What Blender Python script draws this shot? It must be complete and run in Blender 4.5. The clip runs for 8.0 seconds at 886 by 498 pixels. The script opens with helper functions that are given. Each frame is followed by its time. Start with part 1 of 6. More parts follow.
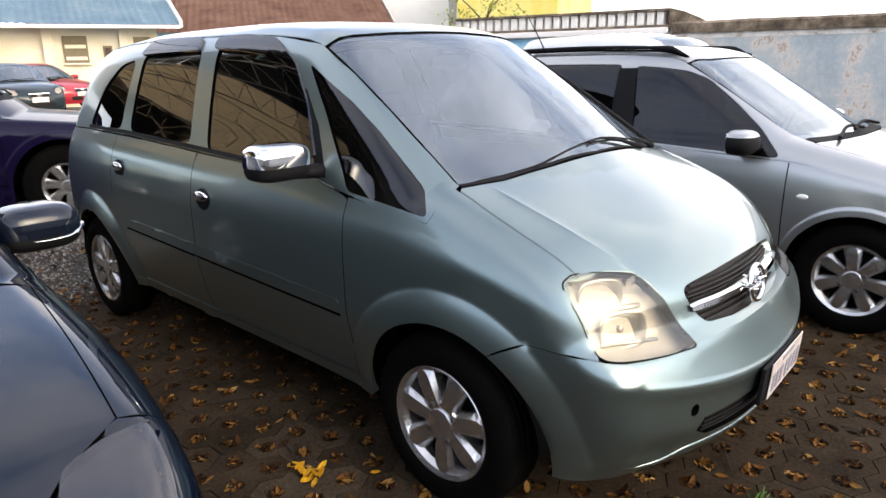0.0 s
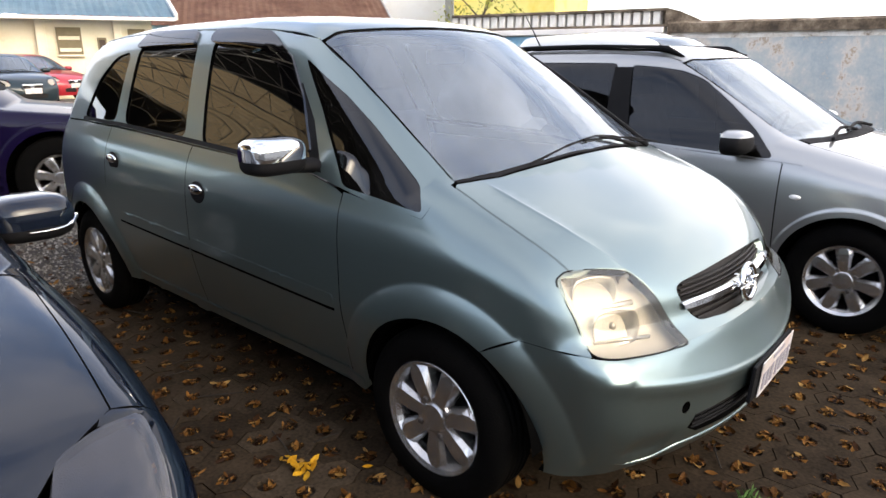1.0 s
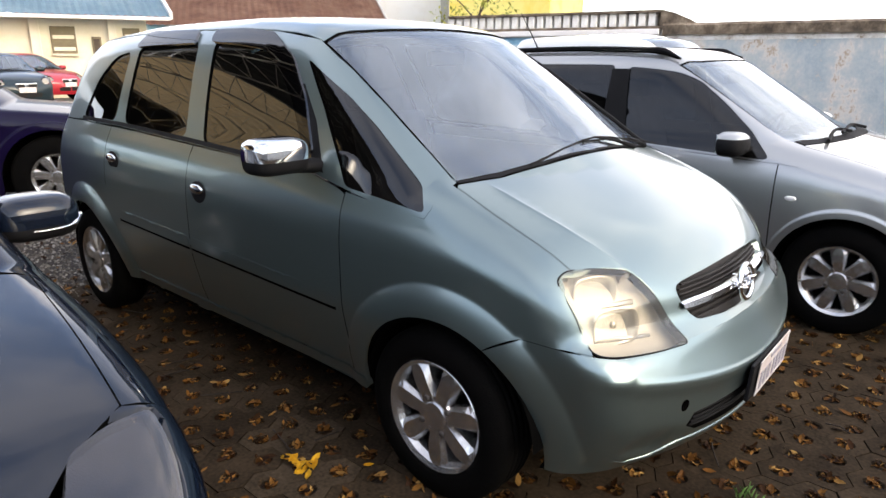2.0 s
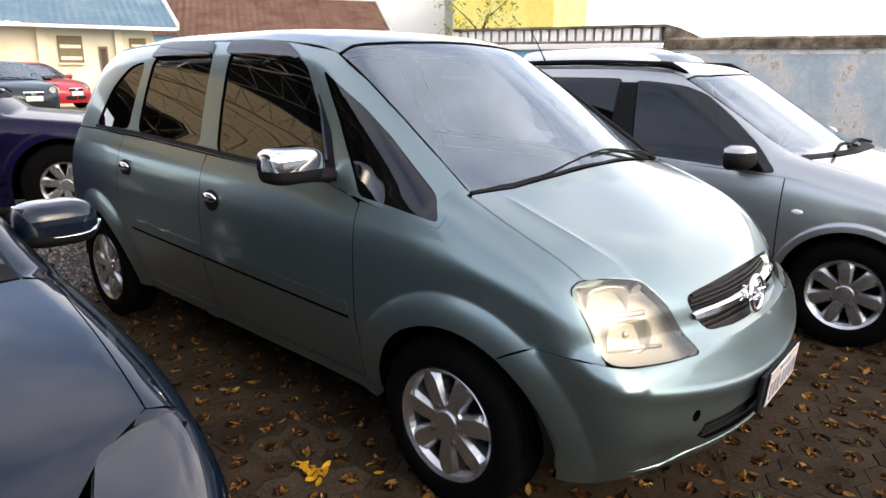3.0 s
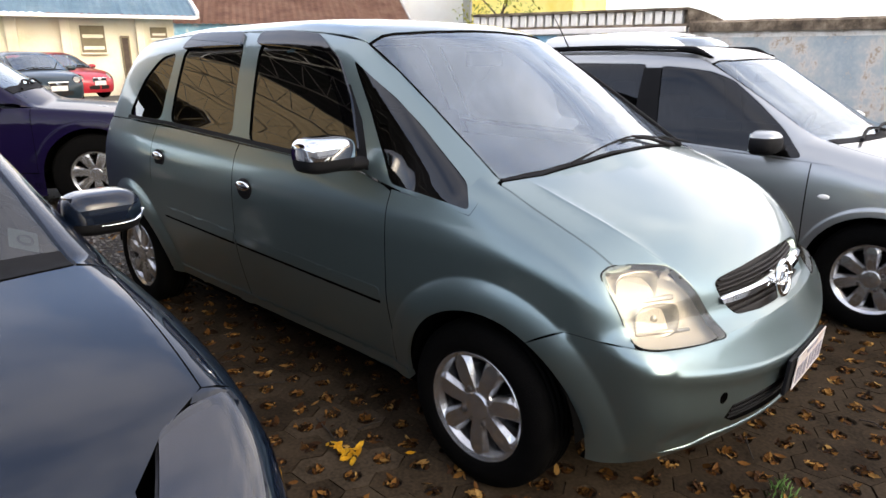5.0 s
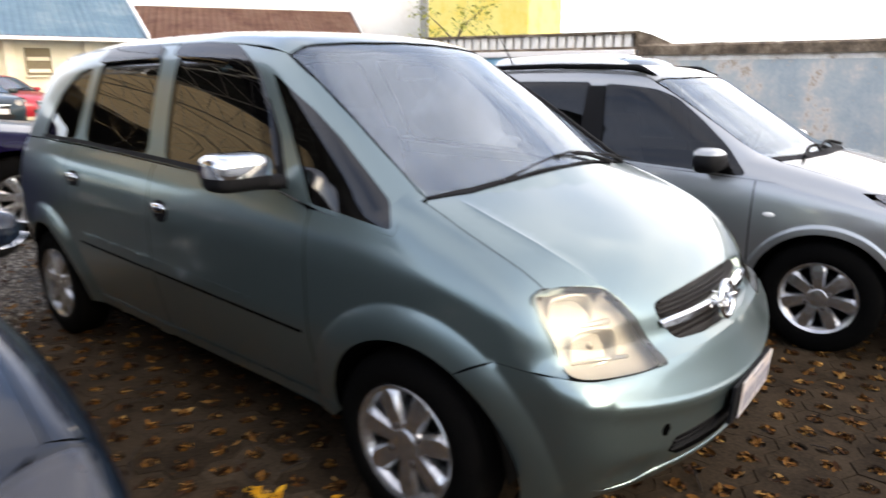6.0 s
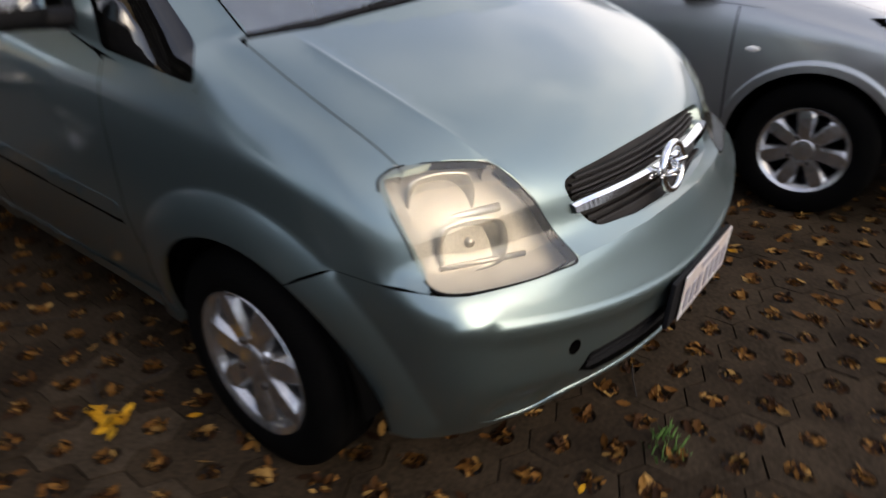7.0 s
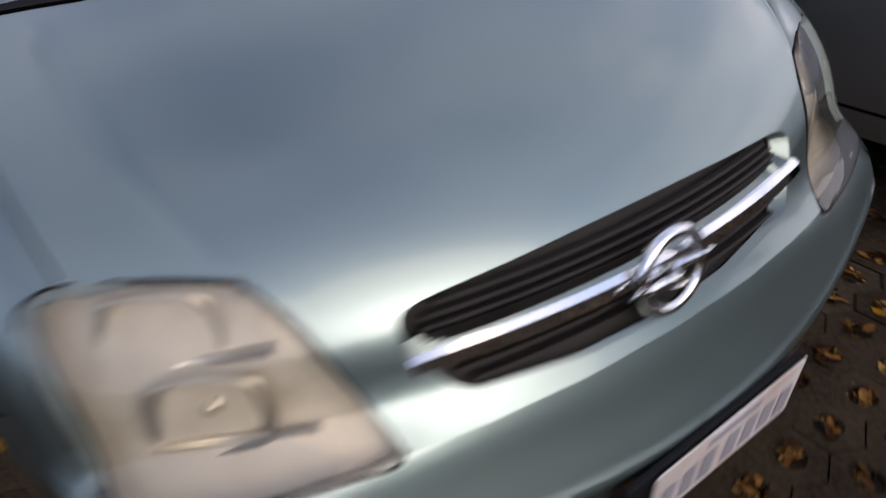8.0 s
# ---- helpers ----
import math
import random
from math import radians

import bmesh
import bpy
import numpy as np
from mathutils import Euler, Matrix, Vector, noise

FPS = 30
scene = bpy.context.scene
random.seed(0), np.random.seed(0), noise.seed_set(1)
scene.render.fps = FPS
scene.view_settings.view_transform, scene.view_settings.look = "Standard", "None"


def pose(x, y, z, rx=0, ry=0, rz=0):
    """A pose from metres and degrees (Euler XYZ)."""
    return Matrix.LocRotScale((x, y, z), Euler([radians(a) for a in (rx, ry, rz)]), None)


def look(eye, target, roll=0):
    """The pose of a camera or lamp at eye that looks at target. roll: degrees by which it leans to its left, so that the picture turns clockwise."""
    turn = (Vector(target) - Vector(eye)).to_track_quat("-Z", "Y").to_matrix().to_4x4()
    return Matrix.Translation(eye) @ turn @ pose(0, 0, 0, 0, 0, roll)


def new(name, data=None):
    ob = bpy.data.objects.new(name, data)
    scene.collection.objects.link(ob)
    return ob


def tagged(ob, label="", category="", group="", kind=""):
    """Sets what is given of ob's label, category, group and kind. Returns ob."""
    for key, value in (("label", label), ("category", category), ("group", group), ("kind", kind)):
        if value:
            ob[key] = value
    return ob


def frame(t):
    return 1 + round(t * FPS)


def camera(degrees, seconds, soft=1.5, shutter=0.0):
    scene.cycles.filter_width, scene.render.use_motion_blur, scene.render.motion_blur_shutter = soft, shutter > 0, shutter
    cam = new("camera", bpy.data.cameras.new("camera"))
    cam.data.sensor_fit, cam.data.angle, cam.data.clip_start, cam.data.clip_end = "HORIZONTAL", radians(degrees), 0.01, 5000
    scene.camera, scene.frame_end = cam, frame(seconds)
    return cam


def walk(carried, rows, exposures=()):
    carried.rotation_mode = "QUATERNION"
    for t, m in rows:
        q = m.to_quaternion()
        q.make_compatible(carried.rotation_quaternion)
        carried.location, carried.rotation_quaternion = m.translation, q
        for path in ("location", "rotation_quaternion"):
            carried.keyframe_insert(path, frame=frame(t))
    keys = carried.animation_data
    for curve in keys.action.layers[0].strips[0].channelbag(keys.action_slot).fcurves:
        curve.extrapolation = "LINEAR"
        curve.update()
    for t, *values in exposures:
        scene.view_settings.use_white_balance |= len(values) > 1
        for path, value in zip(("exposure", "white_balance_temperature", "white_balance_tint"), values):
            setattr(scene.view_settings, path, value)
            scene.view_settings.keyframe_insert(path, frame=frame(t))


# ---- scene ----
cam = camera(67.0, 8.0, shutter=0.85)
PATH = [
    (0, (1.32, -2.177, 1.42), (0.009, -0.769, 0.874), -1.1),
    (0.5, (1.32, -2.181, 1.419), (0.013, -0.77, 0.871), -0.5),
    (1, (1.323, -2.184, 1.418), (0.027, -0.765, 0.863), -0.3),
    (1.5, (1.323, -2.19, 1.42), (0.041, -0.763, 0.855), -0.2),
    (3, (1.306, -2.256, 1.421), (0.013, -0.822, 0.9), 0.4),
    (3.5, (1.307, -2.253, 1.416), (-0.017, -0.855, 0.876), -0.2),
    (4, (1.322, -2.286, 1.429), (-0.002, -0.901, 0.855), -0.7),
    (5.3, (1.308, -2.322, 1.435), (-0.016, -0.924, 0.893), 0.2),
    (5.5, (1.31, -2.29, 1.422), (0.013, -0.852, 0.921), 0.6),
    (6, (1.289, -2.122, 1.388), (0.035, -0.644, 0.895), -0.1),
    (6.3, (1.27, -1.917, 1.34), (0.122, -0.392, 0.741), 0.8),
    (6.5, (1.257, -1.787, 1.328), (0.119, -0.307, 0.612), 0.4),
    (6.7, (1.266, -1.681, 1.326), (0.115, -0.241, 0.549), -1.9),
    (7, (1.209, -1.503, 1.275), (0.066, -0.14, 0.36), -1.5),
    (7.2, (1.166, -1.325, 1.254), (-0.014, -0.008, 0.32), 1.7),
    (7.5, (1.113, -1.095, 1.268), (-0.141, 0.065, 0.228), 0.7),
    (7.7, (1.102, -0.93, 1.23), (-0.216, 0.138, 0.17), -1.8),
    (8, (1.102, -0.614, 1.25), (-0.302, 0.249, 0.117), -4.8),
]
walk(cam, [(t, look(e, g, r)) for t, e, g, r in PATH], [(0, 0.38, 7550, 17), (6.0, 0.38, 7550, 17), (6.6, -0.02, 7450, 15), (7.5, -0.60, 7500, 24), (8, -0.76, 7000, 24)])
from mathutils.geometry import delaunay_2d_cdt


# ---------------------------------------------------------------- light
SUN_DIR = Vector((0.89, 0.05, 0.43)).normalized()          # towards the veiled sun
world = bpy.data.worlds.new("sky")
scene.world = world
world.use_nodes = True
wn, wl = world.node_tree.nodes, world.node_tree.links
wn.clear()
sky = wn.new("ShaderNodeTexSky")
sky.sky_type, sky.sun_disc = "NISHITA", False
sky.sun_elevation = math.asin(SUN_DIR.z)
sky.sun_rotation = math.atan2(SUN_DIR.x, SUN_DIR.y)
sky.air_density, sky.dust_density, sky.ozone_density = 1.0, 2.5, 1.0
wco = wn.new("ShaderNodeTexCoord")
wmap = wn.new("ShaderNodeMapping")
wmap.inputs["Scale"].default_value = (1.0, 1.0, 2.2)
wno = wn.new("ShaderNodeTexNoise")
wno.inputs["Scale"].default_value, wno.inputs["Detail"].default_value, wno.inputs["Roughness"].default_value = 1.9, 6.0, 0.55
wra = wn.new("ShaderNodeValToRGB")
wra.color_ramp.elements[0].position, wra.color_ramp.elements[1].position = 0.36, 0.60
wmix = wn.new("ShaderNodeMix")
wmix.data_type = "RGBA"
wmix.inputs["B"].default_value = (17.4, 18.4, 19.8, 1)      # bright veil of cloud
wbg = wn.new("ShaderNodeBackground")
wbg.inputs["Strength"].default_value = 0.13
wout = wn.new("ShaderNodeOutputWorld")
wl.new(wco.outputs["Generated"], wmap.inputs["Vector"])
wl.new(wmap.outputs["Vector"], wno.inputs["Vector"])
wl.new(wno.outputs["Fac"], wra.inputs["Fac"])
# the cloud veil is thickest towards the bright side of the sky and low over the roofs
wdot, wside, wsep, wlow, wmax, wsc, wmul = (wn.new(k) for k in ("ShaderNodeVectorMath", "ShaderNodeMapRange", "ShaderNodeSeparateXYZ", "ShaderNodeMapRange", "ShaderNodeMath", "ShaderNodeMapRange", "ShaderNodeMath"))
wdot.operation, wmax.operation, wmul.operation = "DOT_PRODUCT", "MAXIMUM", "MULTIPLY"
wdot.inputs[1].default_value = Vector((0.2, 0.92, 0.28)).normalized()
wside.interpolation_type = wlow.interpolation_type = "SMOOTHSTEP"
wside.inputs["From Min"].default_value, wside.inputs["From Max"].default_value = 0.76, 1.0
wlow.inputs["From Min"].default_value, wlow.inputs["From Max"].default_value = 0.56, 0.14
wsc.inputs["To Min"].default_value, wsc.inputs["To Max"].default_value = 0.22, 1.15
wl.new(wco.outputs["Generated"], wdot.inputs[0]), wl.new(wco.outputs["Generated"], wsep.inputs["Vector"])
wl.new(wdot.outputs["Value"], wside.inputs["Value"]), wl.new(wsep.outputs["Z"], wlow.inputs["Value"])
wbear, wnorth, wlm = wn.new("ShaderNodeVectorMath"), wn.new("ShaderNodeMapRange"), wn.new("ShaderNodeMath")
wbear.operation, wlm.operation, wnorth.interpolation_type = "DOT_PRODUCT", "MULTIPLY", "SMOOTHSTEP"
wbear.inputs[1].default_value = (-0.20, 0.98, 0.0)
wnorth.inputs["From Min"].default_value, wnorth.inputs["From Max"].default_value = -0.35, 0.40
wl.new(wco.outputs["Generated"], wbear.inputs[0]), wl.new(wbear.outputs["Value"], wnorth.inputs["Value"])
wl.new(wlow.outputs["Result"], wlm.inputs[0]), wl.new(wnorth.outputs["Result"], wlm.inputs[1])
wl.new(wside.outputs["Result"], wmax.inputs[0]), wl.new(wlm.outputs["Value"], wmax.inputs[1])
wl.new(wra.outputs["Color"], wsc.inputs["Value"])
wfl = wn.new("ShaderNodeMapRange")
wfl.inputs["To Min"].default_value = 0.40
wl.new(wmax.outputs["Value"], wfl.inputs["Value"]), wl.new(wfl.outputs["Result"], wmul.inputs[0]), wl.new(wsc.outputs["Result"], wmul.inputs[1])
wl.new(wmul.outputs["Value"], wmix.inputs["Factor"])
wtint = wn.new("ShaderNodeMix")
wtint.data_type, wtint.blend_type = "RGBA", "MULTIPLY"
wtint.inputs["Factor"].default_value, wtint.inputs["B"].default_value = 1.0, (2.0, 2.55, 3.1, 1)
wl.new(sky.outputs["Color"], wtint.inputs["A"]), wl.new(wtint.outputs["Result"], wmix.inputs["A"])
wl.new(wmix.outputs["Result"], wbg.inputs["Color"])
wl.new(wbg.outputs["Background"], wout.inputs["Surface"])
sun = new("sun", bpy.data.lights.new("sun", "SUN"))
sun.data.energy, sun.data.angle, sun.data.color = 1.5, radians(48), (1.0, 0.80, 0.54)
sun.matrix_world = look(SUN_DIR * 30, (0, 0, 0))


# ---------------------------------------------------------------- materials
def mat(name, base, rough=0.5, metal=0.0, var=0.12, scale=6.0, fine=90.0, bump=0.0, coat=0.0, spec=0.5, second=None, rough_var=0.12, coat_rough=0.025, coat_ior=1.5):
    """A surface with broad stains and fine grain; second: a colour that the broad stains lead to."""
    m = bpy.data.materials.new(name)
    m.use_nodes = True
    n, l = m.node_tree.nodes, m.node_tree.links
    b = n["Principled BSDF"]
    co = n.new("ShaderNodeTexCoord")
    big, small = n.new("ShaderNodeTexNoise"), n.new("ShaderNodeTexNoise")
    big.inputs["Scale"].default_value, big.inputs["Detail"].default_value = scale, 5
    small.inputs["Scale"].default_value, small.inputs["Detail"].default_value = fine, 4
    l.new(co.outputs["Object"], big.inputs["Vector"]), l.new(co.outputs["Object"], small.inputs["Vector"])
    mix = n.new("ShaderNodeMix")
    mix.data_type = "RGBA"
    ramp = n.new("ShaderNodeMapRange")
    ramp.inputs["From Min"].default_value, ramp.inputs["From Max"].default_value = 0.3, 0.7
    l.new(big.outputs["Fac"], ramp.inputs["Value"]), l.new(ramp.outputs["Result"], mix.inputs["Factor"])
    s = second or tuple(c * (1 - var) for c in base)
    mix.inputs["A"].default_value, mix.inputs["B"].default_value = (*base, 1), (*s, 1)
    mul = n.new("ShaderNodeMix")
    mul.data_type, mul.blend_type = "RGBA", "MULTIPLY"
    mul.inputs["Factor"].default_value = 1.0
    gr = n.new("ShaderNodeMapRange")
    gr.inputs["To Min"].default_value, gr.inputs["To Max"].default_value = 1 - var, 1 + var
    l.new(small.outputs["Fac"], gr.inputs["Value"])
    l.new(mix.outputs["Result"], mul.inputs["A"]), l.new(gr.outputs["Result"], mul.inputs["B"])
    l.new(mul.outputs["Result"], b.inputs["Base Color"])
    rr = n.new("ShaderNodeMapRange")
    rr.inputs["To Min"].default_value, rr.inputs["To Max"].default_value = max(rough * (1 - rough_var), 0.01), min(rough * (1 + rough_var), 1)
    l.new(big.outputs["Fac"], rr.inputs["Value"]), l.new(rr.outputs["Result"], b.inputs["Roughness"])
    b.inputs["Metallic"].default_value, b.inputs["Coat Weight"].default_value = metal, coat
    b.inputs["Coat Roughness"].default_value, b.inputs["Specular IOR Level"].default_value = coat_rough, spec
    b.inputs["Coat IOR"].default_value = coat_ior
    if bump:
        bu = n.new("ShaderNodeBump")
        bu.inputs["Strength"].default_value, bu.inputs["Distance"].default_value = bump, 0.01
        l.new(small.outputs["Fac"], bu.inputs["Height"]), l.new(bu.outputs["Normal"], b.inputs["Normal"])
    return m


def glass(name, tint, ior=1.5, rough=0.01, haze=0.0, haze_colour=(0.8, 0.8, 0.8), gloss=(1, 1, 1)):
    """A thin pane: tinted see-through, with its mirror-like gloss by Fresnel, and a patchy film: a little dust, on some
    panes a painted sky sheen.
    """
    m = bpy.data.materials.new(name)
    m.use_nodes = True
    n, l = m.node_tree.nodes, m.node_tree.links
    n.clear()
    out, tr, gl, fr, mx = (n.new(k) for k in ("ShaderNodeOutputMaterial", "ShaderNodeBsdfTransparent", "ShaderNodeBsdfGlossy", "ShaderNodeFresnel", "ShaderNodeMixShader"))
    tr.inputs["Color"].default_value = (*tint, 1)
    gl.inputs["Roughness"].default_value, gl.inputs["Color"].default_value = rough, (*gloss, 1)
    fr.inputs["IOR"].default_value = ior
    under = tr.outputs[0]
    if haze:
        df, hz, no, mp = n.new("ShaderNodeBsdfDiffuse"), n.new("ShaderNodeMixShader"), n.new("ShaderNodeTexNoise"), n.new("ShaderNodeMapRange")
        df.inputs["Color"].default_value = (*haze_colour, 1)
        no.inputs["Scale"].default_value, no.inputs["Detail"].default_value = 7, 6
        mp.inputs["To Min"].default_value, mp.inputs["To Max"].default_value = haze * 0.4, haze * 1.6
        l.new(no.outputs["Fac"], mp.inputs["Value"]), l.new(mp.outputs["Result"], hz.inputs[0])
        l.new(tr.outputs[0], hz.inputs[1]), l.new(df.outputs[0], hz.inputs[2])
        under = hz.outputs[0]
    l.new(fr.outputs[0], mx.inputs[0]), l.new(under, mx.inputs[1]), l.new(gl.outputs[0], mx.inputs[2])
    l.new(mx.outputs[0], out.inputs["Surface"])
    return m


PAINT = mat("grey_green_paint", (0.193, 0.255, 0.256), 0.30, 0.86, 0.05, 1.6, 900, 0.0, 1.0, coat_ior=1.42, coat_rough=0.07)
SILVER = mat("silver_paint", (0.385, 0.395, 0.39), 0.32, 0.85, 0.04, 1.5, 900, 0.0, 1.0)
NAVY = mat("blue_black_paint", (0.003, 0.006, 0.013), 0.30, 0.0, 0.10, 2.0, 900, 0.0, 1.0, spec=0.02)
VIOLET = mat("dark_violet_paint", (0.005, 0.003, 0.018), 0.28, 0.0, 0.10, 2.0, 800, 0.0, 0.4, spec=0.02)
PETROL = mat("petrol_paint", (0.016, 0.028, 0.034), 0.30, 0.1, 0.10, 2.0, 800, 0.0, 0.8, spec=0.1)
RED = mat("red_paint", (0.42, 0.012, 0.022), 0.30, 0.1, 0.10, 2.0, 800, 0.0, 1.0)
GREY = mat("grey_paint", (0.20, 0.20, 0.19), 0.34, 0.5, 0.08, 2.0, 800, 0.0, 1.0)
# near-black for seams, recesses and inner parts, whose shade is in the colour
GAP = mat("black_seam", (0.002, 0.002, 0.002), 0.9, 0, 0.2, spec=0.02)
PLASTIC = mat("black_plastic", (0.007, 0.007, 0.008), 0.72, 0, 0.2, 9, 300, 0.15, spec=0.15)
GRILLE = mat("dark_grille_plastic", (0.010, 0.007, 0.006), 0.6, 0, 0.2, 9, 200, 0.1, spec=0.3)
TYRE = mat("tyre_rubber", (0.0022, 0.0022, 0.0022), 0.8, 0, 0.3, 11, 160, 0.35, spec=0.03, second=(0.0038, 0.0035, 0.0032))
ALLOY = mat("alloy", (0.55, 0.54, 0.53), 0.24, 0.92, 0.10, 14, 260, 0.03)
CHROME = mat("chrome", (0.86, 0.86, 0.86), 0.05, 1.0, 0.03, 12, 300)
STEEL = mat("brake_steel", (0.10, 0.09, 0.085), 0.55, 0.8, 0.3)
TRIM = mat("interior_trim", (0.045, 0.047, 0.052), 0.7, 0, 0.2, 9, 350, 0.25)
CLOTH = mat("seat_cloth", (0.40, 0.41, 0.44), 0.9, 0, 0.25, 12, 420, 0.4)
HEADLINING = mat("headlining", (0.42, 0.42, 0.40), 0.9, 0, 0.1)
WHITE = mat("white_plastic", (0.80, 0.79, 0.76), 0.4, 0, 0.06)
PLATE = mat("plate_grey", (0.74, 0.73, 0.72), 0.38, 0.2, 0.10, 12, 200, second=(0.60, 0.50, 0.44))
PLATE_INK = mat("plate_ink", (0.30, 0.29, 0.33), 0.5)
AMBER = mat("amber_lens", (0.55, 0.17, 0.03), 0.25, 0, 0.2)
REFLECTOR = mat("lamp_reflector", (0.80, 0.78, 0.73), 0.38, 1.0, 0.08, 25, 120)
BUCKET = mat("lamp_bucket", (0.58, 0.565, 0.53), 0.45, 0.25, 0.2, 20, 150, second=(0.46, 0.435, 0.39))
# blue-white film and bluish gloss: part of the sky's reflection is in the colour
GLASS_SCREEN = glass("windscreen_glass", (0.80, 0.86, 0.90), 2.0, 0.008, 0.10, (0.60, 0.71, 0.86), (0.84, 0.93, 1.0))
GLASS_DARK = glass("smoked_glass", (0.055, 0.055, 0.055), 1.95, 0.008, 0.006, (0.30, 0.28, 0.25))
GLASS_QUARTER = glass("quarter_glass", (0.030, 0.030, 0.034), 1.55, 0.008, 0.006, (0.30, 0.28, 0.25))
GLASS_WAGON = glass("wagon_glass", (0.06, 0.065, 0.07), 1.5, 0.008, 0.004, (0.30, 0.30, 0.30))
GLASS_MID = glass("tinted_glass", (0.20, 0.24, 0.25), 1.55, 0.012, 0.02)
GLASS_LAMP = glass("lamp_lens", (0.95, 0.91, 0.83), 1.5, 0.03, 0.05, (0.84, 0.82, 0.75))
GLASS_CLEAR = glass("clear_lamp_lens", (0.85, 0.86, 0.90), 1.6, 0.02, 0.16, (0.6, 0.62, 0.7))
# the lavender film paints reflected sky onto the lens
GLASS_PALE = glass("pale_lamp_lens", (0.22, 0.24, 0.32), 1.62, 0.02, 0.035, (0.40, 0.44, 0.60))
VISOR = glass("smoked_acrylic", (0.05, 0.05, 0.06), 1.56, 0.02, 0.004, (0.24, 0.24, 0.30))


# ---------------------------------------------------------------- building helpers
def part(name, bm, material, parent=None, label="", smooth=False):
    """Link a bmesh as one mesh object under a thing or a part."""
    me = bpy.data.meshes.new(name)
    bm.normal_update()
    bm.to_mesh(me)
    bm.free()
    for m in material if isinstance(material, (list, tuple)) else [material]:
        me.materials.append(m)
    if smooth:
        me.polygons.foreach_set("use_smooth", [True] * len(me.polygons))
    ob = new(name, me)
    ob.parent = parent
    return tagged(ob, label) if label else ob


def thing(name, label, category, group="", kind="", m=None):
    ob = new(name)
    ob.empty_display_size = 0.2
    if m:
        ob.matrix_world = m
    return tagged(ob, label, category, group, kind)


def box(bm, c, s, bevel=0.0, m=None, seg=2):
    r = bmesh.ops.create_cube(bm, size=1, matrix=(m or Matrix()) @ Matrix.Translation(c) @ Matrix.Diagonal((*s, 1)))
    if bevel:
        edges = list({e for v in r["verts"] for e in v.link_edges})
        bmesh.ops.bevel(bm, geom=edges, offset=bevel, segments=seg, affect="EDGES", profile=0.6)
    return r["verts"]


def boxpart(name, c, s, material, parent=None, bevel=0.004, label="", m=None):
    bm = bmesh.new()
    box(bm, c, s, bevel, m)
    return part(name, bm, material, parent, label)


def lathe(bm, prof, seg=48, m=None, close=False):
    """Turn a profile of (radius, along) about the y axis."""
    m = m or Matrix()
    rings = [[bm.verts.new(m @ Vector((r * math.cos(2 * math.pi * i / seg), a, r * math.sin(2 * math.pi * i / seg)))) for i in range(seg)] for r, a in prof]
    pairs = list(zip(rings[:-1], rings[1:])) + ([(rings[-1], rings[0])] if close else [])
    for p, q in pairs:
        for i in range(seg):
            bm.faces.new((p[i], p[(i + 1) % seg], q[(i + 1) % seg], q[i]))
    return rings


def tube(bm, pts, r, seg=8, closed=False, flat=1.0, caps=True):
    """A round or flattened bar along a polyline."""
    pts = [Vector(p) for p in pts]
    n, rings = len(pts), []
    for i, p in enumerate(pts):
        a, b = pts[(i - 1) % n if closed else max(i - 1, 0)], pts[(i + 1) % n if closed else min(i + 1, n - 1)]
        d = (b - a).normalized()
        s = d.cross(Vector((0, 0, 1)))
        s = s.normalized() if s.length > 1e-4 else Vector((1, 0, 0))
        u = s.cross(d)
        rad = r[i] if isinstance(r, (list, tuple)) else r
        rings.append([bm.verts.new(p + rad * (math.cos(k * 2 * math.pi / seg) * s + flat * math.sin(k * 2 * math.pi / seg) * u)) for k in range(seg)])
    for i in range(n if closed else n - 1):
        p, q = rings[i], rings[(i + 1) % n]
        for k in range(seg):
            bm.faces.new((p[k], p[(k + 1) % seg], q[(k + 1) % seg], q[k]))
    if caps and not closed:
        bm.faces.new(rings[0]), bm.faces.new(rings[-1][::-1])
    return rings


# ---------------------------------------------------------------- curved body skins
def curve(v, xs, ys):
    """A smooth curve through a few stations."""
    xs, ys = np.array(xs, float), np.array(ys, float)
    v = np.clip(np.asarray(v, float), xs[0], xs[-1])
    h = np.diff(xs)
    d = np.diff(ys) / h
    s = np.zeros(len(xs))
    s[0], s[-1] = d[0], d[-1]
    for i in range(1, len(xs) - 1):
        s[i] = 0 if d[i - 1] * d[i] <= 0 else 2 * d[i - 1] * d[i] / (d[i - 1] + d[i])
    i = np.clip(np.searchsorted(xs, v, side="right") - 1, 0, len(xs) - 2)
    t = (v - xs[i]) / h[i]
    return (2 * t**3 - 3 * t**2 + 1) * ys[i] + (t**3 - 2 * t**2 + t) * h[i] * s[i] + (3 * t**2 - 2 * t**3) * ys[i + 1] + (t**3 - t**2) * h[i] * s[i + 1]


def soft_max(a, b, k):
    h = np.clip(0.5 + 0.5 * (a - b) / k, 0, 1)
    return b * (1 - h) + a * h + k * h * (1 - h)


def ease(a, b, v):
    t = np.clip((v - a) / (b - a), 0, 1)
    return t * t * (3 - 2 * t)


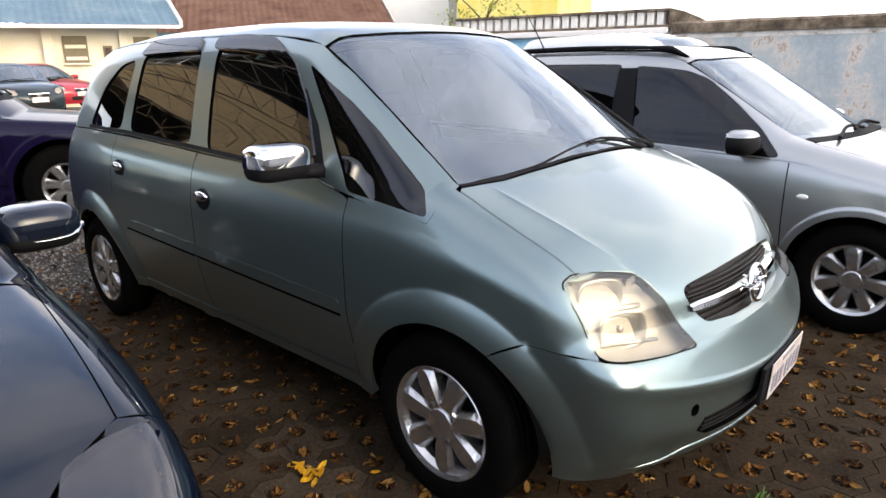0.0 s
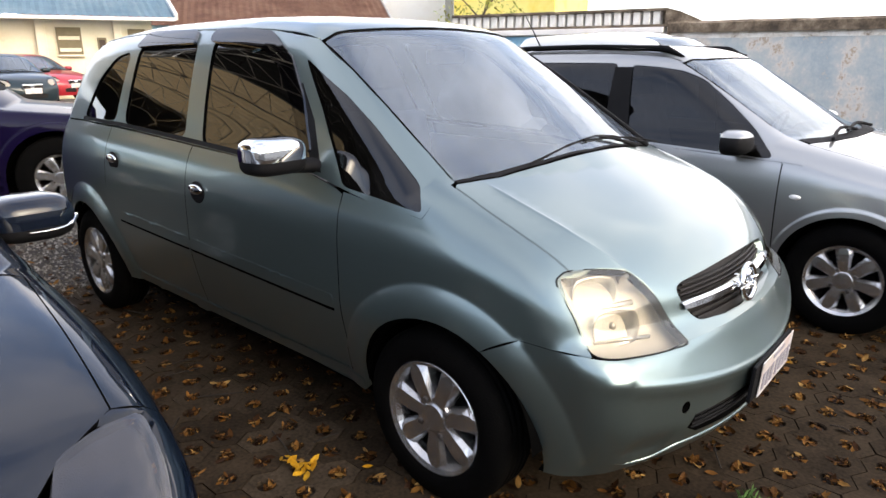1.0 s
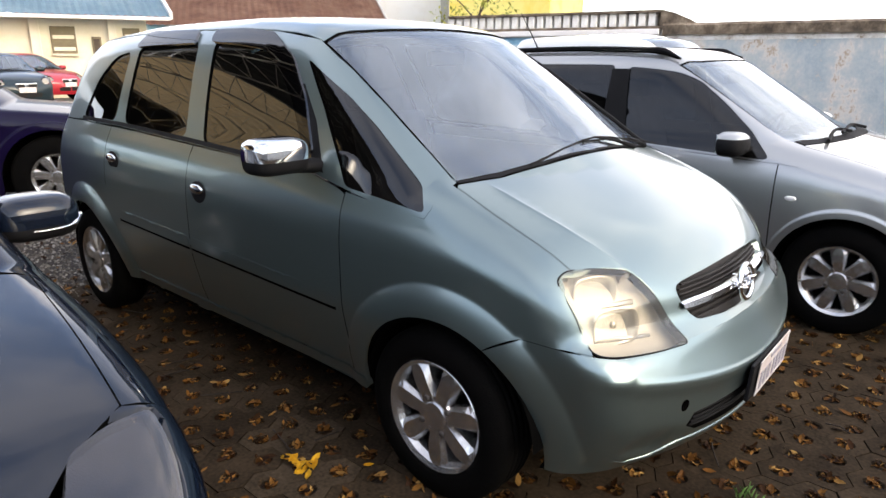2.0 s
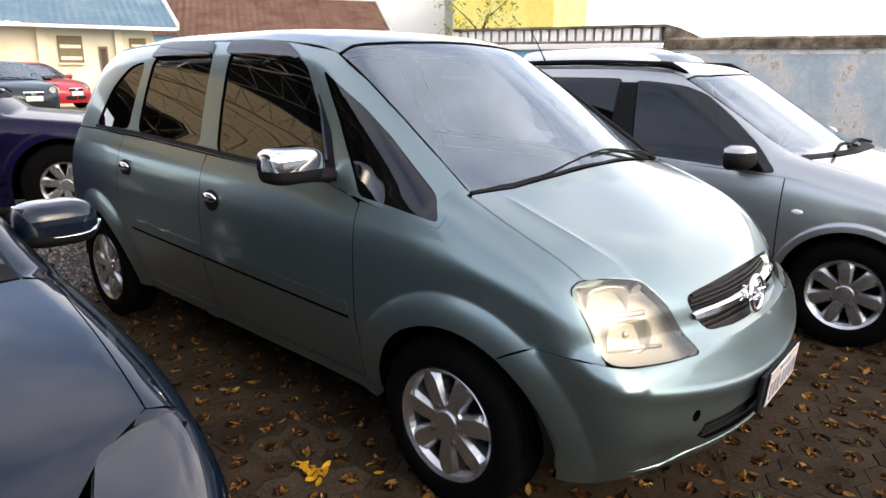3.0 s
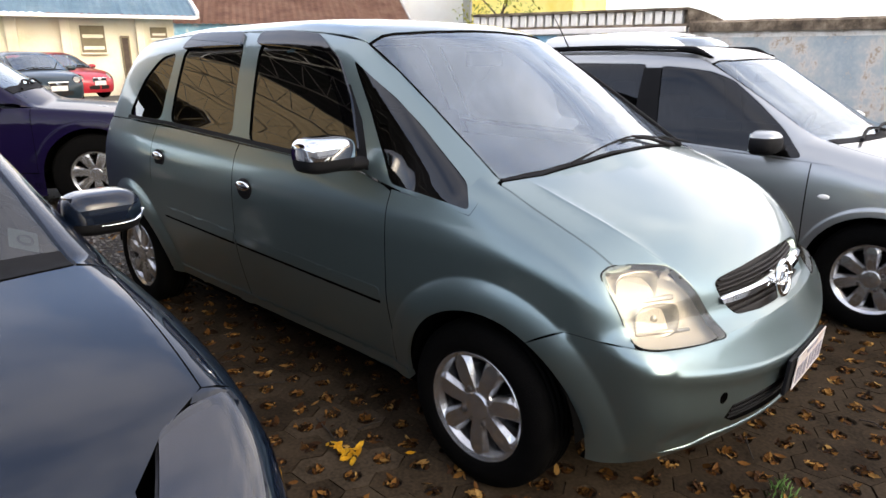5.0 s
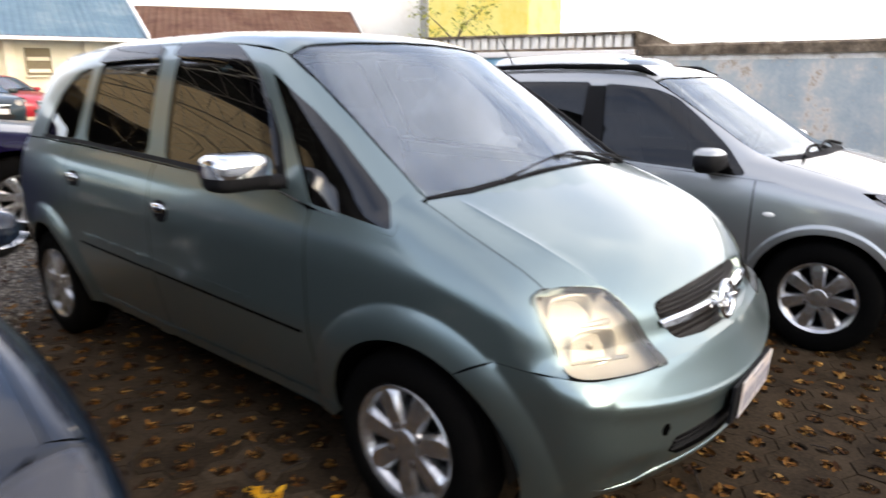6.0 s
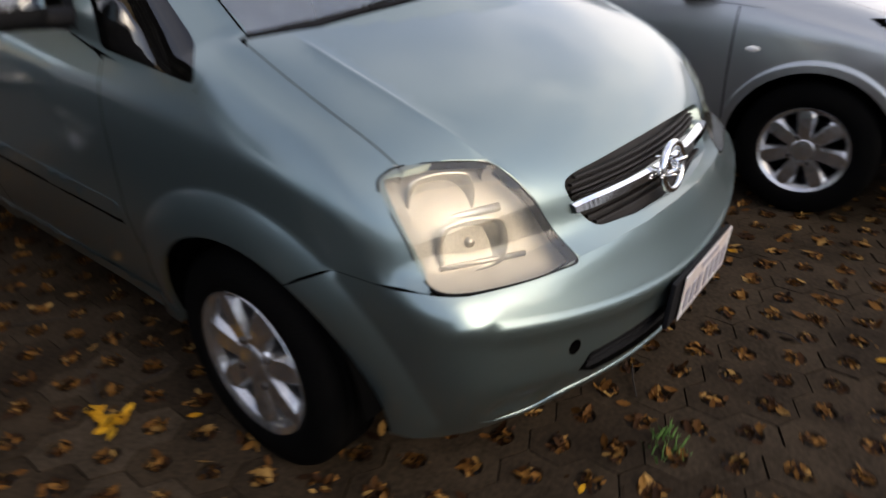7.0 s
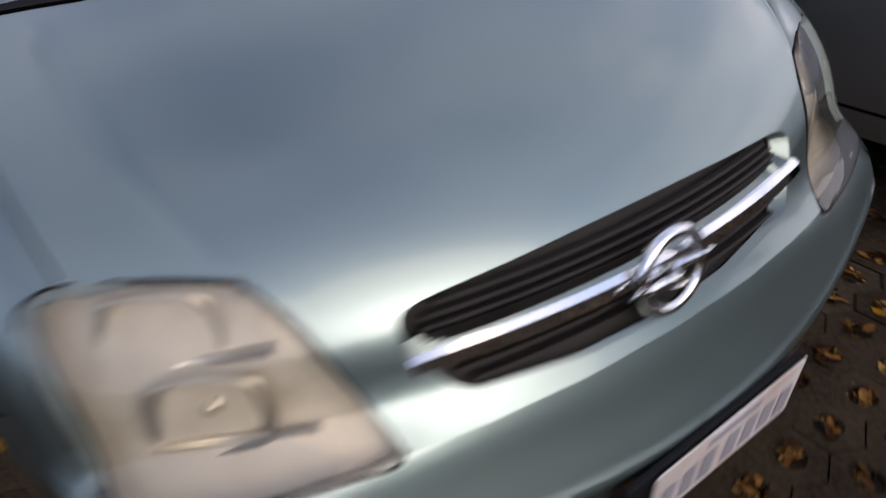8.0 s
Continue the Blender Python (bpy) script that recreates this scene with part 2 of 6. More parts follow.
def car_skin(S):
    """The outer form of a car as a level set, from its profile curves: negative inside. x ahead of the front axle, y left, z up."""
    def f(p):
        x, w, z = p[..., 0], np.abs(p[..., 1]), p[..., 2]
        W = curve(z, *S["width"])
        a, n, c = S["taper"]
        W = W - c * np.clip((x - a) / n, 0, 1) ** 2
        a, n, c = S["tail"]
        W = W - c * np.clip((a - x) / n, 0, 1) ** 2
        for hx in S["arches"]:
            r = np.hypot(x - hx, z - S["arch_z"])
            if "flare_round" in S:
                t = np.clip((S["flare_r"] - 0.004 - r) / 0.106, 0, 1)
                W = W + 0.004 * ease(S["flare_r"], S["flare_r"] - 0.010, r) + S["flare_round"] * (1 - (1 - t) ** 2)
            else:
                W = W + S["flare"] * ease(S["flare_r"], S["flare_r"] - 0.022, r)
        if "shoulder" in S:
            d = z - curve(x, *S["shoulder"])
            over, under = 0.012 * np.logaddexp(0, d / 0.012), 0.012 * np.logaddexp(0, -d / 0.012)
            W = W + (0.005 * np.exp(-under / 0.16) - 0.0125 * (1 - np.exp(-over / 0.035))) * ease(0.44, 0.30, x)
        side = (w - W) / 1.03
        bon = curve(x, *S["bonnet"]) - S["bonnet_crown"] * w**2
        if "crease" in S:
            cx, cw, drop = S["crease"]
            d = w - curve(x, cx, cw)
            bon = bon + 0.0035 * np.exp(-(d / 0.007) ** 2) * ease(0.02, 0.12, x)
            bon = bon - drop * (np.sqrt(d * d + 0.004**2) + d) * ease(-0.05, 0.15, x)
        z0, x0, slope, crown = S["screen"]
        scr = z0 - slope * (x - x0) - crown * w**2
        roof = curve(x, *S["roof"]) - S["roof_crown"] * w**2
        top = np.minimum((z - bon) / 1.07, soft_max((z - scr) / math.hypot(1, slope), z - roof, 0.05))
        zb = z - S.get("bumper_sag", 0.0) * w**2 * ease(0.68, 0.60, z)
        front = (x - (curve(zb, *S["front"]) - S["front_bow"] * w**2)) / 1.1
        if "dent" in S:
            dw, dz, sw, sz, depth = S["dent"]
            front = front + depth * ease(dw - sw, dw - sw * 0.45, w) * ease(dw + sw, dw + sw * 0.30, w) * ease(dz - sz, dz - sz * 0.25, z) * ease(dz + sz, dz - sz * 0.1, z)
        rear = (-x - (curve(z, *S["rear"]) - 0.25 * w**2)) / 1.1
        g = soft_max(side, top, S["k_top"])
        g = soft_max(g, front, S["k_front"])
        return soft_max(g, rear, 0.15)
    return f


def slope_of(f, p):
    e = 0.002
    g = np.stack([f(p + np.eye(3)[i] * e) - f(p - np.eye(3)[i] * e) for i in range(3)], -1)
    return g / np.maximum(np.linalg.norm(g, axis=-1, keepdims=True), 1e-9)


def cast(f, o, d, far=4.0, n=90):
    """Where rays from o along d first enter the skin (nan: nowhere)."""
    o, d = np.broadcast_arrays(np.asarray(o, float), np.asarray(d, float))
    step = far / n
    lo = np.full(len(o), np.nan)
    before = f(o)
    for i in range(n):
        now = f(o + d * (step * (i + 1)))
        hit = np.isnan(lo) & (before > 0) & (now <= 0)
        lo[hit] = i * step
        before = now
    hi = lo + step
    for _ in range(22):
        mid = (lo + hi) / 2
        out = f(o + d * mid[:, None]) > 0
        lo, hi = np.where(out, mid, lo), np.where(out, hi, mid)
    return o + d * hi[:, None]


def spline(pts, closed=True, n=8):
    """A rounded outline through a few corners."""
    P = np.array(pts, float)
    m, out = len(P), []
    for i in range(m if closed else m - 1):
        a, b = P[i], P[(i + 1) % m]
        p = P[(i - 1) % m] if closed or i else 2 * a - b
        q = P[(i + 2) % m] if closed or i < m - 2 else 2 * b - a
        for k in range(n):
            t = k / n
            out.append(0.5 * (2 * a + (b - p) * t + (2 * p - 5 * a + 4 * b - q) * t**2 + (3 * a - p - 3 * b + q) * t**3))
    if not closed:
        out.append(P[-1])
    return np.array(out)


def rounded(pts, r=0.03, n=5):
    """An outline with its corners rounded off."""
    P, out = np.array(pts, float), []
    for i in range(len(P)):
        a, b, c = P[i - 1], P[i], P[(i + 1) % len(P)]
        la, lc = np.linalg.norm(a - b), np.linalg.norm(c - b)
        s, e = b + (a - b) / la * min(r, la * 0.45), b + (c - b) / lc * min(r, lc * 0.45)
        for k in range(n + 1):
            t = k / n
            out.append((1 - t) ** 2 * s + 2 * t * (1 - t) * b + t * t * e)
    return np.array(out)


def arc(cx, cz, r, a0, a1, n=18):
    return [(cx + r * math.cos(radians(a0 + (a1 - a0) * i / n)), cz + r * math.sin(radians(a0 + (a1 - a0) * i / n))) for i in range(n + 1)]


def within(P, loop):
    x, y = P[:, 0], P[:, 1]
    ok = np.zeros(len(P), bool)
    a, b = np.asarray(loop), np.roll(loop, -1, 0)
    for (x0, y0), (x1, y1) in zip(a, b):
        if y0 != y1:
            ok ^= ((y0 > y) != (y1 > y)) & (x < (x1 - x0) * (y - y0) / (y1 - y0) + x0)
    return ok


def clear_of(P, loop, d):
    a, b = np.asarray(loop), np.roll(loop, -1, 0)
    ok = np.ones(len(P), bool)
    for s, e in zip(a, b):
        v = e - s
        t = np.clip(((P - s) @ v) / max(v @ v, 1e-12), 0, 1)
        ok &= np.hypot(*(P - s - t[:, None] * v).T) > d
    return ok


def fill(loops, h, extra=()):
    """Triangles that fill the first loop but for the holes in it, with an even inner grid."""
    fine = []
    for L in loops:
        L, out = np.asarray(L, float), []
        for a, b in zip(L, np.roll(L, -1, 0)):
            k = max(1, int(np.linalg.norm(b - a) / h + 0.5))
            out += [a + (b - a) * i / k for i in range(k)]
        out = np.array(out)
        keep = np.linalg.norm(out - np.roll(out, 1, 0), axis=1) > h * 0.08
        fine.append(out[keep])
    lo, hi = fine[0].min(0), fine[0].max(0)
    gx, gy = np.meshgrid(np.arange(lo[0], hi[0], h), np.arange(lo[1], hi[1], h * 0.866))
    gx = gx + (np.arange(gx.shape[0]) % 2)[:, None] * h / 2
    G = np.c_[gx.ravel(), gy.ravel()]
    G = G[within(G, fine[0])]
    for L in fine[1:]:
        G = G[~within(G, L)]
    for L in fine:
        G = G[clear_of(G, L, 0.45 * h)]
    if len(extra):
        E = np.array(extra, float)
        E = E[within(E, fine[0])]
        for L in fine[1:]:
            E = E[~within(E, L)]
        for L in fine:
            E = E[clear_of(E, L, 0.2 * h)]
        if len(E):
            G = G[(np.hypot(G[:, None, 0] - E[None, :, 0], G[:, None, 1] - E[None, :, 1]) > 0.62 * h).all(1)] if len(G) else G
            G = np.r_[G, E]
    pts, edges = [], []
    for L in fine:
        n = len(pts)
        pts += [tuple(p) for p in L]
        edges += [(n + i, n + (i + 1) % len(L)) for i in range(len(L))]
    pts += [tuple(p) for p in G]
    V, _, F, *_ = delaunay_2d_cdt([Vector(p) for p in pts], edges, [], 0, 1e-6)
    V = np.array([tuple(v) for v in V])
    F = np.array([tuple(t) for t in F if len(t) == 3], int).reshape(-1, 3)
    C = V[F].mean(1)
    ok = within(C, fine[0])
    for L in fine[1:]:
        ok &= ~within(C, L)
    return V, F[ok]


SIDE = ((0, 1, 0), (1, 0, 0), (0, 0, 1))
TOP = ((0, 0, -1), (1, 0, 0), (0, 1, 0))
NOSE = ((-0.75, 0, -0.66), (0, 1, 0), (-0.66, 0, 0.75))
TILT = ((0, 0.72, -0.694), (1, 0, 0), (0, 0.694, 0.72))
LAMP = ((-0.62, 0.52, -0.59), (0.6426, 0.7662, 0), (-0.4518, 0.3789, 0.8080))
BACK = ((1, 0, 0), (0, 1, 0), (0, 0, 1))


def flat(view, pts):
    """Points in space as seen along a view."""
    P = np.array(pts, float)
    return np.c_[P @ np.array(view[1]), P @ np.array(view[2])]


def place(f, view, uv, axis_x=0.1):
    """Points of a flat outline carried onto the skin: along a view, or "round" (arc length at 0.6 m about an upright axis, height)."""
    uv = np.asarray(uv, float)
    if view == "round":
        a = uv[:, 0] / 0.6
        d = np.c_[-np.cos(a), np.sin(a), 0 * a]
        o = np.c_[axis_x - 2 * d[:, 0], -2 * d[:, 1], uv[:, 1]]
        return cast(f, o, d, 2.0, 60)
    d, u, v = (np.array(k, float) for k in view)
    d = d / np.linalg.norm(d)
    back = 6.0 if view is BACK else 2.2
    o = uv[:, :1] * u + uv[:, 1:] * v - d * back
    return cast(f, o, d, 2 * back, 110)


def from_side(f, xz):
    """Points of the right side that are given in side view, in space."""
    return [tuple(p) for p in cast(f, np.array([[x, -1.5, z] for x, z in xz]), np.array([[0, 1.0, 0]]), 2.0) if p[0] == p[0]]


def from_top(f, xy):
    return [tuple(p) for p in cast(f, np.array([[x, y, 2.4] for x, y in xy]), np.array([[0, 0, -1.0]]), 2.4) if p[0] == p[0]]


def wrap(pts, axis_x=0.1):
    """Points in space as (arc length, height) for the view "round"."""
    P = np.array(pts, float)
    return np.c_[0.6 * np.arctan2(-P[:, 1], P[:, 0] - axis_x), P[:, 2]]


def panel(name, f, view, loops, material, parent, label="", h=0.035, lift=0.0, thick=0.014, mirror=False, both=False, edge=0.0015, rim=None, axis_x=0.1, extra=()):
    """A sheet that lies on the skin inside an outline, with real edges. mirror: on the left side instead; both: the two halves in one mesh."""
    V, F = fill(loops, h, extra)
    P = place(f, view, V, axis_x)
    bad = np.isnan(P).any(1)
    F = F[~bad[F].any(1)] if len(F) else F
    if not len(F):
        raise ValueError("empty panel " + name)
    # drop stray scraps
    mark = np.arange(len(V))
    while True:
        low = mark[F].min(1)
        was = mark.copy()
        for c in range(3):
            np.minimum.at(mark, F[:, c], low)
        if (mark == was).all():
            break
    size = np.bincount(mark[F[:, 0]])
    F = F[size[mark[F[:, 0]]] > 0.06 * len(F)]
    used, F = np.unique(F, return_inverse=True)
    P, F = P[used], F.reshape(-1, 3)
    N = slope_of(f, P)
    P = P + N * lift
    # faces outward
    T = np.cross(P[F[:, 1]] - P[F[:, 0]], P[F[:, 2]] - P[F[:, 0]])
    turn = (T * N[F[:, 0]]).sum(1) < 0
    F[turn] = F[turn][:, ::-1]
    count = {}
    for t in F.tolist():
        for a, b in ((t[0], t[1]), (t[1], t[2]), (t[2], t[0])):
            count[(a, b)] = 1
    border = [(a, b) for a, b in count if (b, a) not in count]
    ring = np.unique(np.array(border).ravel())
    P[ring] -= N[ring] * edge
    k = len(P)
    faces = F.tolist()
    slot = [0] * len(faces)
    if thick:
        idx = {v: i for i, v in enumerate(ring.tolist())}
        P = np.r_[P, P[ring] - N[ring] * thick]
        N = np.r_[N, N[ring]]
        for a, b in border:
            faces.append([b, a, k + idx[a], k + idx[b]])
            slot.append(1)
    if mirror or both:
        Q, R = P * (1, -1, 1), N * (1, -1, 1)
        flipped = [t[::-1] for t in faces]
        if mirror:
            P, N, faces = Q, R, flipped
        else:
            n = len(P)
            faces = faces + [[i + n for i in t] for t in flipped]
            slot = slot + slot
            P, N = np.r_[P, Q], np.r_[N, R]
    me = bpy.data.meshes.new(name)
    me.from_pydata(P.tolist(), [], faces)
    me.materials.append(material)
    me.materials.append(rim or GAP)
    me.polygons.foreach_set("material_index", slot)
    me.polygons.foreach_set("use_smooth", [True] * len(faces))
    me.update()
    me.normals_split_custom_set_from_vertices(N.tolist())
    ob = new(name, me)
    ob.parent = parent
    return tagged(ob, label) if label else ob


def wheel(parent, at, right, r, rim_r, width, rim_mat=None, label="", turn=24):
    """A tyre and a spoked rim under an empty; y of the wheel points to the car's middle."""
    ob = new("wheel")
    ob.parent = parent
    ob.matrix_basis = pose(*at) @ (Matrix() if right else pose(0, 0, 0, 0, 0, 180))
    if label:
        tagged(ob, label)
    rim_mat = rim_mat or ALLOY
    w = width
    bm = bmesh.new()
    lathe(bm, [(rim_r - 0.005, 0.03), (rim_r + 0.004, 0.004), (rim_r + 0.018, -0.004), (rim_r + 0.045, -0.006), (rim_r + 0.06, -0.003), (r - 0.028, 0.002), (r - 0.010, 0.012), (r - 0.003, 0.024), (r, 0.04)]
          + [p for k in range(4) for p in ((r, 0.04 + (w - 0.08) * (k + 0.25) / 4), (r - 0.007, 0.04 + (w - 0.08) * (k + 0.3) / 4), (r - 0.007, 0.04 + (w - 0.08) * (k + 0.45) / 4), (r, 0.04 + (w - 0.08) * (k + 0.5) / 4))]
          + [(r, w - 0.04), (r - 0.02, w - 0.01), (rim_r, w)], 56)
    part("tyre", bm, TYRE, ob, smooth=True)
    bm = bmesh.new()
    lathe(bm, [(rim_r - 0.03, 0.14), (rim_r - 0.026, 0.03), (rim_r - 0.013, 0.012), (rim_r + 0.001, 0.002), (rim_r + 0.004, 0.006), (rim_r, 0.016)], 56)
    n = 7
    for i in range(n):
        m = pose(0, 0, 0, 0, 360 / n * i + turn, 0)
        # a broad flat spoke with chamfered flanks that run to an arrow at the rim
        a, b = rim_r * 0.20, rim_r * 0.975
        rows = []
        for t, hw, face in ((0, 0.130, 0.80), (0.12, 0.150, 0.74), (0.45, 0.190, 0.72), (0.72, 0.215, 0.66), (0.86, 0.225, 0.52), (0.95, 0.23, 0.26), (1.0, 0.25, 0.08)):
            rad, y = a + (b - a) * t, 0.016 - 0.006 * math.sin(math.pi * t) - 0.004 * t
            hw *= rim_r
            rows.append([bm.verts.new(m @ Vector((sx * hw, yy, rad))) for sx, yy in ((-1.0, y + 0.055), (-1.0, y + 0.017), (-face, y), (face, y), (1.0, y + 0.017), (1.0, y + 0.055))])
        for p, q in zip(rows[:-1], rows[1:]):
            for k in range(5):
                bm.faces.new((p[k], q[k], q[k + 1], p[k + 1]))
    bmesh.ops.recalc_face_normals(bm, faces=bm.faces)
    rim = part("rim", bm, rim_mat, ob)
    bm = bmesh.new()
    lathe(bm, [(rim_r * 0.40, 0.06), (rim_r * 0.385, 0.022), (rim_r * 0.365, 0.0145), (rim_r * 0.295, 0.014), (rim_r * 0.285, 0.024), (rim_r * 0.270, 0.024), (rim_r * 0.26, 0.012), (rim_r * 0.235, 0.008), (rim_r * 0.1, 0.006), (0.001, 0.006)], 40)
    part("hub_cap", bm, rim_mat, ob)
    for i in range(4):
        a = math.radians(90 * i + 30)
        bm = bmesh.new()
        lathe(bm, [(0.010, 0.04), (0.010, 0.010), (0.007, 0.006), (0.001, 0.006)], 10, pose(rim_r * 0.33 * math.cos(a), 0, rim_r * 0.33 * math.sin(a)))
        part("wheel_bolt", bm, STEEL, ob)
    bm = bmesh.new()
    lathe(bm, [(0.02, 0.055), (rim_r * 0.72, 0.055), (rim_r * 0.72, 0.075), (0.02, 0.075)], 40)
    lathe(bm, [(rim_r - 0.015, 0.12), (0.01, 0.13)], 24)
    part("brake_disc", bm, GAP, ob)
    return ob


# ---------------------------------------------------------------- the grey-green minivan
def mirror_prop(parent, name, c, size, shell, cap, right=True, label="", arm_to=None, split=-0.28, square=(0.55, 0.62)):
    """A door mirror: a rounded shell, a cap on its upper half, the glass behind and a foot on the door."""
    s = -1 if right else 1
    bm = bmesh.new()
    bmesh.ops.create_uvsphere(bm, u_segments=28, v_segments=18, radius=1)
    for v in bm.verts:
        x, y, z = v.co
        sq = lambda t, p: math.copysign(abs(t) ** p, t)
        v.co = Vector((sq(x, 0.75) * size[0] if x > 0 else max(sq(x, 0.45), -0.55) * size[0], sq(y, square[0]) * size[1], sq(z, square[1]) * size[2]))
    low = bm.copy()
    geom = bm.verts[:] + bm.edges[:] + bm.faces[:]
    bmesh.ops.bisect_plane(bm, geom=geom, plane_co=(0, 0, size[2] * split), plane_no=(0, 0, 1), clear_inner=True)
    for v in bm.verts:
        v.co *= 1.02
    geom = low.verts[:] + low.edges[:] + low.faces[:]
    bmesh.ops.bisect_plane(low, geom=geom, plane_co=(0, 0, size[2] * (split + 0.02)), plane_no=(0, 0, 1), clear_outer=True)
    tube(low, [Vector((-0.2 * size[0], -s * size[1] * 0.3, -size[2] * 0.72)), Vector(arm_to) - Vector(c)], [0.036, 0.050], 10, flat=0.55)
    ob = part(name, low, shell, parent, label, smooth=True)
    ob.location = c
    k = part("mirror_cap", bm, cap, ob, "chrome mirror cap" if cap == CHROME else "", smooth=True)
    bm = bmesh.new()
    box(bm, (-size[0] * 0.56, 0, 0.004), (0.006, size[1] * 1.7, size[2] * 1.5), 0.002)
    part("mirror_glass", bm, CHROME, ob)
    return ob


def handle(parent, f, x, z, right=True):
    """A pull handle: a dark bowl with a chrome grip across it."""
    p = cast(f, np.array([[x, -1.5, z]]), np.array([[0, 1, 0]]), 2)[0]
    if not right:
        p = p * (1, -1, 1)
    s = -1 if right else 1
    bm = bmesh.new()
    rings = lathe(bm, [(0.052, -0.001), (0.050, 0.004), (0.040, 0.0045), (0.001, 0.003)], 28)
    for v in bm.verts:
        v.co = Vector((v.co.x * 1.15, s * v.co.y, v.co.z * 0.92))
    bmesh.ops.recalc_face_normals(bm, faces=bm.faces)
    ob = part("door_handle", bm, PLASTIC, parent, "chrome door handle in a dark bowl", smooth=True)
    ob.location = p
    bm = bmesh.new()
    bmesh.ops.create_uvsphere(bm, u_segments=20, v_segments=12, radius=1, matrix=Matrix.Translation((0, s * 0.010, 0.014)) @ Matrix.Diagonal((0.055, 0.014, 0.022, 1)))
    part("grip", bm, CHROME, ob, smooth=True)
    return ob


def seat(parent, x, y, wide, name="front_seat", back=0.62):
    for nm, c, s, tilt in (("seat_cushion", (x, y, 0.50), (0.50, wide, 0.17), -6), ("seat_back", (x - 0.30, y, 0.82), (0.14, wide, back), 14)):
        bm = bmesh.new()
        box(bm, (0, 0, 0), s, 0.05, seg=3)
        ob = part(nm, bm, CLOTH, parent, smooth=True)
        ob.matrix_basis = pose(*c, 0, -tilt, 0)
    heads = [y] if wide < 0.8 else [y - 0.4, y + 0.4]
    for hy in heads:
        bm = bmesh.new()
        box(bm, (0, 0, 0), (0.09, 0.24, 0.16), 0.04, seg=3)
        tube(bm, [(0, -0.05, -0.14), (0, -0.05, -0.05)], 0.007, 6)
        tube(bm, [(0, 0.05, -0.14), (0, 0.05, -0.05)], 0.007, 6)
        ob = part("headrest", bm, CLOTH, parent, smooth=True)
        ob.location = (x - 0.40, hy, 0.86 + back / 2)


def cabin(car, x_dash, x_front, x_rear, half, floor, wheel_y, roof_f, roof_line, x_top):
    """Dashboard, steering wheel, seats, floor and headlining: what shows through the windows."""
    bm = bmesh.new()
    prof = [(x_dash + 0.06, 0.90), (x_dash + 0.02, 0.945), (x_dash - 0.10, 0.975), (x_dash - 0.20, 0.95), (x_dash - 0.24, 0.86), (x_dash - 0.16, 0.70), (x_dash - 0.10, 0.45)]
    n = 14
    rows = [[bm.verts.new((px + 0.06 * (1 - (2 * j / n - 1) ** 2), (half - (0.12 if i < 2 else 0.04)) * (2 * j / n - 1), pz + (0.025 * math.exp(-((half * (2 * j / n - 1) - wheel_y) / 0.16) ** 2) if 0 < i < 5 else 0))) for j in range(n + 1)] for i, (px, pz) in enumerate(prof)]
    for p, q in zip(rows[:-1], rows[1:]):
        for j in range(n):
            bm.faces.new((p[j], p[j + 1], q[j + 1], q[j]))
    part("dashboard", bm, TRIM, car, "dark grey plastic dashboard", smooth=True)
    bm = bmesh.new()
    m = pose(x_dash - 0.33, wheel_y, 0.88, 0, -62, 0)
    pts = [m @ Vector((0.185 * math.cos(a), 0.185 * math.sin(a), 0)) for a in np.linspace(0, 2 * math.pi, 36, endpoint=False)]
    tube(bm, pts, 0.014, 8, closed=True)
    for a in (90, 210, 330):
        tube(bm, [m @ Vector((0, 0, -0.01)), m @ Vector((0.18 * math.cos(radians(a)), 0.18 * math.sin(radians(a)), 0))], [0.028, 0.016], 8, flat=0.6)
    bmesh.ops.create_uvsphere(bm, u_segments=16, v_segments=8, radius=1, matrix=m @ Matrix.Diagonal((0.065, 0.065, 0.025, 1)))
    part("steering_wheel", bm, TRIM, car, "three-spoke steering wheel", smooth=True)
    for y in (-half * 0.55, half * 0.55):
        seat(car, x_front, y, 0.48)
    seat(car, x_rear, 0, half * 1.75, back=0.56)
    boxpart("floor_pan", ((x_dash + x_rear) / 2 - 0.2, 0, floor), (x_dash - x_rear + 0.6, half * 1.7, 0.05), GAP, car)
    top = from_top(roof_f, [(x_top, 0)])[0]
    boxpart("rear_view_mirror", (x_top - 0.03, 0, top[2] - 0.10), (0.03, 0.22, 0.06), PLASTIC, car, 0.012)
    panel("headlining", roof_f, TOP, [roof_line], HEADLINING, car, h=0.12, lift=-0.035, thick=0)


def under_liner(car, x, r, half, w=0.30, z=0.295):
    """The dark bowls above the wheels."""
    for s in (-1, 1):
        bm = bmesh.new()
        rows = [[bm.verts.new((x + r * math.cos(a), s * (half - d), z + r * math.sin(a))) for a in np.linspace(0.06, math.pi - 0.06, 22)] for d in (0.0, w)]
        for j in range(21):
            bm.faces.new((rows[0][j], rows[0][j + 1], rows[1][j + 1], rows[1][j]))
        bm.faces.new(rows[1])
        part("wheel_liner", bm, GAP, car, smooth=False)


def flare_rings(cx, cz, r):
    return [q for k in (0.002, -0.011, -0.024, -0.034) for q in arc(cx, cz, r + k, -30, 210, 150)]


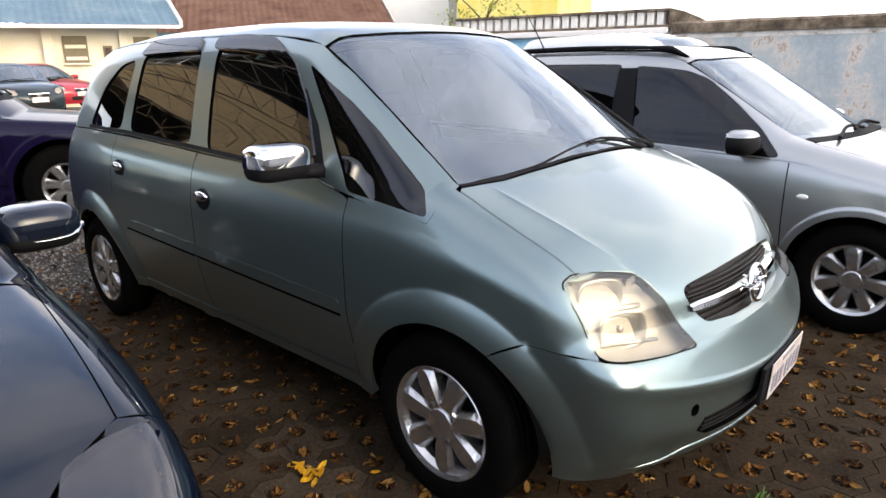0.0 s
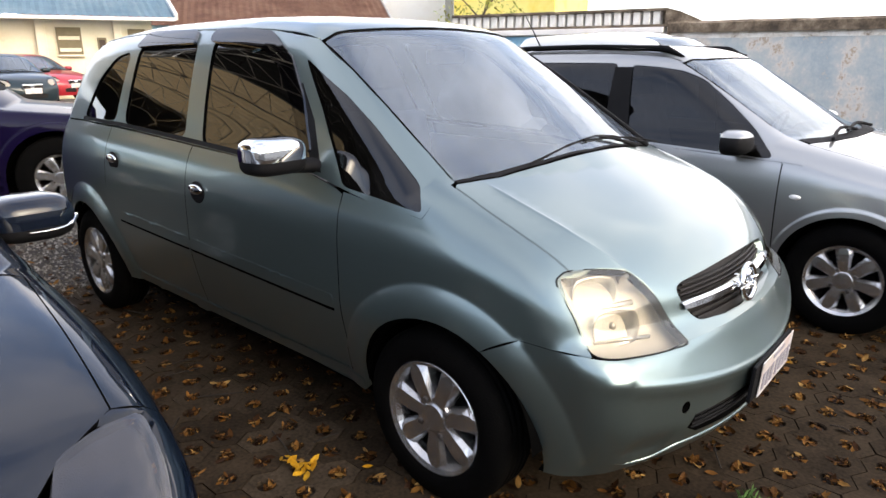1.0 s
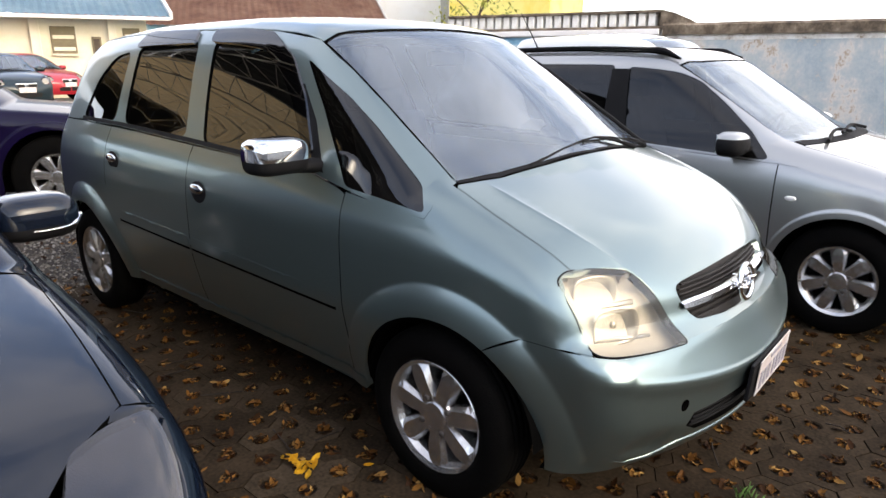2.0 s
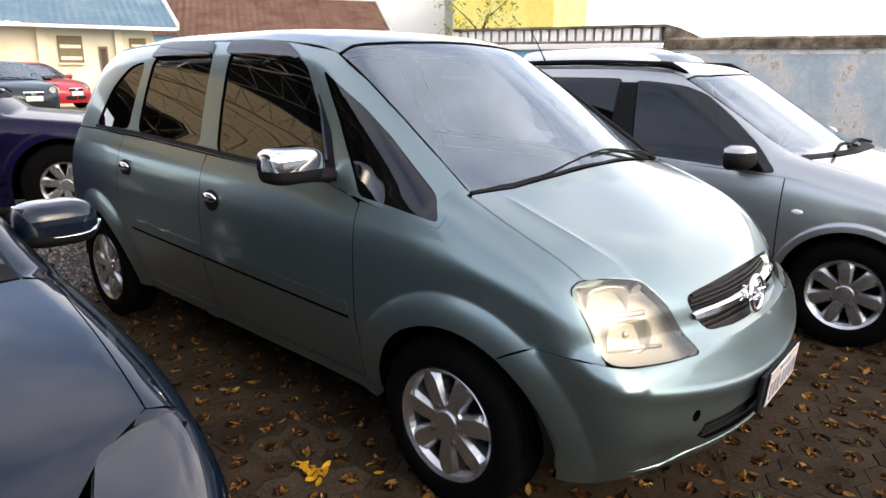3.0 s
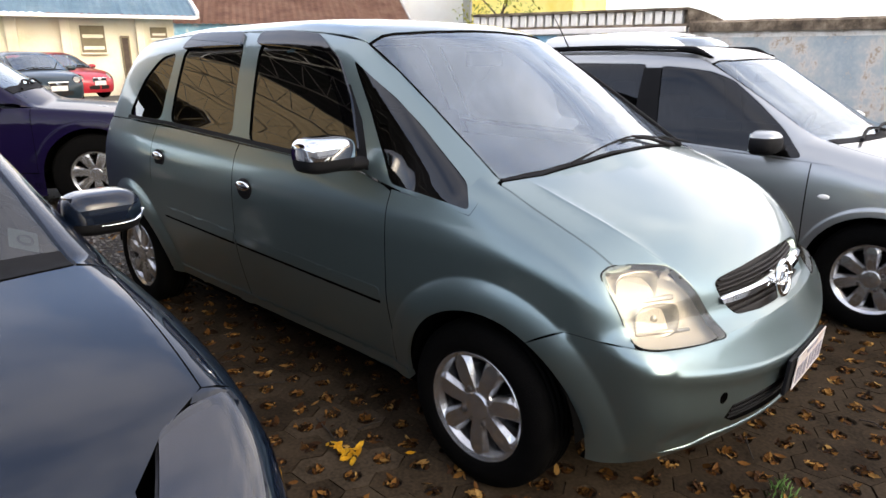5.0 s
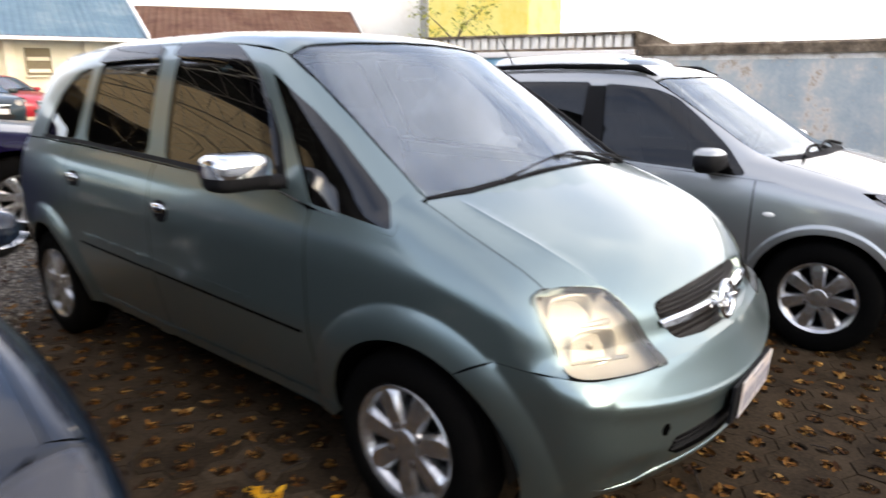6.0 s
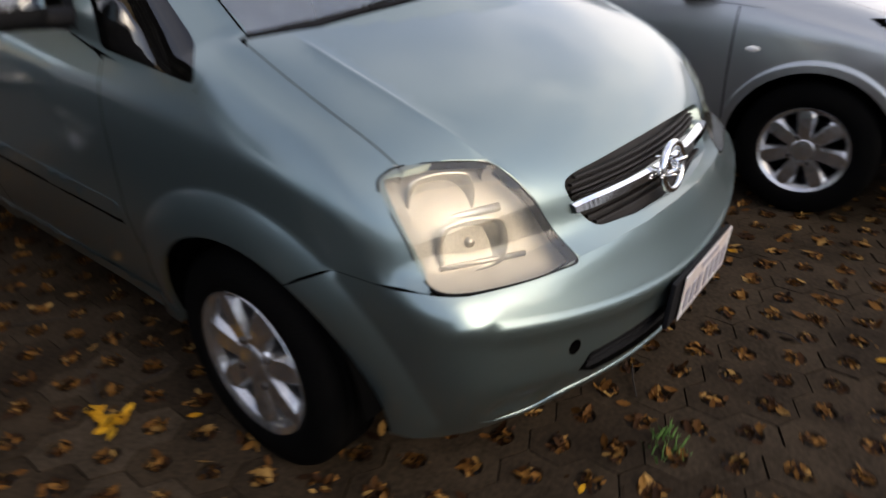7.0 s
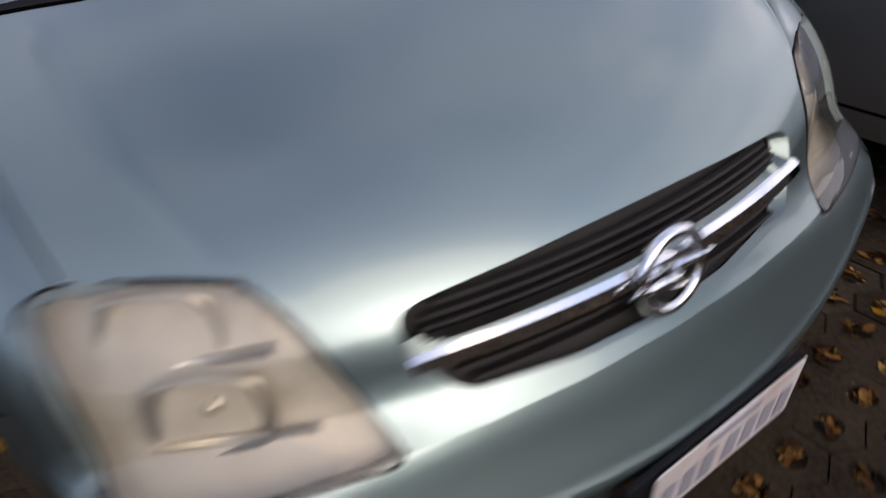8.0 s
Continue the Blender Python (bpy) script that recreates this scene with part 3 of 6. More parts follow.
VAN_CREASE = ((0.0, 0.14, 0.32, 0.463, 0.52), (0.570, 0.573, 0.558, 0.510, 0.480))
VAN = dict(
    width=((0.15, 0.3, 0.45, 0.62, 0.8, 0.9, 0.97, 1.05, 1.2, 1.4, 1.56), (0.715, 0.757, 0.797, 0.824, 0.822, 0.812, 0.795, 0.765, 0.715, 0.635, 0.555)),
    taper=(-0.45, 1.1, 0.10), tail=(-2.3, 1.0, 0.10), arches=(0.03, -2.60), arch_z=0.30, flare_r=0.462, flare_round=0.024,
    shoulder=((-3.3, -1.7, -1.05, -0.7, -0.4, -0.2, -0.06, 0.09, 0.2, 0.3), (1.035, 1.027, 1.008, 0.962, 0.930, 0.911, 0.885, 0.857, 0.830, 0.79)),
    bonnet=((-0.4, 0, 0.2, 0.4, 0.55, 0.7), (1.19, 1.085, 1.02, 0.935, 0.855, 0.76)), bonnet_crown=0.12, crease=(VAN_CREASE[0], VAN_CREASE[1], 0.07),
    screen=(1.07, 0.10, 0.62, 0.27), roof=((-3.5, -3.1, -2.6, -2.0, -1.4, -0.9, -0.5), (1.40, 1.50, 1.56, 1.595, 1.60, 1.575, 1.52)), roof_crown=0.10,
    front=((0.15, 0.25, 0.36, 0.46, 0.488, 0.505, 0.54, 0.60, 0.635, 0.69, 0.76, 0.83, 0.95), (0.62, 0.69, 0.742, 0.754, 0.757, 0.752, 0.738, 0.712, 0.688, 0.655, 0.63, 0.59, 0.50)), front_bow=0.33, bumper_sag=0.17,
    dent=(0.545, 0.335, 0.085, 0.060, 0.010),
    rear=((0.2, 0.5, 0.7, 1.0, 1.3, 1.5), (3.25, 3.36, 3.36, 3.30, 3.15, 2.98)), k_top=0.10, k_front=0.09)


def shoulder_rows(x0, x1):
    """Stations along the shoulder line, in side view, for a finer mesh there."""
    return [(x, float(curve(x, *VAN["shoulder"])) + k) for x in np.arange(x0, x1, 0.018) for k in (-0.034, -0.018, -0.006, 0.006, 0.018, 0.034)]


def dense(pts, n=6):
    """The same line with more stations on it."""
    return [tuple(q) for q in spline(pts, False, n)]


def seam_of(f, xw):
    """The side view (x, z) of a line that is given from above as (x, distance from the middle)."""
    P = cast(f, np.array([[x, -w, 2.2] for x, w in xw]), np.array([[0, 0, -1.0]]), 2.2)
    return [(p[0], p[2]) for p in P]


def minivan():
    f = car_skin(VAN)
    car = thing("minivan", "grey-green metallic minivan with chrome mirror caps on leafy pavers", "car")
    seam = dense([(0.41, 0.66), (0.25, 0.678), (-0.013, 0.668)])
    roof_edge = [(-0.775, 0.565), (-1.1, 0.548), (-1.6, 0.54), (-2.2, 0.535), (-2.7, 0.515), (-2.95, 0.49)]
    belt = [(-0.405, 0.988), (-0.60, 1.022), (-1.05, 1.036), (-1.45, 1.052), (-2.20, 1.078), (-2.72, 1.083), (-3.22, 1.07)]
    quarter_light = rounded([(-0.785, 1.415), (-0.612, 1.240), (-0.485, 1.084), (-0.418, 1.000), (-0.23, 0.983), (-0.048, 0.960), (-0.105, 1.034), (-0.352, 1.198), (-0.508, 1.287)], 0.03)
    front_glass = rounded([(-1.38, 1.064), (-1.0, 1.050), (-0.585, 1.040), (-0.655, 1.17), (-0.77, 1.30), (-0.915, 1.425), (-1.05, 1.475), (-1.49, 1.492)], 0.05)
    rear_glass = rounded([(-2.165, 1.100), (-1.53, 1.078), (-1.625, 1.490), (-2.0, 1.490), (-2.20, 1.465)], 0.05)
    tail_glass = rounded([(-2.72, 1.105), (-2.27, 1.105), (-2.28, 1.45), (-2.45, 1.42), (-2.60, 1.31)], 0.05)
    wind = [(-0.02, 0.645), (0.03, 0.50), (0.065, 0.30), (0.08, 0.0)]
    wind_top = [(-0.745, 0.57), (-0.70, 0.40), (-0.665, 0.2), (-0.655, 0)]
    for left in (False, True):
        k = dict(mirror=left, parent=car)
        fender = from_side(f, [(-0.4025, 0.30)] + arc(0.03, 0.30, 0.352, 178, 59) + [(0.32, 0.657), (0.42, 0.652), (0.516, 0.646), (0.489, 0.682), (0.461, 0.735), (0.401, 0.823)]) \
            + from_top(f, [(0.393, -0.69)] + [(x, -w - 0.002) for x, w in seam] + [(-0.035, -0.668)]) + from_side(f, [(-0.034, 0.972), (-0.046, 0.945), (-0.30, 0.972), (-0.4025, 0.984)])
        panel("front_wing", f, TILT, [flat(TILT, fender)], PAINT, h=0.026, rim=PAINT, extra=flat(TILT, from_side(f, flare_rings(0.03, 0.30, 0.462) + shoulder_rows(-0.39, 0.38))), **k)
        door = panel("front_door", f, SIDE, [rounded([(-0.4065, 0.325), (-0.4065, 0.982), *belt[1:3], (-1.445, 1.048), (-1.445, 0.325)], 0.006)], PAINT, h=0.030, extra=shoulder_rows(-1.44, -0.41), **k)
        handle(door, f, -1.335, 0.865, not left)
        rd = panel("rear_door", f, SIDE, [[(-1.4495, 0.325), (-1.4495, 1.049), (-2.20, 1.074), (-2.295, 1.075), (-2.295, 0.80)] + arc(-2.60, 0.30, 0.462, 48, 4, 10) + [(-2.10, 0.325)]], PAINT, h=0.035, extra=shoulder_rows(-2.28, -1.455), **k)
        handle(rd, f, -2.185, 0.915, not left)
        quarter = [(-2.299, 1.074), (-2.299, 0.80)] + arc(-2.60, 0.30, 0.472, 46, 0, 10) + arc(-2.60, 0.30, 0.352, 0, 180, 20) + [(-3.10, 0.30), (-3.24, 0.32), (-3.24, 1.066), (-2.72, 1.08)]
        panel("rear_wing", f, SIDE, [quarter], PAINT, h=0.035, extra=flare_rings(-2.60, 0.30, 0.462), **k)
        frame_line = seam_of(f, [(-0.030, 0.648), (-0.20, 0.630), (-0.37, 0.612), (-0.56, 0.592), (-0.735, 0.574)]) + seam_of(f, roof_edge) + [(-3.05, 1.36), (-3.16, 1.20), (-3.22, 1.074)] + [(x, z + 0.003) for x, z in belt[::-1][1:]] + [(-0.30, 0.9732), (-0.0475, 0.9465), (-0.0355, 0.972)]
        panel("side_frame", f, SIDE, [frame_line, quarter_light, front_glass, rear_glass, tail_glass], PAINT, h=0.026, thick=0.02, **k)
        for nm, loop in (("quarter_light", quarter_light), ("front_window", front_glass), ("rear_window", rear_glass), ("tail_window", tail_glass)):
            panel(nm, f, SIDE, [loop], GLASS_QUARTER if nm == "quarter_light" else GLASS_DARK, lift=-0.008, thick=0.003, h=0.05, label="dark tinted side window", **k)
        # black seal along the belt
        seal = [(-0.60, 1.028), (-1.05, 1.042), (-1.45, 1.058), (-2.20, 1.084), (-2.72, 1.088)]
        panel("window_seal", f, SIDE, [seal + [(x, z + 0.018) for x, z in seal[::-1]]], PLASTIC, lift=0.004, thick=0.012, h=0.04, **k)
        panel("door_pillar", f, SIDE, [[(-0.545, 1.03), (-0.605, 1.035), (-0.69, 1.19), (-0.80, 1.315), (-0.76, 1.325), (-0.64, 1.20)]], PLASTIC, lift=0.002, thick=0.006, h=0.03, **k)
        # wind deflectors along the tops of the windows
        panel("wind_deflector", f, SIDE, [rounded([(-1.505, 1.478), (-1.51, 1.528), (-1.28, 1.528), (-1.05, 1.508), (-0.86, 1.415), (-0.72, 1.27), (-0.615, 1.09), (-0.665, 1.09), (-0.79, 1.255), (-0.93, 1.378), (-1.07, 1.445), (-1.28, 1.466)], 0.03)], VISOR, lift=0.014, thick=0.014, h=0.03, label="smoked acrylic wind deflector", rim=VISOR, **k)
        panel("wind_deflector", f, SIDE, [rounded([(-2.22, 1.462), (-2.16, 1.535), (-1.66, 1.530), (-1.64, 1.474), (-1.9, 1.470)], 0.03)], VISOR, lift=0.014, thick=0.014, h=0.03, label="smoked acrylic wind deflector", rim=VISOR, **k)
        panel("side_moulding", f, SIDE, [rounded([(-0.44, 0.572), (-0.44, 0.622), (-1.435, 0.650), (-1.435, 0.600)], 0.014)], PAINT, lift=0.016, thick=0.017, h=0.025, rim=PAINT, edge=0.013, **k)
        panel("side_moulding", f, SIDE, [rounded([(-1.46, 0.600), (-1.46, 0.650), (-2.14, 0.668), (-2.16, 0.620)], 0.014)], PAINT, lift=0.016, thick=0.017, h=0.025, rim=PAINT, edge=0.013, **k)
        # black strips that paint the line of shade below the mouldings
        for e in ([(-0.44, 0.571), (-1.435, 0.599)], [(-1.46, 0.599), (-2.16, 0.619)]):
            panel("moulding_shade", f, SIDE, [[e[0], e[1], (e[1][0], e[1][1] - 0.010), (e[0][0], e[0][1] - 0.011)]], GAP, lift=0.003, thick=0.003, h=0.02, **k)
        panel("sill", f, SIDE, [rounded([(-0.325, 0.280), (-0.330, 0.328), (-2.21, 0.332), (-2.23, 0.284)], 0.012)], PAINT, lift=0.014, thick=0.03, h=0.025, rim=PAINT, edge=0.008, **k)
        mirror_prop(car, "door_mirror", (-0.605, (-0.915 if not left else 0.915), 1.098), (0.078, 0.106, 0.062), PLASTIC, CHROME, not left, "chrome-capped black door mirror", (-0.595, (-0.735 if not left else 0.735), 1.050), -0.16, (0.45, 0.52))
        wheel(car, (0, -0.80 if not left else 0.80, 0.296), not left, 0.296, 0.192, 0.185)
        wheel(car, (-2.63, -0.80 if not left else 0.80, 0.296), not left, 0.296, 0.192, 0.185)
        # headlight: lens, bucket, two reflectors
        lamp = [(0.403, -0.716, 0.823), (0.398, -0.690, 0.848), (0.412, -0.655, 0.855), (0.455, -0.575, 0.848), (0.492, -0.508, 0.832), (0.520, -0.480, 0.805), (0.561, -0.457, 0.758), (0.610, -0.432, 0.690), (0.648, -0.412, 0.630), (0.635, -0.460, 0.622), (0.605, -0.55, 0.624), (0.560, -0.655, 0.633), (0.520, -0.700, 0.643), (0.492, -0.713, 0.680), (0.462, -0.714, 0.735)]
        L = spline(flat(LAMP, lamp), n=4)
        c = L.mean(0)
        lens = panel("headlight", f, LAMP, [c + (L - c) * 0.995], GLASS_LAMP, h=0.02, lift=0.001, thick=0.010, label="yellowed clear headlight", rim=PLASTIC, **k)
        panel("lamp_gasket", f, LAMP, [c + (L - c) * 1.02, c + (L - c) * 0.993], PLASTIC, lens, h=0.02, lift=0.0005, thick=0.03, mirror=left)
        panel("lamp_bucket", f, LAMP, [c + (L - c) * 1.05], BUCKET, lens, h=0.025, lift=-0.056, thick=-0.052, rim=BUCKET, mirror=left)
        s = 1 if left else -1
        turn = Vector((0.86, s * 0.50, 0.08)).to_track_quat("Y", "Z").to_matrix().to_4x4()
        for p, r, depth in (((0.400, -0.565, 0.765), 0.060, 0.05), ((0.468, -0.552, 0.680), 0.064, 0.05)):
            # squared bowls with a bulb in each
            bm = bmesh.new()
            lathe(bm, [(0.010, 0.0), (r * 0.45, 0.008), (r * 0.80, 0.030), (r, depth), (r * 1.06, depth - 0.004)], 36)
            for v in bm.verts:
                w = math.hypot(v.co.x, v.co.z)
                if w > 1e-6:
                    g = w / max(abs(v.co.x), abs(v.co.z)) * 0.45 + 0.55
                    v.co.x, v.co.z = v.co.x * g * 1.12, v.co.z * g * 0.84
            lathe(bm, [(0.001, 0.034), (0.010, 0.032), (0.013, 0.0)], 16)
            ob = part("reflector", bm, REFLECTOR, lens, smooth=True)
            ob.matrix_basis = Matrix.Translation((p[0], s * abs(p[1]), p[2])) @ turn
        bm = bmesh.new()
        for a2, b2, r2 in (((0.385, -0.634, 0.835), (0.492, -0.620, 0.652), 0.011), ((0.470, -0.625, 0.728), (0.545, -0.485, 0.734), 0.009), ((0.515, -0.640, 0.648), (0.600, -0.470, 0.640), 0.006)):
            tube(bm, [Vector((a2[0] - 0.040, s * abs(a2[1]), a2[2])), Vector((b2[0] - 0.040, s * abs(b2[1]), b2[2]))], r2, 6)
        part("lamp_divider", bm, REFLECTOR, lens, smooth=True)
        bm = bmesh.new()
        for i in range(5):
            tube(bm, [Vector((0.398 + 0.007 * i, s * (0.676 - 0.010 * i), 0.670)), Vector((0.345 + 0.007 * i, s * (0.664 - 0.010 * i), 0.790))], 0.005, 6)
        part("lamp_ribs", bm, REFLECTOR, lens, smooth=True)
        bm = bmesh.new()
        bmesh.ops.create_uvsphere(bm, u_segments=16, v_segments=10, radius=0.014, matrix=Matrix.Translation((0.395, s * 0.655, 0.745)))
        part("turn_bulb", bm, AMBER, lens, "amber indicator bulb", smooth=True)
        if not left:
            under_liner(car, 0.03, 0.355, 0.785)
            under_liner(car, -2.60, 0.355, 0.785)
    # bonnet with the frame of the grille
    half = [(0.083, 0.0), (0.067, -0.30), (0.032, -0.50), (-0.018, -0.651)]
    rear_edge = [tuple(p) for p in cast(f, np.array([[x, y, 2.2] for x, y in half]), np.array([[0, 0, -1.0]]), 2.2)]
    side_edge = [tuple(p) for p in cast(f, np.array([[x, -w + 0.005, 2.2] for x, w in seam[::-1]]), np.array([[0, 0, -1.0]]), 2.2)]
    fr = [(0.452, -0.575, 0.856), (0.490, -0.500, 0.840), (0.525, -0.470, 0.805), (0.566, -0.447, 0.758), (0.615, -0.423, 0.690), (0.652, -0.402, 0.634), (0.672, -0.30, 0.633), (0.690, -0.15, 0.633), (0.695, 0, 0.633)]
    right = rear_edge + side_edge + fr
    loop = right + [(x, -y, z) for x, y, z in right[::-1][1:-1]]
    gr = [(0.587, 0.0, 0.775), (0.584, -0.20, 0.773), (0.572, -0.325, 0.767), (0.567, -0.354, 0.758), (0.572, -0.366, 0.744), (0.592, -0.359, 0.720), (0.622, -0.330, 0.676), (0.636, -0.305, 0.657), (0.670, -0.15, 0.648), (0.682, 0, 0.647)]
    gloop = gr + [(x, -y, z) for x, y, z in gr[::-1][1:-1]]
    hole_g = rounded(flat(NOSE, gloop), 0.02, 3)
    panel("bonnet", f, NOSE, [flat(NOSE, loop), hole_g], PAINT, car, h=0.024, thick=0.03, rim=PAINT, extra=flat(NOSE, from_top(f, [(x, s * (float(curve(x, *VAN_CREASE)) + e)) for x in np.linspace(-0.03, 0.47, 46) for e in (-0.011, -0.004, 0.004, 0.011) for s in (-1, 1)])))
    # grille: dark back, slats, chrome bar, round badge
    grille = panel("grille", f, NOSE, [flat(NOSE, gloop)], GRILLE, car, h=0.05, lift=-0.035, thick=0.0, label="dark slatted grille with a chrome bar")
    for z in (0.757, 0.745, 0.733, 0.690, 0.675, 0.661):
        hw = 0.335 - max(0, 0.70 - z) * 1.1 - max(0, z - 0.740) * 1.5
        p = cast(f, np.array([[2.0, y, z] for y in np.linspace(-hw, hw, 21)]), np.array([[-1.0, 0, 0]]), 2.5)
        bm = bmesh.new()
        tube(bm, [(q[0] - 0.022, q[1], q[2]) for q in p], 0.0065, 6, flat=0.55)
        part("slat", bm, GRILLE, grille)
    ys = np.linspace(-0.366, 0.366, 41)
    p = cast(f, np.array([[2.0, y, 0.713] for y in ys]), np.array([[-1.0, 0, 0]]), 2.5)
    bm = bmesh.new()
    prof = ((-0.03, 1.0), (0.002, 1.0), (0.010, 0.50), (0.0145, -0.65), (0.008, -1.0), (-0.03, -1.0))
    for (ax_, az_), (bx_, bz_) in zip(prof[:-1], prof[1:]):
        rows = []
        for q in p:
            hgt = 0.0145 * (1 - 0.35 * max(0, (abs(q[1]) / 0.366 - 0.85) / 0.15) ** 1.5)
            rows.append([bm.verts.new((q[0] + ax_, q[1], q[2] + az_ * hgt)), bm.verts.new((q[0] + bx_, q[1], q[2] + bz_ * hgt))])
        for g, k in zip(rows[:-1], rows[1:]):
            bm.faces.new((g[0], g[1], k[1], k[0]))
    bmesh.ops.recalc_face_normals(bm, faces=bm.faces)
    part("chrome_bar", bm, CHROME, grille, "chrome bar across the grille", smooth=True)
    bm = bmesh.new()
    m = pose(0.668, 0, 0.710, 0, 82, 0)
    tube(bm, [m @ Vector((0.056 * math.cos(a), 0.056 * math.sin(a), 0)) for a in np.linspace(0, 2 * math.pi, 40, endpoint=False)], 0.0095, 10, closed=True)
    tube(bm, [m @ Vector(v) for v in ((0.004, -0.075, 0.004), (0.012, 0.008, 0.008), (-0.012, -0.008, 0.008), (-0.004, 0.075, 0.004))], [0.003, 0.010, 0.010, 0.003], 8)
    bmesh.ops.create_cone(bm, cap_ends=True, segments=24, radius1=0.024, radius2=0.014, depth=0.04, matrix=pose(0.630, 0, 0.710, 0, 90, 0))
    part("badge", bm, CHROME, grille, "round chrome badge", smooth=True)
    # windscreen, cowl, wipers, roof
    whole = [(x, -w) for x, w in wind] + [(x, w) for x, w in wind[::-1][1:]] + [(x, w) for x, w in wind_top] + [(x, -w) for x, w in wind_top[::-1][1:]]
    panel("windscreen", f, TOP, [rounded(whole, 0.02, 3)], GLASS_SCREEN, car, h=0.024, lift=-0.004, thick=0.005, label="windscreen reflecting a bright sky")
    inner = np.array(whole)
    c = inner.mean(0)
    panel("windscreen_seal", f, TOP, [c + (inner - c) * (1.001, 1.002), c + (inner - c) * (0.997, 0.996)], GAP, car, h=0.02, lift=0.001, thick=0.008)
    for s in (1,):
        bm = bmesh.new()
        pts = cast(f, np.array([[x, s * w, 2.2] for x, w in spline([(-0.030, 0.650), (-0.25, 0.630), (-0.50, 0.603), (-0.748, 0.572)], False, 6)]), np.array([[0, 0, -1.0]]), 2.2)
        tube(bm, [Vector(p) + Vector((0, 0, 0.003)) for p in pts], 0.010, 6)
        part("screen_trim", bm, PLASTIC, car, "black trim beside the windscreen")
    cowl = [(0.080, 0.0), (0.064, -0.30), (0.029, -0.50), (-0.021, -0.648), (-0.034, -0.640), (0.017, -0.48), (0.055, -0.28), (0.071, 0)]
    cl = cowl + [(x, -y) for x, y in cowl[::-1][1:-1]]
    panel("cowl", f, TOP, [cl], PLASTIC, car, h=0.04, lift=0.003, thick=0.02, label="black plastic cowl below the windscreen")
    for a, b, c2 in (((0.060, 0.36), (0.020, 0.10), (0.045, -0.36)), ((0.030, 0.52), (0.005, 0.40), (0.030, 0.0))):
        pts = cast(f, np.array([[a[0], a[1], 2.2], [b[0], b[1], 2.2], [c2[0], c2[1], 2.2]]), np.array([[0, 0, -1.0]]), 2.2)
        bm = bmesh.new()
        P = [Vector(p) + Vector((0.004, 0, 0.006)) for p in pts]
        tube(bm, [P[0], (P[0] + P[1]) / 2 + Vector((0, 0, 0.006)), P[1]], [0.010, 0.006, 0.004], 8)
        w = spline([tuple(P[0] + Vector((0.0, 0.10, 0.005))), tuple(P[1]), tuple(P[2])], False, 10)
        tube(bm, [Vector(v) + Vector((0, 0, -0.002)) for v in w], 0.0036, 6)
        part("wiper", bm, PLASTIC, car, "black windscreen wiper")
    roof_loop = [(-0.757, 0.568), (-0.712, 0.40), (-0.677, 0.2), (-0.667, 0)]
    roof_loop = [(x, -w) for x, w in roof_loop] + [(x, w) for x, w in roof_loop[::-1][1:]] + [(x, w - 0.002) for x, w in roof_edge] + [(-3.02, 0.25), (-3.03, 0), (-3.02, -0.25)] + [(x, -w + 0.002) for x, w in roof_edge[::-1]]
    panel("roof", f, TOP, [roof_loop], PAINT, car, h=0.06, thick=0.012)
    for s in (-1, 1):
        bm = bmesh.new()
        pts = cast(f, np.array([[x, s * (w - 0.001), 2.2] for x, w in spline(roof_edge, False, 4)]), np.array([[0, 0, -1.0]]), 2.2)
        tube(bm, [Vector(p) + Vector((0, 0, -0.001)) for p in pts], 0.004, 6)
        part("roof_strip", bm, PAINT, car)
    # front bumper with its slots
    top = from_side(f, [(0.2125, 0.600), (0.26, 0.6255), (0.32, 0.6555), (0.37, 0.653), (0.42, 0.6505), (0.46, 0.6485), (0.50, 0.6465)]) + [(0.522, -0.700, 0.641), (0.560, -0.66, 0.633), (0.606, -0.55, 0.625), (0.640, -0.46, 0.6235), (0.653, -0.407, 0.6285), (0.672, -0.30, 0.6285), (0.69, -0.15, 0.6285), (0.695, 0, 0.6285)]
    low = [(0.69, 0, 0.252), (0.68, -0.25, 0.248), (0.63, -0.45, 0.236), (0.55, -0.62, 0.226), (0.45, -0.73, 0.224), (0.380, -0.77, 0.226)]
    ar = from_side(f, arc(0.03, 0.30, 0.352, -12, 58, 15))
    slot = [(0.74, -0.0, 0.322), (0.735, -0.20, 0.322), (0.70, -0.37, 0.330), (0.685, -0.425, 0.365), (0.690, -0.40, 0.408), (0.74, -0.20, 0.414), (0.745, -0.0, 0.416)]
    hole = [(0.67 + 0.0, -0.443 + 0.020 * math.cos(a), 0.447 + 0.020 * math.sin(a)) for a in np.linspace(0, 2 * math.pi, 14, endpoint=False)]
    fb = car_skin(dict(VAN, front=((0.15, 0.25, 0.36, 0.455, 0.478, 0.492, 0.510, 0.56, 0.61, 0.64, 0.69, 0.76, 0.83, 0.95), (0.62, 0.69, 0.742, 0.753, 0.760, 0.761, 0.751, 0.724, 0.700, 0.685, 0.660, 0.632, 0.59, 0.50)), k_front=0.075))
    half = wrap(top)[::-1].tolist() + wrap(ar)[::-1].tolist() + wrap(low)[::-1].tolist()
    crease = wrap([(0.755 - 0.33 * w * w, -w, zc + 0.17 * w * w) for w in np.linspace(0.01, 0.62, 52) for zc in (0.462, 0.474, 0.481, 0.488, 0.495, 0.503, 0.514, 0.53)])
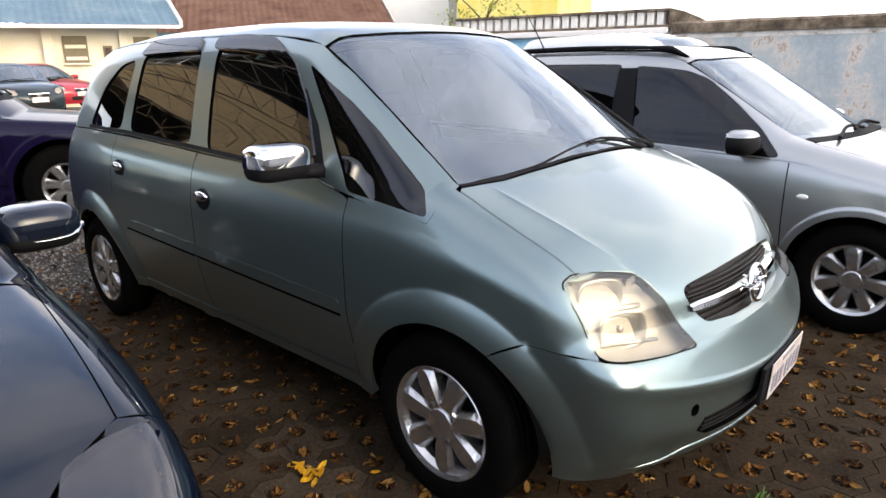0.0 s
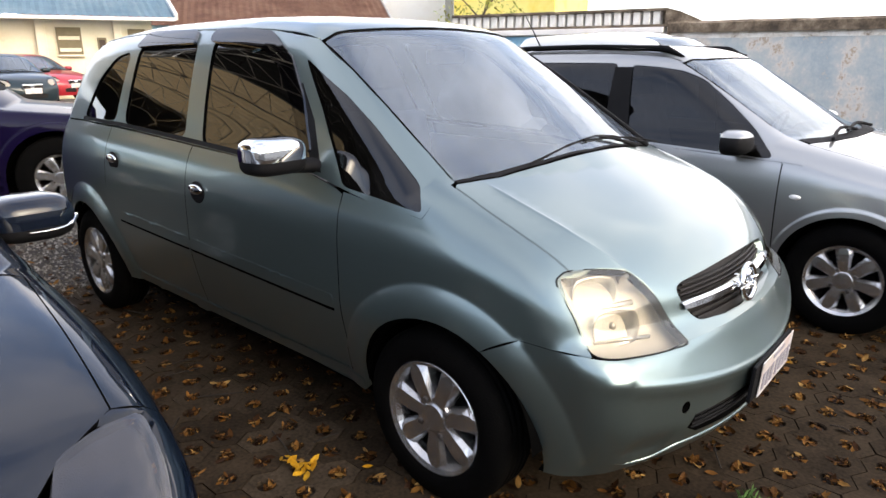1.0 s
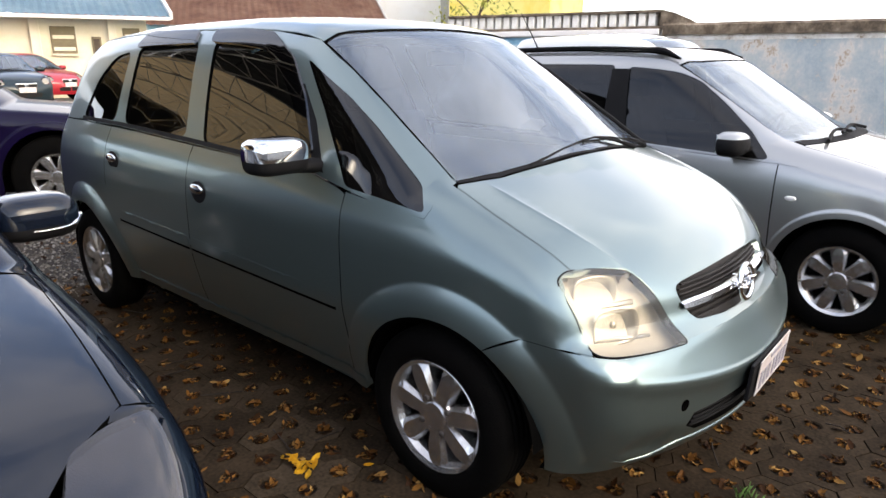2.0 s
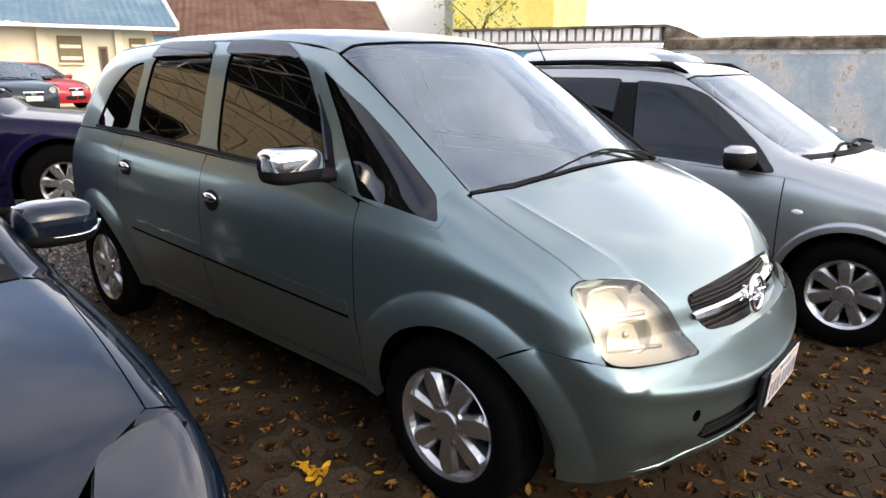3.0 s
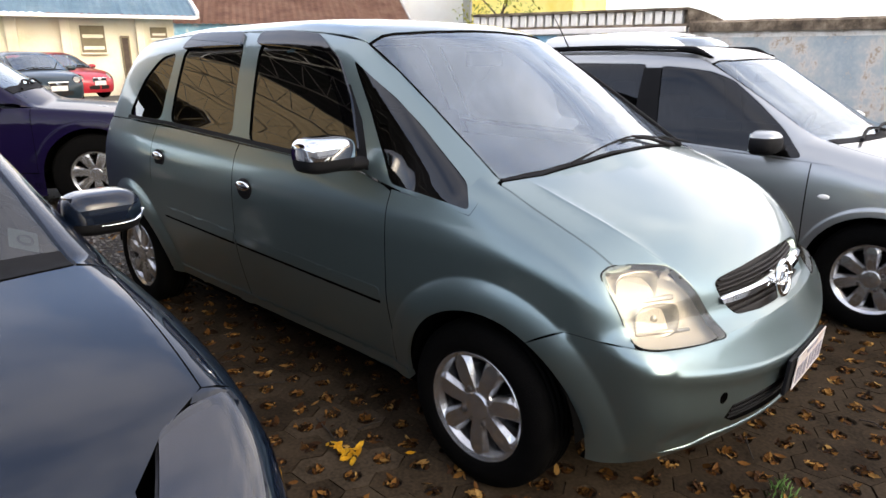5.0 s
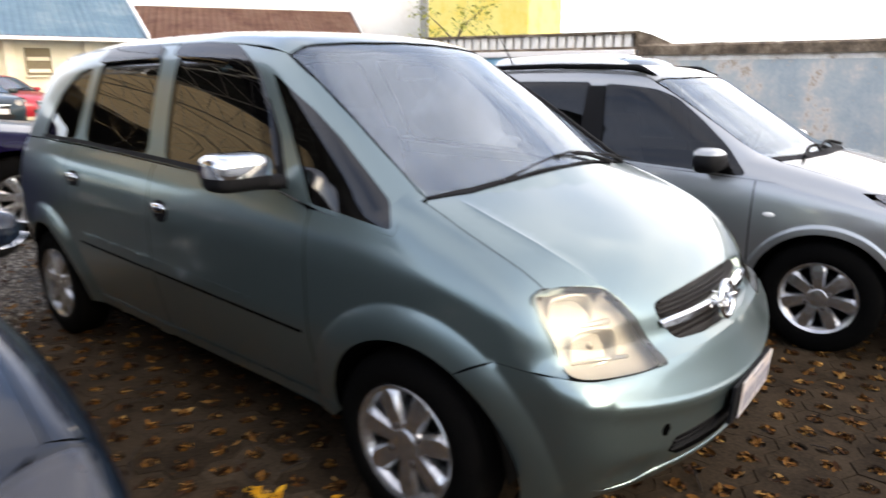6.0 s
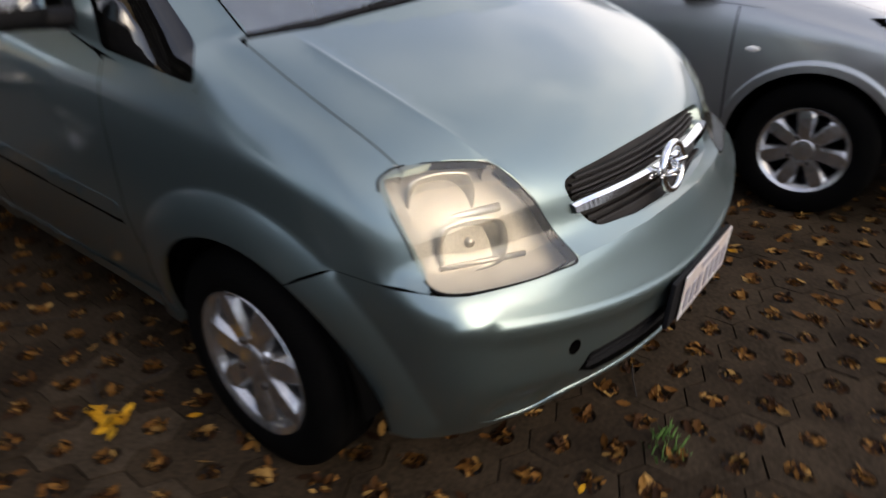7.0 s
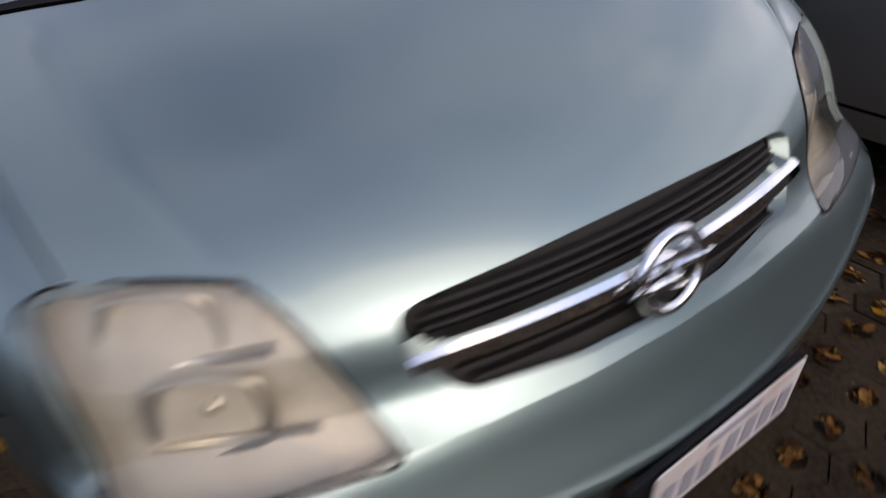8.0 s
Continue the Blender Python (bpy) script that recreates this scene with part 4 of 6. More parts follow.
    bumper = panel("front_bumper", fb, "round", [half, wrap(slot), wrap(hole)], PAINT, car, h=0.022, thick=0.035, both=True, edge=0.0015, extra=np.r_[crease, wrap([(0.72 - 0.33 * w * w, -w, z) for w in np.arange(0.452, 0.64, 0.009) for z in np.arange(0.268, 0.402, 0.009)]), wrap(cast(f, np.array([[x, -1.5, z] for x, z in flare_rings(0.03, 0.30, 0.462) if x > 0.22 and 0.29 < z < 0.64]), np.array([[0, 1.0, 0]]), 2))])
    panel("bumper_slot", fb, "round", [wrap(slot) * (1.03, 1.0)], GAP, bumper, h=0.03, lift=-0.034, thick=0, both=True)
    ys = np.linspace(-0.605, 0.605, 73)
    zs = 0.293 - 0.030 * ease(0.40, 0.50, np.abs(ys)) + 0.016 * ease(0.57, 0.605, np.abs(ys))
    p = cast(fb, np.c_[0 * ys + 2.0, ys, zs], np.array([[-1.0, 0, 0]]), 2.5)
    bm = bmesh.new()
    tube(bm, [(q[0] - 0.003, q[1], q[2]) for q in p], [0.003 + 0.006 * float(ease(0.605, 0.50, abs(y))) for y in ys], 10)
    part("bumper_lip", bm, PAINT, bumper, smooth=True)
    for z in (0.341, 0.358, 0.375, 0.392):
        p = cast(f, np.array([[2.0, y, z] for y in np.linspace(-0.375, 0.375, 25)]), np.array([[-1.0, 0, 0]]), 2.5)
        bm = bmesh.new()
        tube(bm, [(q[0] - 0.016, q[1], q[2]) for q in p], 0.004, 6)
        part("slot_bar", bm, PLASTIC, bumper)
    for s in (-1, 1):
        bm = bmesh.new()
        lathe(bm, [(0.001, 0), (0.024, 0)], 16, Matrix.Translation((0.655, s * 0.443, 0.447)) @ pose(0, 0, 0, 0, 0, -90))
        part("tow_hole", bm, GAP, bumper)
    # number plate: frame, plate, plain bars for its characters
    pl = new("number_plate")
    pl.parent = car
    pl.matrix_basis = pose(0.768, 0.036, 0.437, 0, 4, 2)
    tagged(pl, "pale grey number plate in a black holder")
    boxpart("plate_holder", (-0.008, -0.012, 0.0), (0.012, 0.395, 0.125), PLASTIC, pl, 0.004)
    boxpart("plate_blank", (0.004, 0.012, 0.002), (0.003, 0.345, 0.120), PLATE, pl, 0.001)
    for i in range(7):
        boxpart("plate_bar", (0.0065, -0.125 + i * 0.044 + (0.012 if i > 2 else 0), -0.010), (0.002, 0.028, 0.058), PLATE_INK, pl, 0)
    boxpart("plate_bar", (0.0065, 0.012, 0.046), (0.002, 0.12, 0.012), PLATE_INK, pl, 0)
    # tail, rear bumper, floor
    panel("tailgate", f, BACK, [[(-0.66, 0.55), (0.66, 0.55), (0.62, 1.10), (0.50, 1.46), (-0.50, 1.46), (-0.62, 1.10)]], PAINT, car, h=0.08)
    panel("rear_bumper", f, BACK, [[(-0.72, 0.27), (0.72, 0.27), (0.72, 0.54), (-0.72, 0.54)]], PAINT, car, h=0.08, lift=0.012)
    roofs = [(x, w - 0.04) for x, w in roof_edge]
    cabin(car, 0.0, -1.05, -1.95, 0.70, 0.26, 0.36, f, [(-0.75, -0.45), (-0.75, 0.45)] + roofs + [(x, -w) for x, w in roofs[::-1]], -0.62)
    bm = bmesh.new()
    box(bm, (0.265, 0, 0.50), (0.47, 0.86, 0.50), 0.03)
    box(bm, (-1.3, 0, 0.245), (3.3, 1.10, 0.06), 0.01)
    box(bm, (-1.3, 0, 0.245), (1.85, 1.40, 0.06), 0.01)
    for s in (-1, 1):
        box(bm, (-1.32, s * 0.735, 0.62), (1.75, 0.02, 0.72), 0.004)
    part("inner_shell", bm, GAP, car)
    return car


minivan()


# ---------------------------------------------------------------- other parked cars
def parked_car(S, G, paint, name, label, group, m, h=0.05, glass_side=None, detail=True):
    """A car on the skin S with the openings and lines of G."""
    f = car_skin(S)
    car = thing(name, label, "car", group, m=m)
    glass_side = glass_side or GLASS_DARK
    zs, (xa, xb, xc), ax, ar_ = G["sill"], G["doors"], S["arches"], G["arch_r"]
    az = S["arch_z"]
    lamp = np.array(G["lamp"], float)
    belt = G["belt"]
    bz = lambda x: float(np.interp(-x, [-p[0] for p in belt], [p[1] for p in belt]))
    wind, wind_top, edge, seam = G["wind"], G["wind_top"], G["roof_edge"], G["seam"]
    xf, zf = G["wing_front"]
    c0, s0 = from_side(f, [(xf, zf)])[0], from_top(f, [(seam[0][0], -seam[0][1])])[0]
    joint = [(c0[0] + t * (s0[0] - c0[0]), c0[2] + t * (s0[2] - c0[2])) for t in np.linspace(0.1, 0.9, 9)]
    for left in (False, True):
        k = dict(mirror=left, parent=car, h=h)
        a1 = math.degrees(math.acos(min(1, (xf - ax[0]) / ar_)))
        wing = from_side(f, [(xa + 0.003, zs)] + arc(ax[0], az, ar_, 178, a1) + [(xf, zf)] + joint) + from_top(f, [(x, -w - 0.002) for x, w in seam] + [(wind[0][0], -wind[0][1] - 0.01)]) + from_side(f, [(xa + 0.10, bz(xa) - 0.012), (xa + 0.003, bz(xa) - 0.004)])
        panel("front_wing", f, TILT, [flat(TILT, wing), flat(TILT, lamp)], paint, extra=flat(TILT, from_side(f, flare_rings(ax[0], az, S["flare_r"]))), **k)
        d = panel("front_door", f, SIDE, [[(xa - 0.003, zs), (xa - 0.003, bz(xa) - 0.004), (xb + 0.003, bz(xb) - 0.004), (xb + 0.003, zs)]], paint, **k)
        handle(d, f, xb + 0.13, bz(xb) - 0.17, not left)
        back = arc(ax[1], az, ar_ + 0.03, 60, 2, 8)
        d = panel("rear_door", f, SIDE, [[(xb - 0.003, zs), (xb - 0.003, bz(xb) - 0.004), (xc, bz(xc) - 0.004), (xc, back[0][1])] + back + [(ax[1] + ar_ + 0.03, zs)]], paint, **k)
        handle(d, f, xc + 0.13, bz(xc) - 0.17, not left)
        end = G["tail_x"]
        panel("rear_wing", f, SIDE, [[(xc - 0.006, bz(xc) - 0.004), (xc - 0.006, back[0][1] + 0.004)] + [(x - 0.006, z) for x, z in back] + arc(ax[1], az, ar_, 2, 178) + [(end, 0.3), (end, bz(end) - 0.004)]], paint, extra=flare_rings(ax[1], az, S["flare_r"]), **k)
        edge3 = from_top(f, dense([(x, -w - 0.012) for x, w in (wind[0], wind_top[0])] + [(x, -w) for x, w in edge], 4))
        frame_line = edge3 + from_side(f, [(end, bz(end) + 0.25), (end, bz(end))] + [(x, z) for x, z in belt[::-1] if end < x < xa] + [(xa, bz(xa)), (xa + 0.10, bz(xa) - 0.008)])
        panes = [flat(TILT, from_side(f, rounded(g, 0.04))) for g in G["panes"]]
        panel("side_frame", f, TILT, [flat(TILT, frame_line)] + panes, paint, thick=0.02, rim=paint, **k)
        for g in panes:
            panel("side_window", f, TILT, [g], glass_side, lift=-0.006, thick=0.003, **k)
        for g in G.get("pillars", ()):
            panel("door_pillar", f, SIDE, [g], PLASTIC, lift=0.002, thick=0.004, **k)
        panel("sill", f, SIDE, [[(ax[0] - ar_, 0.2), (ax[0] - ar_, zs - 0.01), (ax[1] + ar_, zs - 0.01), (ax[1] + ar_, 0.2)]], paint, lift=0.003, **k)
        L = rounded(flat(LAMP, lamp), 0.025, 4) if G.get("sharp") else spline(flat(LAMP, lamp), n=3)
        c = L.mean(0)
        L = c + (L - c) * 0.985
        lens = panel("headlight", f, LAMP, [L], G.get("lens", GLASS_LAMP), lift=0.002, thick=0.008, rim=PLASTIC, mirror=left, parent=car, h=0.03)
        panel("lamp_bucket", f, LAMP, [L], G.get("bucket", BUCKET), lens, lift=-0.03, thick=0, mirror=left, h=0.03)
        s = 1 if left else -1
        mc = G["mirror"]
        mirror_prop(car, "door_mirror", (mc[0], s * mc[1], mc[2]), G.get("mirror_size", (0.075, 0.11, 0.065)), PLASTIC, G.get("mirror_cap", paint), not left, "", (mc[0] + 0.05, s * (mc[1] - 0.19), mc[2] - 0.03), G.get("mirror_split", -0.28), G.get("mirror_square", (0.55, 0.62)))
        for wx in G["axles"]:
            wheel(car, (wx, s * G["track"], G["wheel_r"]), not left, G["wheel_r"], G["rim_r"], 0.19, rim_mat=G.get("rim_mat"), turn=G.get("turn", 24))
    for wx in ax:
        under_liner(car, wx, ar_ + 0.004, G["track"] - 0.02, z=az)
    half = from_top(f, [(x + 0.012, -w) for x, w in wind[::-1]]) + from_top(f, [(x, -w + 0.002) for x, w in seam[::-1]]) + [(x, -w, z) for x, w, z in G["nose"]]
    loop = half + [(x, -y, z) for x, y, z in half[::-1][1:-1]]
    panel("bonnet", f, NOSE, [flat(NOSE, loop), flat(NOSE, lamp), flat(NOSE, lamp * (1, -1, 1))], paint, car, h=h)
    # bumper and lower nose, up to the bonnet
    corner = from_side(f, [(xf + 0.006, zf)])[0]
    top = [(x, -w, z - 0.006) for x, w, z in G["nose"][::-1]] + from_top(f, [(seam[0][0] + 0.004, -seam[0][1])]) + from_side(f, [(x + 0.005, z) for x, z in joint[::-1]]) + [(corner[0], corner[1], corner[2] - 0.004)]
    a1 = math.degrees(math.acos(min(1, (xf + 0.006 - ax[0]) / ar_)))
    archline = from_side(f, arc(ax[0], az, ar_, a1, -8, 10))
    low = [(G["front_x"] - 0.30, -0.72, 0.22), (G["front_x"] - 0.10, -0.50, 0.21), (G["front_x"], 0, 0.21)]
    body = wrap(top).tolist() + wrap(archline).tolist() + wrap(low).tolist()
    slot = [(G["front_x"], -0.015, 0.30), (G["front_x"] - 0.05, -0.36, 0.31), (G["front_x"] - 0.05, -0.38, 0.43), (G["front_x"], -0.015, 0.44)]
    bumper = panel("front_bumper", f, "round", [body, spline(wrap(lamp), n=3), rounded(wrap(slot), 0.02)], paint, car, h=h, both=True, rim=paint, edge=0, thick=0.02)
    panel("lower_grille", f, "round", [rounded(wrap(slot), 0.02)], GRILLE, bumper, h=h, lift=-0.015, thick=0, both=True)
    boxpart("number_plate", (G["front_x"] + 0.006, 0, 0.50), (0.01, 0.40, 0.13), PLATE, car, 0.002)
    whole = [(x, -w) for x, w in wind] + [(x, w) for x, w in wind[::-1][1:]] + [(x, w) for x, w in wind_top] + [(x, -w) for x, w in wind_top[::-1][1:]]
    panel("windscreen", f, TOP, [rounded(whole, 0.02, 3)], G.get("screen_glass", GLASS_SCREEN), car, h=h, lift=-0.004, thick=0.005)
    cw = [(x + 0.009, -w) for x, w in wind[::-1]] + [(x - 0.05, -w + 0.01) for x, w in wind]
    panel("cowl", f, TOP, [cw + [(x, -y) for x, y in cw[::-1]]], PLASTIC, car, h=h, lift=0.002, thick=0.015)
    for y0, y1 in ((0.30, -0.22), (-0.10, -0.52)):
        P = [Vector(p) + Vector((0, 0, 0.022)) for p in from_top(f, [(wind[-1][0] - 0.03, y0), (wind[-1][0] - 0.09, y0 - 0.1), (wind[-1][0] - 0.05, y1)])]
        bm = bmesh.new()
        tube(bm, spline([tuple(p) for p in P], False, 8), 0.010, 6)
        part("wiper", bm, PLASTIC, car)
    rl = [(x - 0.012, -w) for x, w in wind_top] + [(x - 0.012, w) for x, w in wind_top[::-1][1:]] + [(x, w - 0.002) for x, w in edge] + [(x, -w + 0.002) for x, w in edge[::-1]]
    panel("roof", f, TOP, [rl], paint, car, h=h * 1.5)
    back = edge[-1][0]
    panel("tailgate", f, BACK, [[(-0.70, 0.30), (0.70, 0.30), (0.62, 1.0), (edge[-1][1], S["roof"][1][0]), (-edge[-1][1], S["roof"][1][0]), (-0.62, 1.0)]], paint, car, h=0.10)
    if not detail:
        gx = float(place(f, "round", wrap([(G["front_x"], 0.0, 0.60)]))[0][0])
        gr = new("grille")
        gr.parent = car
        boxpart("grille_frame", (gx, 0, 0.60), (0.04, 0.50, 0.13), CHROME, gr, 0.012)
        boxpart("grille_mesh", (gx + 0.012, 0, 0.60), (0.04, 0.45, 0.085), GRILLE, gr, 0.008)
        bm = bmesh.new()
        lathe(bm, [(0.001, -0.012), (0.05, -0.010), (0.06, 0.0), (0.06, 0.02)], 20, pose(gx + 0.03, 0, 0.60, 0, 0, 90))
        part("badge", bm, CHROME, gr, "round chrome badge")
    if detail:
        rf = [(x, w - 0.04) for x, w in edge]
        cabin(car, wind[-1][0] - 0.30, G["seats"][0], G["seats"][1], 0.62, 0.26, 0.34, f, [(wind_top[0][0], -0.42), (wind_top[0][0], 0.42)] + rf + [(x, -w) for x, w in rf[::-1]], wind_top[-1][0] + 0.03)
    bm = bmesh.new()
    box(bm, (0.18, 0, 0.46), (0.6, 1.0, 0.46), 0.03)
    box(bm, ((ax[0] + ax[1]) / 2, 0, 0.24), (ax[0] - ax[1] + 0.5, 1.10, 0.06), 0.01)
    for s in (-1, 1):
        box(bm, ((ax[0] + ax[1]) / 2, s * 0.70, 0.55), (ax[0] - ax[1] - 2 * ar_ - 0.1, 0.02, 0.6), 0.004)
    part("inner_shell", bm, GAP, car)
    return car, f


WAGON = dict(
    width=((0.15, 0.3, 0.45, 0.6, 0.75, 0.86, 0.92, 1.0, 1.2, 1.4, 1.5), (0.76, 0.795, 0.815, 0.825, 0.82, 0.80, 0.78, 0.745, 0.68, 0.60, 0.54)),
    taper=(-0.35, 1.3, 0.15), tail=(-2.2, 1.1, 0.10), arches=(0.0, -2.54), arch_z=0.295, flare=0.010, flare_r=0.385,
    bonnet=((-0.5, -0.2, 0.1, 0.35, 0.6, 0.8), (1.05, 0.985, 0.915, 0.835, 0.735, 0.62)), bonnet_crown=0.10,
    screen=(0.925, -0.17, 0.62, 0.20), roof=((-3.4, -2.9, -2.2, -1.6, -1.2, -0.9), (1.36, 1.43, 1.475, 1.485, 1.465, 1.42)), roof_crown=0.10,
    front=((0.15, 0.25, 0.4, 0.55, 0.65, 0.75, 0.9), (0.76, 0.83, 0.87, 0.87, 0.82, 0.70, 0.50)), front_bow=0.42,
    rear=((0.2, 0.5, 0.7, 1.0, 1.3, 1.5), (3.15, 3.25, 3.25, 3.20, 3.08, 2.95)), k_top=0.12, k_front=0.16)
WAGON_G = dict(sill=0.30, doors=(-0.36, -1.32, -2.10), arch_r=0.335, tail_x=-3.1, belt=[(-0.26, 0.865), (-0.36, 0.872), (-1.0, 0.90), (-1.35, 0.915), (-2.1, 0.935), (-3.1, 0.96)],
    wind=[(-0.29, 0.64), (-0.21, 0.45), (-0.16, 0.22), (-0.15, 0)], wind_top=[(-1.03, 0.565), (-0.97, 0.4), (-0.94, 0.2), (-0.93, 0)], roof_edge=[(-1.06, 0.56), (-1.5, 0.55), (-2.2, 0.54), (-2.8, 0.50)], seam=dense([(0.33, 0.635), (0.1, 0.66), (-0.28, 0.66)]),
    panes=[[(-1.29, 0.925), (-0.87, 0.905), (-0.44, 0.882), (-0.415, 0.897), (-0.545, 1.03), (-0.71, 1.16), (-0.89, 1.285), (-1.02, 1.332), (-1.35, 1.362)], [(-2.06, 0.95), (-1.42, 0.93), (-1.44, 1.37), (-2.08, 1.37)], [(-2.95, 0.98), (-2.16, 0.955), (-2.18, 1.36), (-2.75, 1.33)]],
    wing_front=(0.318, 0.56), lamp=[(0.12, -0.675, 0.79), (0.22, -0.62, 0.795), (0.36, -0.56, 0.76), (0.50, -0.50, 0.68), (0.55, -0.52, 0.615), (0.47, -0.62, 0.63), (0.34, -0.68, 0.68), (0.20, -0.70, 0.74)],
    nose=[(0.47, 0.52, 0.76), (0.62, 0.42, 0.70), (0.72, 0.22, 0.68), (0.74, 0, 0.68)], front_x=0.87, mirror=(-0.58, 0.885, 0.965), axles=(0, -2.54), track=0.80, wheel_r=0.293, rim_r=0.185, seats=(-1.35, -2.2), bucket=REFLECTOR, lens=GLASS_CLEAR, turn=46, mirror_split=0.50, mirror_square=(0.80, 0.85), mirror_size=(0.085, 0.115, 0.066), pillars=[[(-1.27, 0.925), (-1.44, 0.93), (-1.455, 1.345), (-1.335, 1.345)], [(-2.04, 0.95), (-2.18, 0.952), (-2.2, 1.345), (-2.06, 1.345)]])

wagon, wagon_f = parked_car(WAGON, WAGON_G, SILVER, "station_wagon", "silver station wagon with dark windows and roof bars", "parked cars", pose(0.64, 2.40, 0), h=0.045, glass_side=GLASS_WAGON)
for s in (-1, 1):
    bm = bmesh.new()
    pts = spline(from_top(wagon_f, [(x, s * w) for x, w in ((-1.06, 0.515), (-1.17, 0.508), (-1.32, 0.503), (-1.8, 0.50), (-2.4, 0.49), (-2.7, 0.47))]), False, 6)
    n = len(pts)
    tube(bm, [Vector(p) + Vector((0, 0, 0.022 * min(1, 5 * i / n, 6 * (n - 1 - i) / n))) for i, p in enumerate(pts)], [0.005 + 0.011 * min(1, i / 6) - 0.005 * min(1, max(0, i - 7) / 5) for i in range(n)], 8)
    part("roof_bar", bm, PLASTIC, wagon, "black roof bar")
    bm = bmesh.new()
    tube(bm, [Vector(p) + Vector((0, s * 0.035, 0.004)) for p in pts], 0.008, 6)
    part("roof_strip", bm, GAP, wagon)

for s in (-1, 1):
    p = cast(wagon_f, np.array([[-0.27, s * 1.5, 0.70]]), np.array([[0, -s, 0.0]]), 2.0)[0]
    bm = bmesh.new()
    bmesh.ops.create_uvsphere(bm, u_segments=14, v_segments=8, radius=1, matrix=Matrix.Translation(p) @ Matrix.Diagonal((0.030, 0.008, 0.014, 1)))
    part("side_repeater", bm, WHITE, wagon, "small clear side indicator", smooth=True)
bm = bmesh.new()
tube(bm, [(-2.12, -0.45, 1.43), (-2.21, -0.45, 1.58), (-2.303, -0.45, 1.719)], [0.006, 0.004, 0.002], 6)
part("aerial", bm, PLASTIC, wagon, "thin black roof aerial")

HATCH = dict(
    width=((0.15, 0.3, 0.45, 0.6, 0.75, 0.86, 0.93, 1.0, 1.2, 1.4), (0.76, 0.80, 0.825, 0.835, 0.83, 0.80, 0.765, 0.735, 0.66, 0.57)),
    taper=(-0.35, 1.25, 0.20), tail=(-2.0, 1.0, 0.10), arches=(0.0, -2.46), arch_z=0.295, flare=0.010, flare_r=0.385,
    bonnet=((-0.6, -0.2, 0.1, 0.35, 0.6, 0.8), (1.045, 0.965, 0.915, 0.855, 0.76, 0.64)), bonnet_crown=0.09,
    screen=(0.955, -0.16, 0.56, 0.20), roof=((-3.3, -2.9, -2.2, -1.6, -1.2, -0.9), (1.26, 1.38, 1.44, 1.45, 1.43, 1.38)), roof_crown=0.10,
    front=((0.15, 0.25, 0.4, 0.55, 0.65, 0.75, 0.9), (0.72, 0.77, 0.80, 0.80, 0.77, 0.70, 0.55)), front_bow=0.42,
    rear=((0.2, 0.5, 0.7, 1.0, 1.3, 1.5), (2.95, 3.05, 3.05, 3.00, 2.85, 2.7)), k_top=0.11, k_front=0.15)
HATCH_G = dict(sill=0.30, doors=(-0.34, -1.36, -2.05), arch_r=0.335, tail_x=-2.9, belt=[(-0.24, 0.885), (-0.34, 0.892), (-1.0, 0.91), (-1.4, 0.92), (-2.1, 0.94), (-2.9, 0.96)],
    wind=[(-0.25, 0.655), (-0.20, 0.45), (-0.17, 0.22), (-0.16, 0)], wind_top=[(-1.00, 0.56), (-0.95, 0.4), (-0.92, 0.2), (-0.91, 0)], roof_edge=[(-1.03, 0.555), (-1.5, 0.545), (-2.2, 0.53), (-2.75, 0.48)], seam=dense([(0.36, 0.60), (0.1, 0.655), (-0.24, 0.685)]),
    panes=[[(-1.33, 0.935), (-0.80, 0.925), (-0.52, 0.915), (-0.62, 1.02), (-0.86, 1.20), (-1.02, 1.30), (-1.38, 1.34)], [(-2.02, 0.955), (-1.44, 0.94), (-1.48, 1.34), (-2.04, 1.32)], [(-2.6, 0.97), (-2.12, 0.96), (-2.14, 1.31), (-2.4, 1.27)]],
    wing_front=(0.318, 0.56), lamp=[(0.36, -0.67, 0.80), (0.42, -0.60, 0.815), (0.52, -0.52, 0.79), (0.64, -0.46, 0.70), (0.66, -0.48, 0.63), (0.58, -0.58, 0.63), (0.48, -0.66, 0.68), (0.40, -0.685, 0.74)],
    nose=[(0.50, 0.50, 0.80), (0.62, 0.38, 0.735), (0.70, 0.2, 0.71), (0.72, 0, 0.71)], front_x=0.80, mirror=(-0.60, 0.90, 0.99), axles=(0, -2.46), track=0.80, wheel_r=0.293, rim_r=0.19, seats=(-1.30, -2.1))
far_cars = (("hatchback", "dark petrol hatchback parked before the house", PETROL, (-19.1, 3.73), 3), ("hatchback", "red hatchback parked before the house", RED, (-22.0, 5.62), 19), ("hatchback", "grey hatchback by the cream house", GREY, (-23.2, 8.6), -60))
for nm, lab, paint, (x, y), turn in far_cars:
    parked_car(HATCH, HATCH_G, paint, nm, lab, "parked cars", pose(x, y, 0.10, 0, 0, turn), h=0.09, glass_side=GLASS_MID, detail=False)

